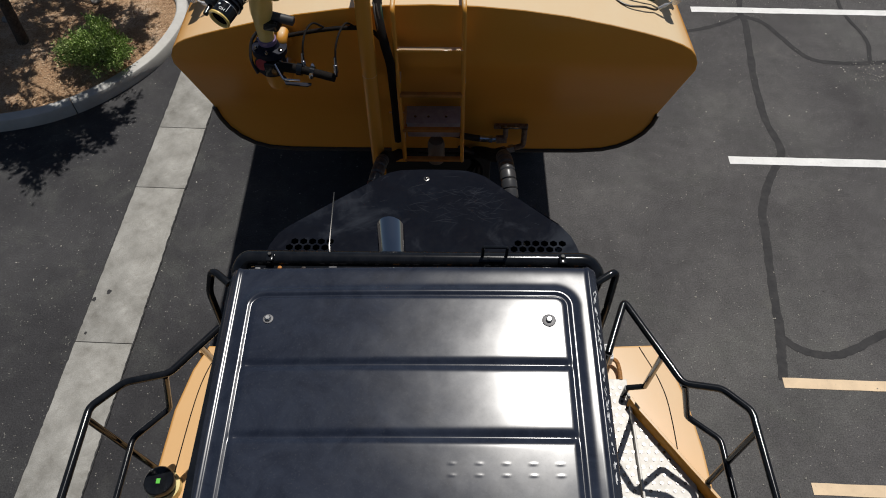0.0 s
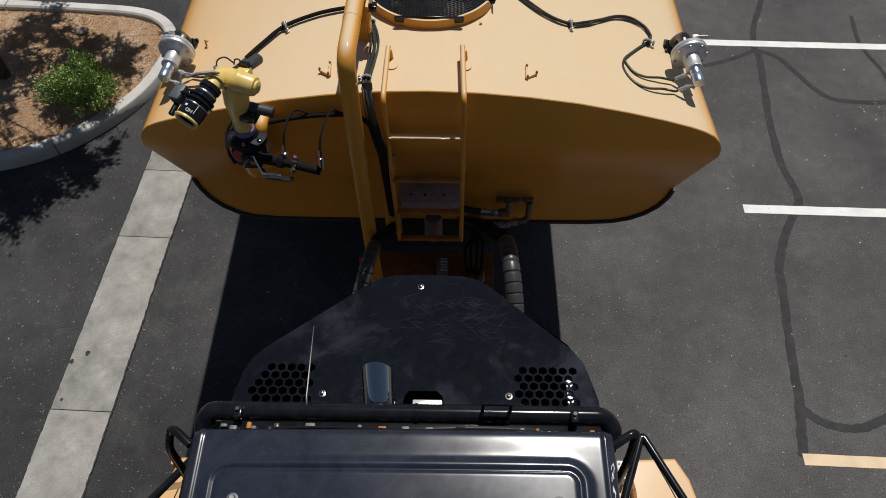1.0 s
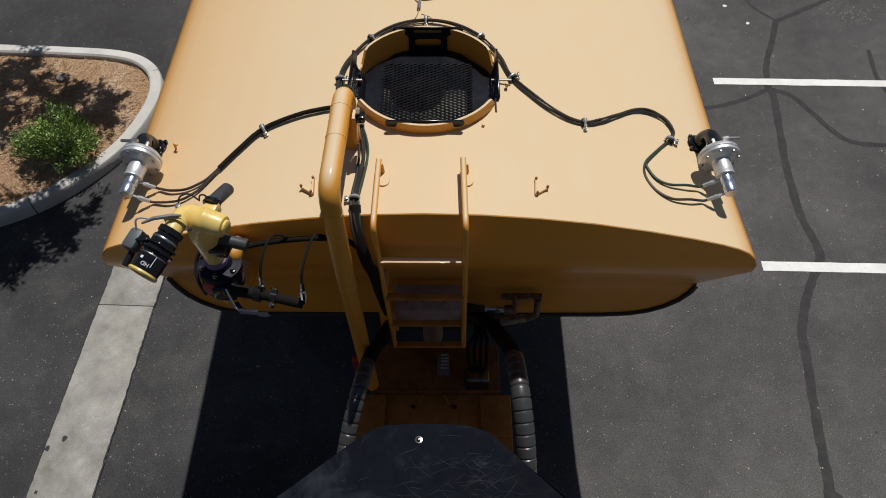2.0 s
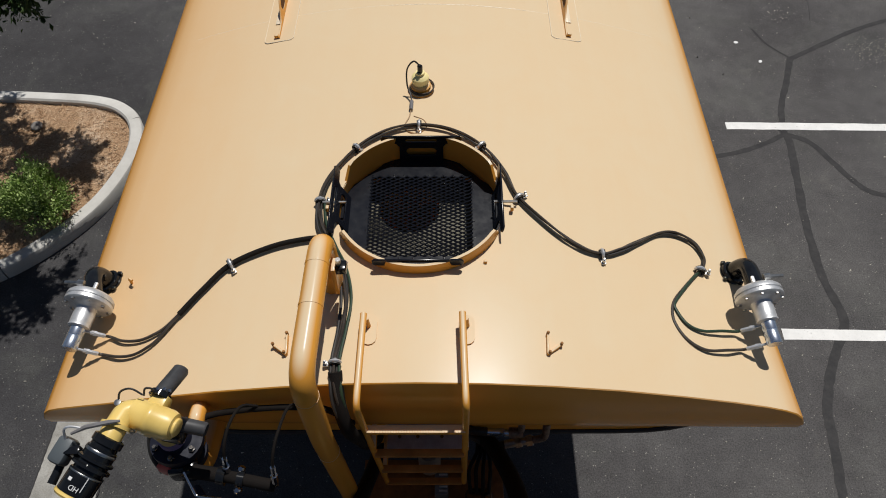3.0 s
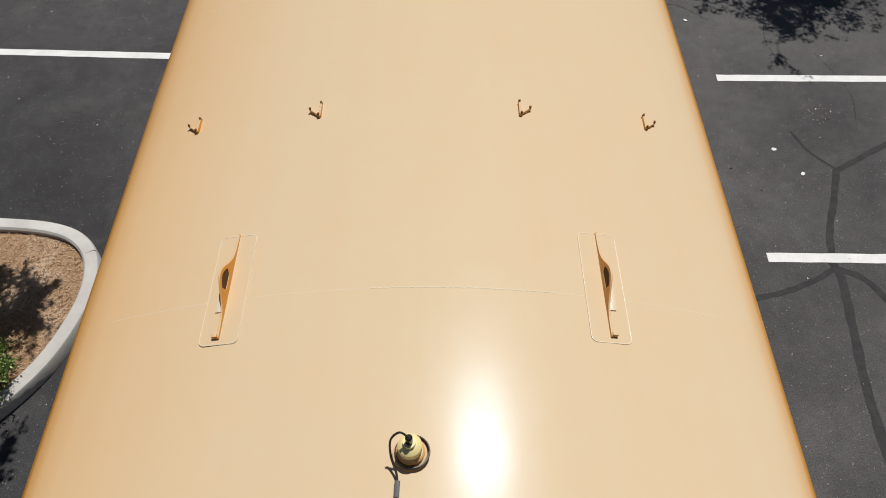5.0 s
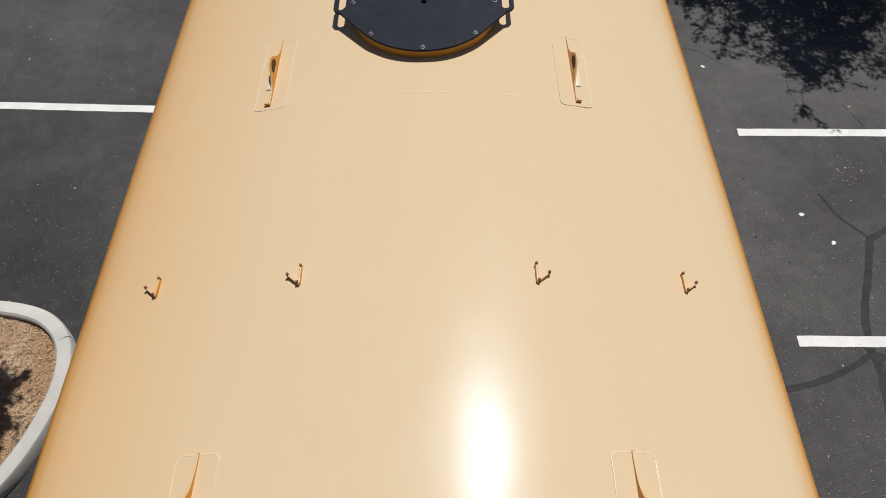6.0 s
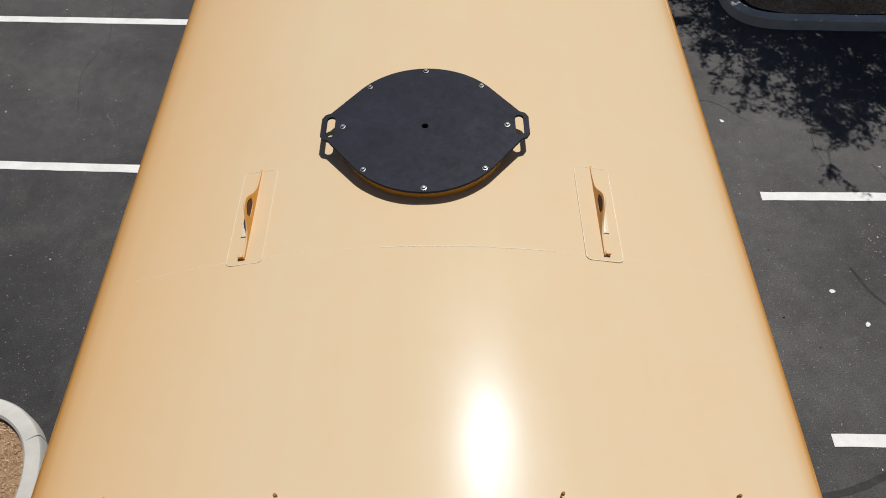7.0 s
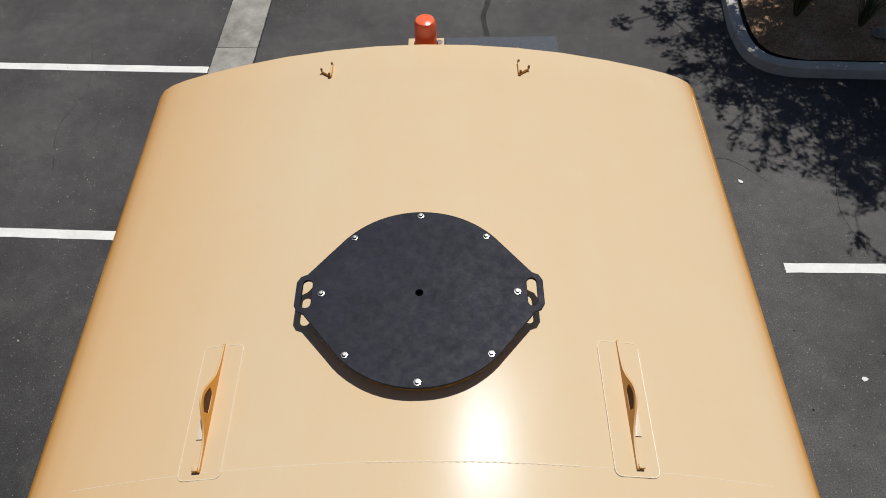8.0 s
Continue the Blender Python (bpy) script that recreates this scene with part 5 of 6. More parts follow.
cp("rotation_motor", tube([(-0.835, -0.410, 3.580), (-0.716, -0.430, 3.562), (-0.711, -0.431, 3.561)], (0.026, 0.026, 0.022), 20), MOTOR, "dark grey motor cylinder")
cp("gear_case", box((0.09, 0.075, 0.055), (0, 0, 0), 0.014, Matrix.Translation((-0.83, -0.43, 3.545)) @ pose(0, 0, 0, 0, 0, -12)), BLACK)
head_cp("nozzle_motor", box((0.055, 0.085, 0.055), (0, 0, 0), 0.014, Matrix.Translation((-1.045, -0.600, 3.79)) @ pose(0, 0, 0, 12, 0, -24)), DRIVE, "blue-grey nozzle drive box")
head_cp("drive_screw", tube([(-1.055, -0.635, 3.765), (-1.07, -0.69, 3.755)], 0.013, 10), BLACK)
head_cp("drive_arm", box((0.05, 0.03, 0.03), (-1.012, -0.605, 3.80), 0.006), BLACK)
head_cp("link_rod", tube([(-1.005, -0.572, 3.855), (-0.965, -0.553, 3.86), (-0.90, -0.535, 3.855), (-0.872, -0.527, 3.845)], (0.004, 0.0075, 0.0075, 0.004), 8), GREYBOX, "grey linkage rod")
head_cp("motor_lead", tube(spline([(-0.912, -0.452, 3.805), (-0.905, -0.425, 3.830), (-0.87, -0.418, 3.84), (-0.835, -0.43, 3.82)]), 0.0035, 6), RUBBER)
head_cp("motor_lead", tube(spline([(-0.838, -0.425, 3.805), (-0.833, -0.41, 3.822), (-0.815, -0.408, 3.820), (-0.808, -0.412, 3.80)]), 0.0035, 6), RUBBER)
head_cp("motor_lead", tube(spline([(-1.035, -0.575, 3.82), (-1.03, -0.558, 3.855), (-1.01, -0.552, 3.862), (-0.975, -0.556, 3.86)]), 0.004, 6), ALU)
head_cp("lead_end", lathe([(0.011, -0.01), (0.011, 0.010), (0, 0.012)], 10, Matrix.Translation((-0.912, -0.452, 3.805))), STEEL)
cp("base_lead", tube(spline([(-0.93, -0.33, 3.44), (-0.985, -0.36, 3.38), (-0.995, -0.42, 3.30), (-0.96, -0.47, 3.24)]), 0.009, 8), RUBBER)
cp("red_valve", lathe([(0.0, 0), (0.034, 0), (0.034, 0.03), (0.02, 0.034), (0, 0.034)], 20, axis((-0.915, -0.46, 3.31), (-0.945, -0.58, 3.34))), RED, "dark red valve hub")
cp("valve_block", box((0.10, 0.07, 0.09), (-0.86, -0.475, 3.29), 0.015), BLACK)
cp("valve_cylinder", tube([(-0.85, -0.485, 3.31), (-0.70, -0.505, 3.30), (-0.699, -0.505, 3.30), (-0.515, -0.53, 3.262)], (0.027, 0.027, 0.023, 0.023), 16), SLEEVE, "black hydraulic valve cylinder")
cp("cylinder_collar", tube([(-0.725, -0.502, 3.302), (-0.695, -0.506, 3.30)], 0.034, 16), BLACK)
cp("cylinder_collar", tube([(-0.655, -0.512, 3.292), (-0.63, -0.515, 3.288)], 0.030, 16), BLACK)
for dy in (-0.045, 0.035):
    cp("cylinder_pin", lathe([(0.013, -0.012), (0.013, 0.012), (0.008, 0.018), (0, 0.018)], 14, axis((-0.642, -0.513 + dy, 3.30), (-0.642, -0.55 + dy, 3.4))), CHROME)
cp("valve_yoke", plate([[(0, 0.01), (0.12, 0.008), (0.14, 0.018), (0.14, 0.030), (0.02, 0.026), (-0.02, 0.065), (-0.035, 0.06)]], 0.010), LID_BLACK).matrix_basis = Matrix.Translation((-0.785, -0.590, 3.25)) @ pose(0, 0, 0, 20, 0, -6)
cp("yoke_rod", tube(rounded([(-0.845, -0.50, 3.33), (-0.795, -0.575, 3.29), (-0.70, -0.585, 3.29)], 0.01), 0.005, 8), CHROME)
for x, y, top in ((-0.690, -0.497, (-0.64, -0.275, 3.40)), (-0.508, -0.53, (-0.46, -0.275, 3.42))):
    cp("hose_fitting", tube([(x, y, 3.275), (x, y + 0.002, 3.30), (x + 0.001, y + 0.003, 3.302), (x + 0.002, y + 0.012, 3.345), (x + 0.002, y + 0.013, 3.346), (x + 0.003, y + 0.028, 3.385)], (0.009, 0.009, 0.0135, 0.0135, 0.010, 0.010), 8), CHROME)
    cp("cylinder_hose", tube(spline([(x + 0.003, y + 0.027, 3.38), (x + 0.008, y + 0.06, 3.43), (x + 0.022, y + 0.13, 3.46), (top[0], top[1] - 0.02, 3.45), (top[0] + 0.05, top[1], 3.41)]), 0.0058, 8), SLEEVE)
part("front_harness", tube(spline([(-0.235, -0.30, 3.30), (-0.33, -0.285, 3.40), (-0.45, -0.280, 3.41), (-0.60, -0.280, 3.395), (-0.76, -0.29, 3.37), (-0.84, -0.33, 3.38)]), 0.0125, 10), SLEEVE, truck, "black hose harness along the tank front")

# ---- valve box and fittings low on the tank front ----
CANISTER = material("brown_grey_canister_paint", (0.17, 0.13, 0.10), 0.55)
JUNCTION = material("mauve_grey_enamel", (0.34, 0.30, 0.32), 0.5)
base(JUNCTION, ramp(JUNCTION, noise_tex(JUNCTION, 25, 5, 0.7), [(0.3, (0.27, 0.235, 0.25)), (0.7, (0.40, 0.355, 0.37))]))
vbox = part("junction_box", box((0.36, 0.16, 0.13), (0.015, -0.015, 2.435), 0.012), JUNCTION, truck, "grey steel junction box behind the ladder")
for x in (-0.11, -0.02, 0.1):
    part("box_bolt", lathe([(0.009, 0), (0.009, 0.006), (0, 0.007)], 6, Matrix.Translation((x, -0.04, 2.51))), SMOKED, vbox)
part("box_lid", box((0.37, 0.17, 0.012), (0.015, -0.015, 2.503), 0.003), JUNCTION, vbox)
part("float_canister", lathe([(0.0, 0.0), (0.06, 0.0), (0.06, 0.16), (0.05, 0.19), (0.0, 0.2)], 20, Matrix.Translation((0.03, -0.03, 2.085))), CANISTER, truck, "brown-grey round filter canister")
RUSTY = material("rust_stained_steel", (0.16, 0.10, 0.07), 0.6, 0.5)
base(RUSTY, ramp(RUSTY, noise_tex(RUSTY, 40, 5, 0.7), [(0.3, (0.10, 0.06, 0.04)), (0.7, (0.30, 0.22, 0.17))]))
manifold = part("hydraulic_manifold", box((0.25, 0.032, 0.034), (0.572, 0.172, 2.222), 0.006), RUSTY, truck, "rust-stained hydraulic manifold with hose fittings")
for k in range(7):
    part("cap_screw", lathe([(0.009, 0), (0.009, 0.014), (0.005, 0.015), (0.005, 0.024), (0, 0.024)], 6, axis((0.455 + 0.038 * k, 0.158, 2.238 - 0.010 * (k % 2)), (0.455 + 0.038 * k, -0.1, 2.44))), RUSTY, manifold)
part("cross_bar", box((0.13, 0.02, 0.018), (0.56, 0.15, 2.235), 0.004), SMOKED, manifold)


def screwed(points, radii, mat, name):
    """A hose end built of sleeves and hexagonal nuts in a line."""
    for (a, b), (r, sides) in zip(zip(points, points[1:]), radii):
        part(name, lathe([(0, 0), (r, 0), (r, (Vector(b) - Vector(a)).length), (0, (Vector(b) - Vector(a)).length)], sides, axis(a, b)), mat, manifold)


screwed([(0.335, 0.14, 2.128), (0.415, 0.138, 2.125), (0.44, 0.137, 2.124), (0.468, 0.136, 2.123)], ((0.023, 16), (0.027, 6), (0.021, 12)), ZINC, "hose_fitting")
screwed([(0.468, 0.136, 2.123), (0.545, 0.135, 2.13)], ((0.030, 10),), RUSTY, "hose_fitting")
part("angle_body", tube(rounded([(0.52, 0.135, 2.13), (0.535, 0.14, 2.15), (0.535, 0.16, 2.215)], 0.02), 0.019, 12), RUSTY, manifold)
screwed([(0.452, 0.115, 2.005), (0.512, 0.118, 2.022), (0.545, 0.12, 2.032), (0.57, 0.121, 2.039), (0.605, 0.123, 2.049)], ((0.024, 16), (0.031, 6), (0.022, 12), (0.031, 6)), STEEL, "hose_fitting")
part("angle_body", tube(rounded([(0.605, 0.123, 2.049), (0.672, 0.128, 2.068), (0.672, 0.155, 2.215)], 0.045), 0.021, 14), RUSTY, manifold)
part("manifold_hose", tube(spline([(0.345, 0.14, 2.128), (0.26, 0.145, 2.14), (0.12, 0.20, 2.12), (0.02, 0.3, 2.05)]), 0.024, 12), RUBBER, manifold)
part("manifold_hose", tube(spline([(0.455, 0.115, 2.006), (0.38, 0.12, 1.98), (0.25, 0.2, 1.95), (0.15, 0.32, 1.92)]), 0.022, 12), RUBBER, manifold)


# ---- corrugated hose sleeves at the articulation ----
def ribbed(points, r, name, label, bare):
    """A plain length, black in place of shade, as far as y = bare, ribs from there on."""
    raw = spline(points, 20)
    sleeve = [q for q in raw if q.y > bare]
    part("hose_sleeve", tube(sleeve, r * 0.93, 16), SLEEVE, truck, "plain hose length, black to stand in for shade")
    raw = raw[len(sleeve) - 1:]
    line, run = [raw[0]], 0.0
    for q, w in zip(raw, raw[1:]):
        seg = (w - q).length
        while run + seg >= 0.0065:
            q = q.lerp(w, (0.0065 - run) / seg)
            line.append(q)
            seg, run = (w - q).length, 0.0
        run += seg
    steps = (0.86, 0.99, 1.0, 1.0, 1.0, 1.0, 1.0, 1.0, 0.99)
    part(name, tube(line, [r * steps[i % 9] for i in range(len(line))], 18), RIBBED, truck, label)


ribbed([(0.22, 0.34, 1.75), (0.36, 0.14, 1.98), (0.44, -0.10, 2.20), (0.472, -0.34, 2.46), (0.485, -0.58, 2.58), (0.512, -0.82, 2.47), (0.53, -1.08, 2.22), (0.52, -1.4, 1.85)], 0.050, "ribbed_hose", "black ribbed hose sleeve at the articulation", -0.40)
ribbed([(-0.16, 0.34, 1.75), (-0.24, 0.12, 1.98), (-0.275, -0.12, 2.20), (-0.30, -0.36, 2.45), (-0.33, -0.58, 2.54), (-0.39, -0.82, 2.42), (-0.44, -1.08, 2.2), (-0.44, -1.4, 1.85)], 0.042, "ribbed_hose", "black ribbed hose sleeve at the articulation", -0.43)

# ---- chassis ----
# a darker tan yet: the shelf's deep shade is in its colour
DEEP_SHADED_TAN = material("deep_shaded_tan_paint", (0.2, 0.08, 0.024), 0.6, spec=0.25)
base(DEEP_SHADED_TAN, ramp(DEEP_SHADED_TAN, noise_tex(DEEP_SHADED_TAN, 9, 6, 0.7), [(0.3, (0.13, 0.05, 0.016)), (0.7, (0.30, 0.12, 0.034))]))
part("rear_frame", box((0.95, 5.9, 0.36), (0, 3.45, 1.40), 0.02), CHASSIS, truck, "near-black rear chassis frame")
part("tank_cradle", box((2.3, 5.4, 0.30), (0, 3.6, 1.76), 0.03), CHASSIS, truck)
cross = part("crossmember", box((0.84, 0.34, 0.03), (0.04, -0.0, 1.60), 0.006), DEEP_SHADED_TAN, truck, "tan chassis shelf with a bolted panel")
part("shelf_lip", box((0.84, 0.018, 0.05), (0.04, -0.17, 1.595), 0.005), DEEP_SHADED_TAN, cross)
part("recess_plate", box((0.62, 0.30, 0.02), (0.025, -0.30, 1.535), 0.004), SHADED_TAN, cross)
part("access_panel", box((0.31, 0.22, 0.014), (0.03, -0.345, 1.552), 0.004), SHADED_TAN, cross)
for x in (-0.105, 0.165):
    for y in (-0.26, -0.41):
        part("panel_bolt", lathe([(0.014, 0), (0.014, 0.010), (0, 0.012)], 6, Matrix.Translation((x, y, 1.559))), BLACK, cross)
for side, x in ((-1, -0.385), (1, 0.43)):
    part("side_plate", box((0.20, 0.95, 0.03), (x, -0.66, 1.575), 0.008), SHADED_TAN, cross)
    part("brace", tube([(0.03 + side * 0.07, -0.19, 1.59), (0.03 + side * 0.10, -0.25, 1.57)], 0.006, 6), SHADED_TAN, cross)
part("front_lip", box((1.0, 0.03, 0.05), (0.025, -0.46, 1.58), 0.006), SHADED_TAN, cross)
part("front_deck", box((0.64, 0.55, 0.03), (0.025, -0.75, 1.55), 0.006), SHADED_TAN, cross)
part("red_canister", box((0.04, 0.03, 0.22), (-0.47, -0.06, 1.75), 0.008), RED, truck, "red enamel canister beside the hose")
vb = part("valve_bank", box((0.08, 0.13, 0.07), (0.09, 0.0, 1.65), 0.006), GREYBOX, truck, "grey ribbed valve bank")
for k in range(5):
    part("valve_rib", box((0.05, 0.010, 0.010), (0.10, -0.045 + 0.024 * k, 1.69), 0.002), ALU, vb)
part("pump_block", box((0.16, 0.13, 0.14), (0.31, -0.10, 1.66), 0.03), SMOKED, truck, "dark cast pump block")
for k in range(4):
    part("small_hose", tube(spline([(0.26 + 0.035 * k, -0.07, 1.72), (0.25 + 0.04 * k, 0.02, 1.85 + 0.015 * k), (0.30 + 0.02 * k, 0.14, 1.84), (0.3, 0.3, 1.75)]), 0.011, 8), SLEEVE, truck)
part("hitch", lathe([(0, -0.45), (0.22, -0.45), (0.22, 0.4), (0, 0.42)], 24, Matrix.Translation((0, -0.75, 1.1))), SMOKED, truck, "cast articulation hitch")
part("front_frame", box((0.9, 4.6, 0.36), (0, -3.2, 1.2), 0.02), TAN, truck, "tan front chassis frame")


def wheel(x, y, side):
    hub = part("wheel", lathe([(0.0, -0.06), (0.30, -0.06), (0.36, -0.16), (0.40, -0.20), (0.40, 0.20), (0.36, 0.17), (0.30, 0.10), (0.14, 0.10), (0.13, 0.16), (0.0, 0.16)], 32), TAN, truck, "tan steel rim with a lugged tyre", Matrix.Translation((x, y, 0.81)) @ pose(0, 0, 0, 0, 90 * side, 0))
    bm = lathe([(0.39, -0.22), (0.44, -0.28), (0.62, -0.31), (0.75, -0.28), (0.785, -0.2), (0.79, 0.0), (0.785, 0.2), (0.75, 0.28), (0.62, 0.31), (0.44, 0.28), (0.39, 0.22)], 48)
    for k in range(24):
        for s in (-1, 1):
            a = 2 * math.pi * (k + (0.5 if s > 0 else 0)) / 24
            box((0.06, 0.10, 0.26), (0, 0, 0), 0, pose(0, 0, 0, 0, 0, math.degrees(a)) @ Matrix.Translation((0.78, 0, s * 0.15)) @ pose(0, 0, 0, 22 * s, 0, 0), bm)
    part("tyre", bm, RUBBER, hub, "black lugged earthmover tyre")


for y, track in ((-2.75, 1.16), (2.55, 0.91), (4.35, 0.91)):
    for side in (-1, 1):
        wheel(side * track, y, side)
    part("axle", tube([(-1.1, y, 0.81), (1.1, y, 0.81)], 0.14, 16), TAN, truck)

# ---- engine cover behind the cab ----
def cover_z(y):
    return 3.005 + 0.115 * (-1.0 - y) if y > -1.42 else 3.053 + 0.05 * (-1.42 - y)


def hexes(x0, x1, y0, y1, r, keep):
    out = []
    dx, dy = r * 2.2, r * 1.92
    j = 0
    y = y0
    while y < y1:
        x = x0 + (dx / 2 if j % 2 else 0)
        while x < x1:
            if keep(x, y):
                out.append(ring_pts(x, y, r, 6, math.pi / 6))
            x += dx
        y += dy
        j += 1
    return out


CREASE = -1.42
rear_loop = [(-0.69, CREASE), (-0.245, -1.035), (-0.20, -1.005), (-0.14, -0.985), (-0.03, -0.978), (0.12, -0.978), (0.21, -0.985), (0.27, -1.005), (0.32, -1.035), (0.655, CREASE + 0.048), (0.685, CREASE + 0.022), (0.70, CREASE)]
front_loop = [(0.70, CREASE), (0.735, -1.47), (0.755, -1.53), (0.785, -1.66), (0.79, -1.83), (-0.79, -1.83), (-0.79, -1.68), (-0.765, -1.54), (-0.735, -1.47), (-0.69, CREASE)]
holes = hexes(-0.71, -0.455, -1.71, -1.50, 0.020, lambda x, y: x > -0.72 + 0.3 * max(0, y + 1.65)) + hexes(0.445, 0.70, -1.71, -1.49, 0.020, lambda x, y: True)
slot = [(-0.06, -1.72), (-0.05, -1.65), (-0.03, -1.625), (0.09, -1.625), (0.115, -1.65), (0.125, -1.72)]
mesh_a = plate([[(x, y - CREASE) for x, y in rear_loop]], 0.008, 0.001)
mesh_b = plate([[(x, y - CREASE) for x, y in front_loop]] + [[(x, y - CREASE) for x, y in h] for h in holes] + [[(x, y - CREASE) for x, y in slot]], 0.008)
cover = part("engine_cover", mesh_a, DUSTY, truck, "dusty black sheet-metal engine cover with hexagonal vents", Matrix.Translation((0, CREASE, 3.053)) @ pose(0, 0, 0, -6.5, 0, 0))
part("cover_panel", mesh_b, DUSTY, truck, "dusty black vent panel with hexagonal holes", Matrix.Translation((0, CREASE, 3.053)) @ pose(0, 0, 0, -2.8, 0, 0))
for x, y in ((0.0, -1.055), (-0.405, -1.645), (0.40, -1.645)):
    c = part("cover_bolt", lathe([(0.016, 0.0), (0.016, 0.002), (0.009, 0.003), (0.009, 0.009), (0.006, 0.011), (0, 0.011)], 12, Matrix.Translation((x, y, cover_z(y) + 0.009))), SMOKED, truck)
# scratches and wipe marks in the dust of the sloping sheet
DUST_MARK = material("dust_mark", (0.019, 0.022, 0.031), 0.7, spec=0.15)
mark_rng = random.Random(23)
bm = bmesh.new()
for k in range(120):
    cx, cy = (mark_rng.gauss(0.20, 0.15), mark_rng.gauss(0.235, 0.07)) if k % 3 else (mark_rng.gauss(-0.05, 0.25), mark_rng.gauss(0.16, 0.09))
    turn, bend, size = mark_rng.uniform(-0.9, 0.9), mark_rng.uniform(0.1, 1.0) * mark_rng.choice((-1, 1)), mark_rng.uniform(0.015, 0.075)
    wide = mark_rng.uniform(0.0004, 0.0011)
    rows = []
    for j in range(9):
        t = j / 8 - 0.5
        a = turn + bend * t
        w = wide * (1 - 3.4 * t * t)
        cx, cy = cx + math.cos(a) * size / 4.5, cy + math.sin(a) * size / 4.5
        if not (0.02 < cy < 0.40 and abs(cx) < 0.62 - 0.95 * max(0.0, cy - 0.02)):
            break
        nx_, ny_ = -math.sin(a) * w, math.cos(a) * w
        rows.append((bm.verts.new((cx + nx_, cy + ny_, 0.0084)), bm.verts.new((cx - nx_, cy - ny_, 0.0084))))
    for a, b in zip(rows, rows[1:]):
        bm.faces.new((a[1], b[1], b[0], a[0]))
tagged(part("scratch", bm, DUST_MARK, cover), kind="stuff")
bm = bmesh.new()
skirt = [(-0.79, -2.05), (-0.785, -1.67), (-0.76, -1.53), (-0.68, -1.41), (-0.22, -1.025), (-0.03, -0.985), (0.2, -0.985), (0.31, -1.03), (0.68, -1.38), (0.75, -1.53), (0.78, -1.66), (0.79, -2.05)]
rows = [[bm.verts.new((x * f, -1.6 + (y + 1.6) * f, (cover_z(y) + 0.002) if z is None else z)) for x, y in skirt] for f, z in ((1.0, None), (1.0, 2.75), (0.97, 2.0))]
for a, b in zip(rows, rows[1:]):
    for k in range(len(skirt) - 1):
        bm.faces.new((a[k], b[k], b[k + 1], a[k + 1]))
part("engine_skirt", bm, DUSTY, truck, "black engine enclosure sides")
# pale and metal parts of the engine seen through the slot and the gap
eng = part("engine_block", box((1.1, 0.8, 0.6), (0, -1.6, 2.55), 0.05), SMOKED, truck, "dark engine under the cover")
part("slot_plate", box((0.13, 0.05, 0.012), (0.05, -1.68, 3.045), 0.004), ALU, eng)
part("white_cap", box((0.035, 0.03, 0.03), (0.105, -1.735, 3.08), 0.008), WHITE_PRINT, eng, "white plastic cap")
rng = random.Random(4)
for k in range(26):
    x = -0.68 + 1.36 * k / 25
    kind = rng.choice((STEEL, BLACK, GREYBOX, TAN, BLACK, PALE_YELLOW if k < 7 else BLACK))
    part("engine_fitting", box((rng.uniform(0.02, 0.05), rng.uniform(0.03, 0.06), rng.uniform(0.03, 0.07)), (x, -1.93 + rng.uniform(-0.05, 0.03), 3.13 + rng.uniform(-0.03, 0.03)), 0.006), kind, eng)

# ---- exhaust pipe ----
def stack_shell(r, segs=30):
    """Bent pipe whose mouth is cut upright and faces the rear."""
    line = spline([(-0.108, -1.985, 2.90), (-0.109, -1.975, 3.10), (-0.113, -1.94, 3.245), (-0.120, -1.875, 3.345), (-0.128, -1.79, 3.412), (-0.134, -1.725, 3.448)], 6)
    rings = []
    for k, c in enumerate(line):
        t = (line[min(k + 1, len(line) - 1)] - line[max(k - 1, 0)]).normalized()
        u = Vector((1, 0, 0))
        v = t.cross(u).normalized()
        ring = [c + u * math.cos(2 * math.pi * j / segs) * r + v * math.sin(2 * math.pi * j / segs) * r for j in range(segs)]
        if k == len(line) - 1:
            n = Vector((0, 1.0, -0.25)).normalized()
            ring = [p + t * (n.dot(c - p) / n.dot(t)) * 0.75 for p in ring]
        rings.append(ring)
    del rings[-4:-1]
    return rings


bm = bmesh.new()
shells = [[[bm.verts.new(p) for p in ring] for ring in stack_shell(r)] for r in (0.060, 0.056)]
for k in range(30):
    q = (k + 1) % 30
    for shell in shells:
        for lower, upper in zip(shell, shell[1:]):
            bm.faces.new((lower[k], lower[q], upper[q], upper[k]))
    bm.faces.new((shells[0][-1][k], shells[0][-1][q], shells[1][-1][q], shells[1][-1][k]))
bmesh.ops.recalc_face_normals(bm, faces=bm.faces)
part("exhaust_pipe", bm, STACK, truck, "polished bent exhaust pipe with a slanted mouth")

# ---- cab ----
RX0, RX1, RY0, RY1 = -0.775, 0.725, -3.75, -1.982
cx0, cx1, cy1, cy0 = -0.69, 0.62, -2.095, -3.66


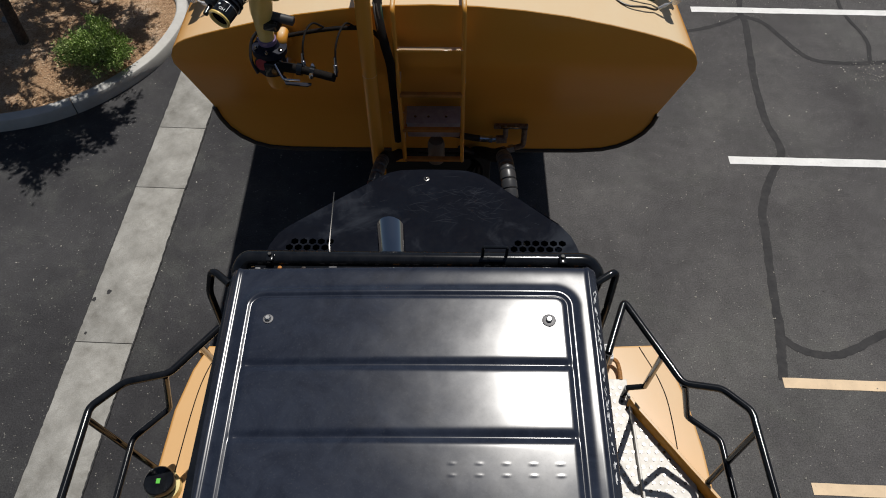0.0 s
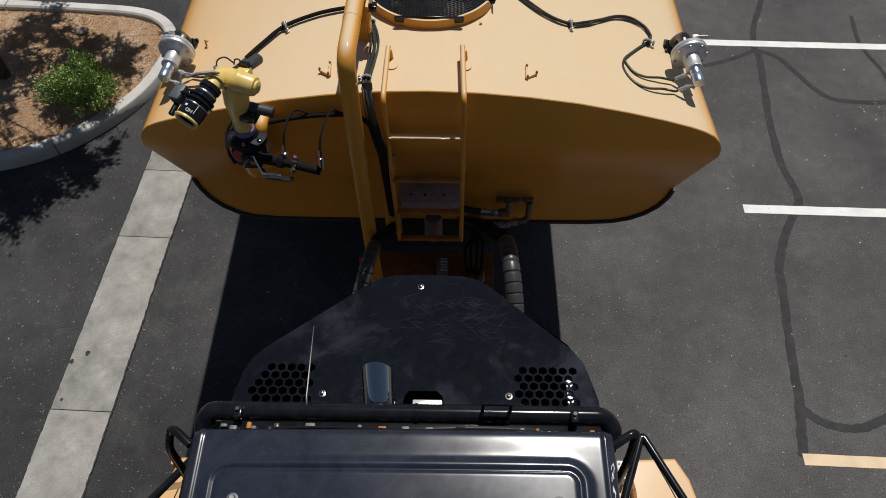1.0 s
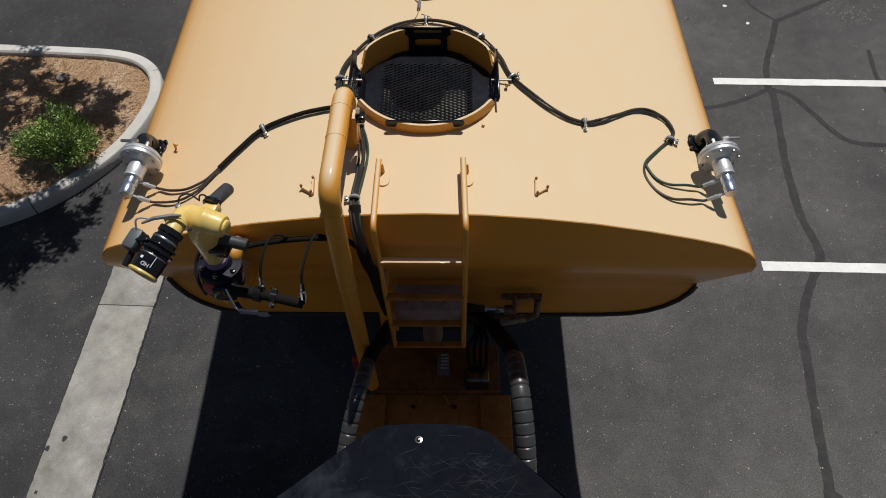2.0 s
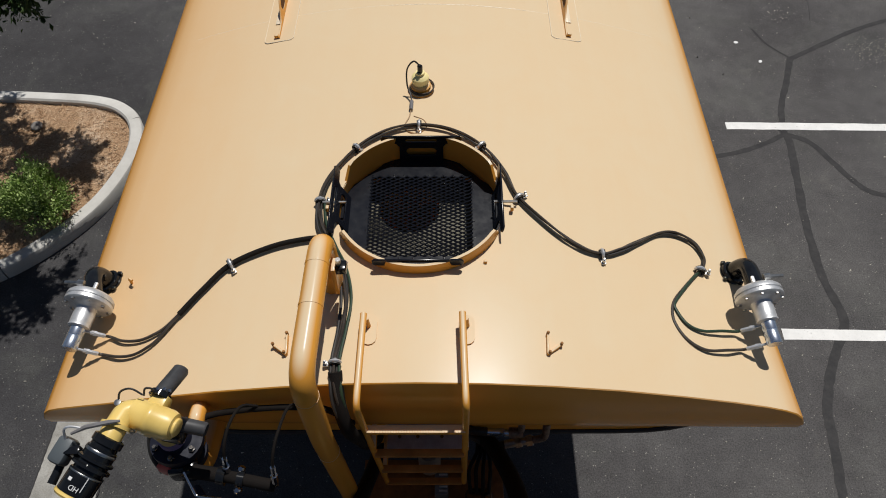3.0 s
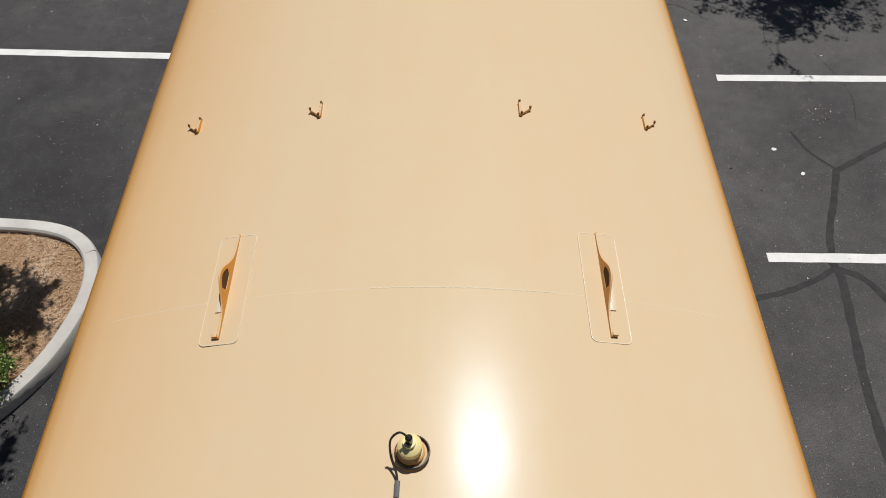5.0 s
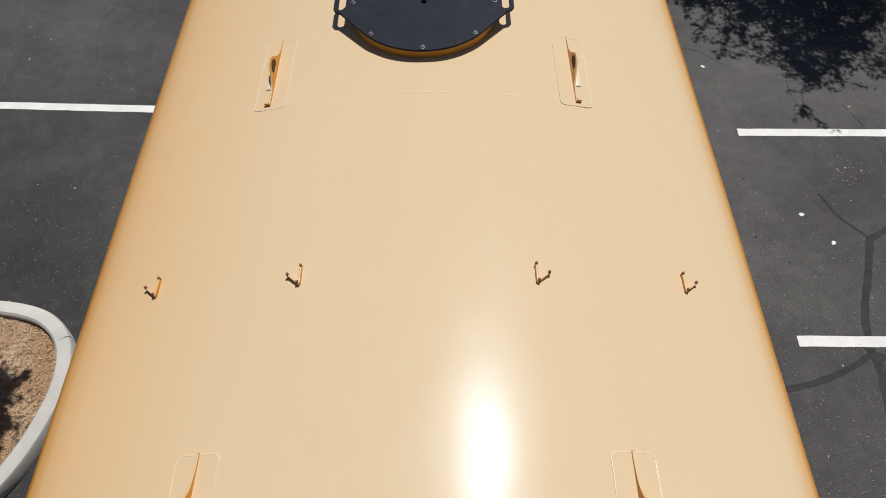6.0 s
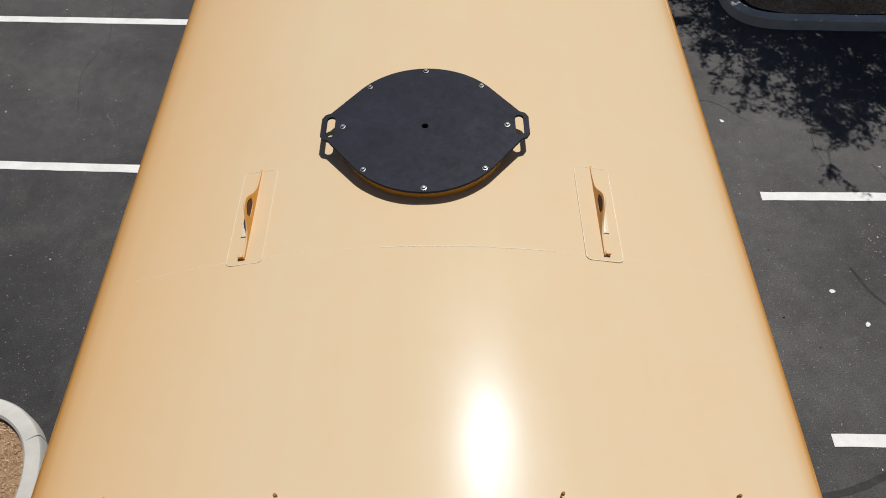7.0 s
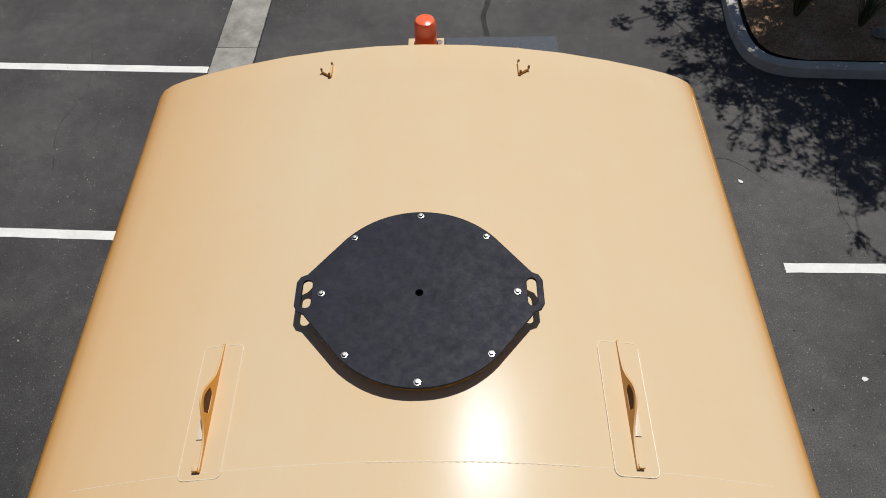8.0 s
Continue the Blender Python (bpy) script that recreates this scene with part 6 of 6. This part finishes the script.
def roof_z(x, y):
    """Pressed roof sheet: a rounded raised field with a double bead and two cross ribs."""
    qx = abs(x - (cx0 + cx1) / 2) - (cx1 - cx0) / 2 + 0.08
    qy = abs(y - (cy0 + cy1) / 2) - (cy1 - cy0) / 2 + 0.08
    d = math.hypot(max(qx, 0), max(qy, 0)) + min(max(qx, qy), 0) - 0.08
    z = 3.535
    z += 0.012 / (1 + math.exp(d / 0.006))
    z -= 0.009 * math.exp(-((d + 0.034) / 0.009) ** 2)
    if d < -0.03:
        for yr in (-2.425, -2.70, -2.98, -3.26):
            fade = 1 / (1 + math.exp((d + 0.046) / 0.005))
            z -= 0.010 * math.exp(-((y - yr) / 0.016) ** 2) * fade
    e = min(x - RX0, RX1 - x)
    z += 0.009 * math.exp(-((e - 0.040) / 0.008) ** 2) - 0.45 * max(0.0, 0.040 - e)
    z -= 0.03 * math.exp(-e / 0.006) + 0.02 * math.exp(-(RY1 - y) / 0.010)
    z += 0.052 * (y + 2.1) - (x + 0.02) ** 2 / 44 + 0.022 * x
    # pairs of short spot-weld marks
    for k in range(5):
        for row in (-2.796, -2.836):
            q = ((x - 0.138 - 0.093 * k) / 0.011) ** 4 + ((y - row) / 0.0038) ** 2
            if q < 9:
                z += 0.0005 * math.exp(-q)
    return z + 0.0010 * noise.noise(Vector((x * 3, y * 3, 7))) + 0.00012 * noise.noise(Vector((x * 14, y * 14, 3)))


nx, ny = 210, 460
grid_x = np.linspace(RX0, RX1, nx)
grid_y = np.linspace(RY0, RY1, ny)
verts = [(x, y, roof_z(x, y)) for y in grid_y for x in grid_x]
faces = [(j * nx + i, j * nx + i + 1, (j + 1) * nx + i + 1, (j + 1) * nx + i) for j in range(ny - 1) for i in range(nx - 1)]
me = bpy.data.meshes.new("roof")
me.from_pydata(verts, [], faces)
me.polygons.foreach_set("use_smooth", [True] * len(faces))
cab = part("cab", box((1.46, 1.66, 1.45), (-0.025, -2.885, 2.74), 0.04), BLACK, truck, "black cab with a pressed gloss roof panel")
part("roof", me, ROOF_BLACK, cab, "glossy black pressed roof panel with ribs")
part("roof_edge", box((1.512, 1.755, 0.05), (-0.033, -2.868, 3.43), 0.016), BLACK, cab)
for x, y, wide in ((-0.579, -2.234, 0.020), (0.509, -2.243, 0.027)):
    z = roof_z(x, y)
    bolt = part("roof_bolt", lathe([(0.0125, -0.004), (0.0125, 0.012), (0.009, 0.015), (0, 0.015)], 6, Matrix.Translation((x, y, z))), STEEL, cab, "steel hexagon bolt")
    part("washer", lathe([(0.012, -0.004), (wide, -0.004), (wide, 0.0022), (wide - 0.002, 0.0032), (0.012, 0.0032)], 24, Matrix.Translation((x, y, z))), GREYBOX, bolt, "dull grey washer")
# chipped paint along one edge of the roof
rng = random.Random(31)
bm = bmesh.new()
for k in range(80):
    y = -2.10 - 0.75 * rng.random() ** 1.3
    x = 0.700 + rng.gauss(0, 0.0035)
    wide, length, turn = rng.uniform(0.0008, 0.0028), rng.uniform(0.003, 0.016), rng.uniform(-0.3, 0.3)
    ring = []
    for j in range(7):
        a = 2 * math.pi * j / 7
        u, v = wide * math.cos(a) * rng.uniform(0.6, 1.2), length * math.sin(a) * rng.uniform(0.6, 1.2)
        px, py = x + u * math.cos(turn) - v * math.sin(turn), y + u * math.sin(turn) + v * math.cos(turn)
        ring.append(bm.verts.new((px, py, roof_z(px, py) + 0.0009)))
    bm.faces.new(ring)
tagged(part("paint_chips", bm, WHITE_PRINT, cab, "pale chips in the black paint"), kind="stuff")
for x, y, w, h, face in ((-0.025, -2.052, 1.2, 0.75, "y"), (-0.757, -2.85, 1.2, 0.8, "x"), (0.707, -2.85, 1.2, 0.8, "x"), (-0.025, -3.718, 1.25, 0.85, "y")):
    size = (w, 0.012, h) if face == "y" else (0.012, w, h)
    part("window_pane", box(size, (x, y, 2.95), 0.004), GLASS, cab, "dark tinted cab window")

# ---- bar and grab rails behind the roof ----
bar = part("rear_bar", tube(rounded([(-0.70, -2.06, 3.30), (-0.775, -1.93, 3.40), (-0.745, -1.885, 3.432), (0.0, -1.885, 3.432), (0.715, -1.885, 3.432), (0.755, -1.93, 3.40), (0.68, -2.06, 3.30)], 0.06, 6), 0.037, 16), BLACK, truck, "thick black tube bar behind the cab roof")
for x in (-0.63, 0.60):
    part("bar_tab", box((0.03, 0.05, 0.035), (x, -1.905, 3.465), 0.005), BLACK, bar)
    part("tab_bolt", lathe([(0.008, 0), (0.008, 0.012), (0, 0.012)], 6, Matrix.Translation((x, -1.90, 3.482))), RUBBER, bar)
part("bar_loop", tube(rounded([(0.265, -1.885, 3.45), (0.265, -1.885, 3.53), (0.365, -1.885, 3.53), (0.365, -1.885, 3.45)], 0.012, 4), 0.007, 8), BLACK, bar)
for x in (0.02, 0.29, 0.36):
    part("bar_band", tube([(x - 0.005, -1.885, 3.432), (x + 0.005, -1.885, 3.432)], 0.0395, 16), BLACK, bar)
part("antenna", tube([(-0.385, -1.875, 3.42), (-0.385, -1.868, 3.465), (-0.387, -1.84, 3.475), (-0.40, -1.53, 3.455)], (0.009, 0.007, 0.0045, 0.0025), 8), SMOKED, truck, "thin grey whip antenna")
part("gap_tray", box((1.4, 0.07, 0.02), (0.0, -1.945, 3.425), 0.004), BLACK, truck, "dark tray in the gap behind the roof")
rng = random.Random(9)
for k in range(34):
    x = -0.68 + 1.34 * k / 33 + rng.uniform(-0.02, 0.02)
    part("gap_fitting", box((rng.uniform(0.012, 0.045), rng.uniform(0.012, 0.028), 0.02), (x, -1.954 + rng.uniform(-0.008, 0.010), 3.440), 0.005), rng.choice((GREYBOX, GREYBOX, ALU, BLACK, BROWNHOSE, GREYBOX, SHADED_TAN, BLACK)), truck)
# added plate, pale in place of the lit things beneath the vents
part("vent_backing", box((0.07, 0.22, 0.01), (0.70, -1.60, 2.99), 0.003), ALU, truck, "added pale plate standing in for lit parts under the vent holes")
part("roof_harness", tube(spline([(-0.5, -1.965, 3.47), (-0.3, -1.955, 3.462), (0.0, -1.965, 3.47), (0.25, -1.955, 3.465), (0.5, -1.965, 3.47)]), 0.006, 8), SLEEVE, truck, "black wiring along the roof's edge")
part("grab_rail", tube(rounded([(-0.79, -2.02, 3.44), (-0.872, -1.955, 3.455), (-0.90, -2.0, 3.35), (-0.90, -2.06, 2.6), (-0.80, -2.1, 2.5)], 0.04, 5), 0.016, 10), BLACK, truck, "black grab rail at the cab corner")
part("grab_rail", tube(rounded([(0.735, -2.0, 3.44), (0.828, -1.945, 3.46), (0.805, -2.02, 3.33), (0.765, -2.12, 2.6), (0.70, -2.14, 2.5)], 0.04, 5), 0.016, 10), BLACK, truck, "black grab rail at the cab corner")

# ---- fenders, walkway and guard rails beside the cab ----
def fender(side):
    s = side
    loop = [(0.98, -3.9), (1.05, -1.58), (1.376, -1.565), (1.43, -1.67), (1.488, -1.95), (1.518, -2.2), (1.53, -2.6), (1.53, -3.9)] if s > 0 else [(0.98, -3.9), (1.02, -1.60), (1.30, -1.60), (1.36, -1.75), (1.41, -2.0), (1.425, -2.35), (1.42, -3.9)]
    me = plate([[(x * s, y) for x, y in loop]], 0.05, 0.018)
    f = part("fender", me, TAN, truck, "tan painted front wheel fender", Matrix.Translation((0, 0, 2.05)))
    part("fender_edge", box((0.03, 1.3, 0.34), (s * 1.40, -3.3, -0.15), 0.01), TAN, f)
    part("fender_back", box((0.36, 0.03, 0.6), (s * 1.2, -1.60, -0.29), 0.01), TAN, f)
    seam = [(1.272, -1.567, 0.0495), (1.359, -1.793, 0.0495), (1.388, -2.006, 0.0495), (1.385, -2.45, 0.0495)] if s > 0 else [(s * 1.22, -1.58, 0.0495), (s * 1.285, -1.75, 0.0495), (s * 1.32, -1.98, 0.0495), (s * 1.345, -2.5, 0.0495)]
    part("panel_gap", tube(spline(seam), 0.0035, 6), SLEEVE, f)


fender(1)
fender(-1)
loop = [(0.83, -2.9), (0.83, -1.80), (1.155, -1.80), (1.155, -1.93), (1.44, -2.38), (1.44, -2.9)]
dots = []
for j in range(26):
    for i in range(16):
        x, y = 0.86 + 0.042 * i + (0.021 if j % 2 else 0), -2.86 + 0.042 * j
        if x < 1.12 and y < -1.84 or (y < -1.99 - (x - 1.155) * 1.58 and x < 1.40):
            dots.append((x, y))
tread = part("tread_plate", plate([loop], 0.012, 0.002), TREAD, truck, "pale galvanized tread plate beside the cab", Matrix.Translation((0, 0, 2.125)))
for name, mat, keep in (("grip_holes", BLACK, lambda x: x < 1.0), ("grip_dimples", SMOKED, lambda x: x >= 1.0)):
    bm = bmesh.new()
    for x, y in dots:
        if keep(x):
            lathe([(0.0095, 0.0), (0.0085, 0.005), (0.006, 0.005), (0.005, 0.001), (0, 0.001)], 8, Matrix.Translation((x, y, 0.012)), bm)
    tagged(part(name, bm, mat, tread), kind="stuff")
part("tread_lip", box((0.012, 1.0, 0.05), (1.15, -2.4, 0.02), 0.003), TREAD, tread)
lamp = part("rear_light", box((0.05, 0.10, 0.09), (1.060, -1.655, 2.165), 0.008), WHITE_PRINT, truck, "white bolted side lamp")
for x in (1.048, 1.072):
    for y in (-1.685, -1.655, -1.625):
        part("lamp_screw", lathe([(0.0065, 0.0), (0.0065, 0.004), (0, 0.005)], 8, Matrix.Translation((x, y, 2.209))), GREYBOX, lamp)
part("lamp_lead", tube(spline([(1.075, -1.67, 2.15), (1.11, -1.69, 2.15), (1.125, -1.74, 2.135), (1.125, -1.80, 2.13)]), 0.013, 8), STUD, lamp, "rust-brown lamp lead")
bm = bmesh.new()
wall_line = rounded([(1.135, -1.955, 0), (1.158, -2.0, 0), (1.452, -2.425, 0), (1.52, -2.52, 0)], 0.05)
rows = []
for k, q in enumerate(wall_line):
    t = (wall_line[min(k + 1, len(wall_line) - 1)] - wall_line[max(k - 1, 0)]).normalized()
    n = Vector((-t.y, t.x, 0))
    rows.append([bm.verts.new(q + n * o + Vector((0, 0, z))) for o, z in ((0, 2.12), (0, 2.214), (0.004, 2.22), (0.018, 2.22), (0.022, 2.214), (0.022, 2.08))])
for a, b in zip(rows, rows[1:]):
    for k in range(5):
        bm.faces.new((a[k], b[k], b[k + 1], a[k + 1]))
bm.faces.new(rows[0])
bm.faces.new(list(reversed(rows[-1])))
bmesh.ops.recalc_face_normals(bm, faces=bm.faces)
part("fender_step", bm, TAN, truck, "tan upright step between walkway and fender")
part("floor_knob", lathe([(0.030, 0.0), (0.032, 0.012), (0.030, 0.05), (0.022, 0.058), (0, 0.058)], 20, Matrix.Translation((0.90, -2.405, 2.137))), RUBBER, truck, "round black rubber stop on the walkway")


def guard(points_top, points_mid, posts, name_label):
    g = part("guard_rail", tube(rounded(points_top, 0.03, 5), 0.018, 10), BLACK, truck, name_label)
    part("mid_rail", tube(rounded(points_mid, 0.03, 5), 0.016, 10), BLACK, g)
    for a, b in posts:
        part("post", tube([a, b], 0.016, 10), BLACK, g)


guard([(-0.98, -1.86, 2.85), (-1.19, -2.14, 2.85), (-1.39, -2.19, 2.85), (-1.515, -2.315, 2.85), (-1.51, -3.4, 2.85)],
      [(-1.21, -2.15, 2.84), (-1.29, -2.165, 2.5), (-1.435, -2.325, 2.5), (-1.44, -3.4, 2.5)],
      [((-1.515, -2.37, 2.85), (-1.45, -2.33, 2.08)), ((-0.98, -1.86, 2.85), (-1.0, -1.9, 2.08)), ((-1.08, -1.99, 2.85), (-1.22, -1.72, 2.08)), ((-1.5, -3.4, 2.85), (-1.45, -3.4, 2.08))], "black tube guard rail over the fender")
guard([(0.90, -2.0, 2.83), (1.01, -1.715, 2.85), (1.225, -2.165, 2.85), (1.40, -2.19, 2.85), (1.515, -2.30, 2.85), (1.54, -3.4, 2.85)],
      [(1.235, -2.17, 2.84), (1.335, -2.18, 2.5), (1.48, -2.30, 2.5), (1.50, -3.4, 2.5)],
      [((1.15, -2.026, 2.85), (1.215, -1.905, 2.27)), ((1.215, -1.905, 2.27), (1.125, -1.90, 2.24)), ((1.125, -1.90, 2.24), (1.125, -1.90, 2.13)), ((1.51, -2.40, 2.85), (1.47, -2.42, 2.08)), ((0.90, -2.0, 2.83), (0.90, -2.02, 2.12)), ((1.53, -3.4, 2.85), (1.47, -3.4, 2.08))], "black tube guard rail over the fender")
tankcap = part("fluid_cap", lathe([(0.068, -0.15), (0.068, 0.0), (0.078, 0.004), (0.078, 0.03), (0.072, 0.038), (0, 0.038)], 28, None), BLACK, truck, "round black filler cap with a green label", Matrix.Translation((-1.362, -2.445, 2.20)))
part("cap_label", box((0.020, 0.026, 0.002), (0.0, -0.004, 0.0395), 0), GREEN, tankcap)
part("cap_neck", lathe([(0.084, -0.16), (0.084, -0.05), (0.068, -0.04)], 24), PALE_YELLOW, tankcap)
for k in range(6):
    part("bracket_wire", tube([(-1.22 + 0.012 * k, -2.30 + 0.01 * k, 2.14), (-1.17 + 0.012 * k, -2.12 + 0.01 * k, 2.2)], 0.005, 6), STEEL, tankcap).matrix_parent_inverse = tankcap.matrix_basis.inverted()

# ---- hood ahead of the cab ----
bm = bmesh.new()
prof = ((-3.72, 2.55), (-4.4, 2.45), (-5.0, 2.30), (-5.35, 2.05), (-5.45, 1.5), (-5.45, 1.0))
rows = [[bm.verts.new((x, y, z)) for x, z in ((-0.85, 1.0), (-0.85, h - 0.12), (-0.78, h - 0.03), (-0.6, h), (0.6, h), (0.78, h - 0.03), (0.85, h - 0.12), (0.85, 1.0))] for y, h in ((y, max(h, 1.2)) for y, h in prof)]
for a, b in zip(rows, rows[1:]):
    for k in range(7):
        bm.faces.new((a[k], a[k + 1], b[k + 1], b[k]))
bm.faces.new(rows[-1])
bm.faces.new(list(reversed(rows[0])))
bmesh.ops.recalc_face_normals(bm, faces=bm.faces)
part("hood", bm, TAN, truck, "tan sloping engine hood")
part("bumper", box((2.3, 0.18, 0.3), (0, -5.4, 0.95), 0.04), BLACK, truck)
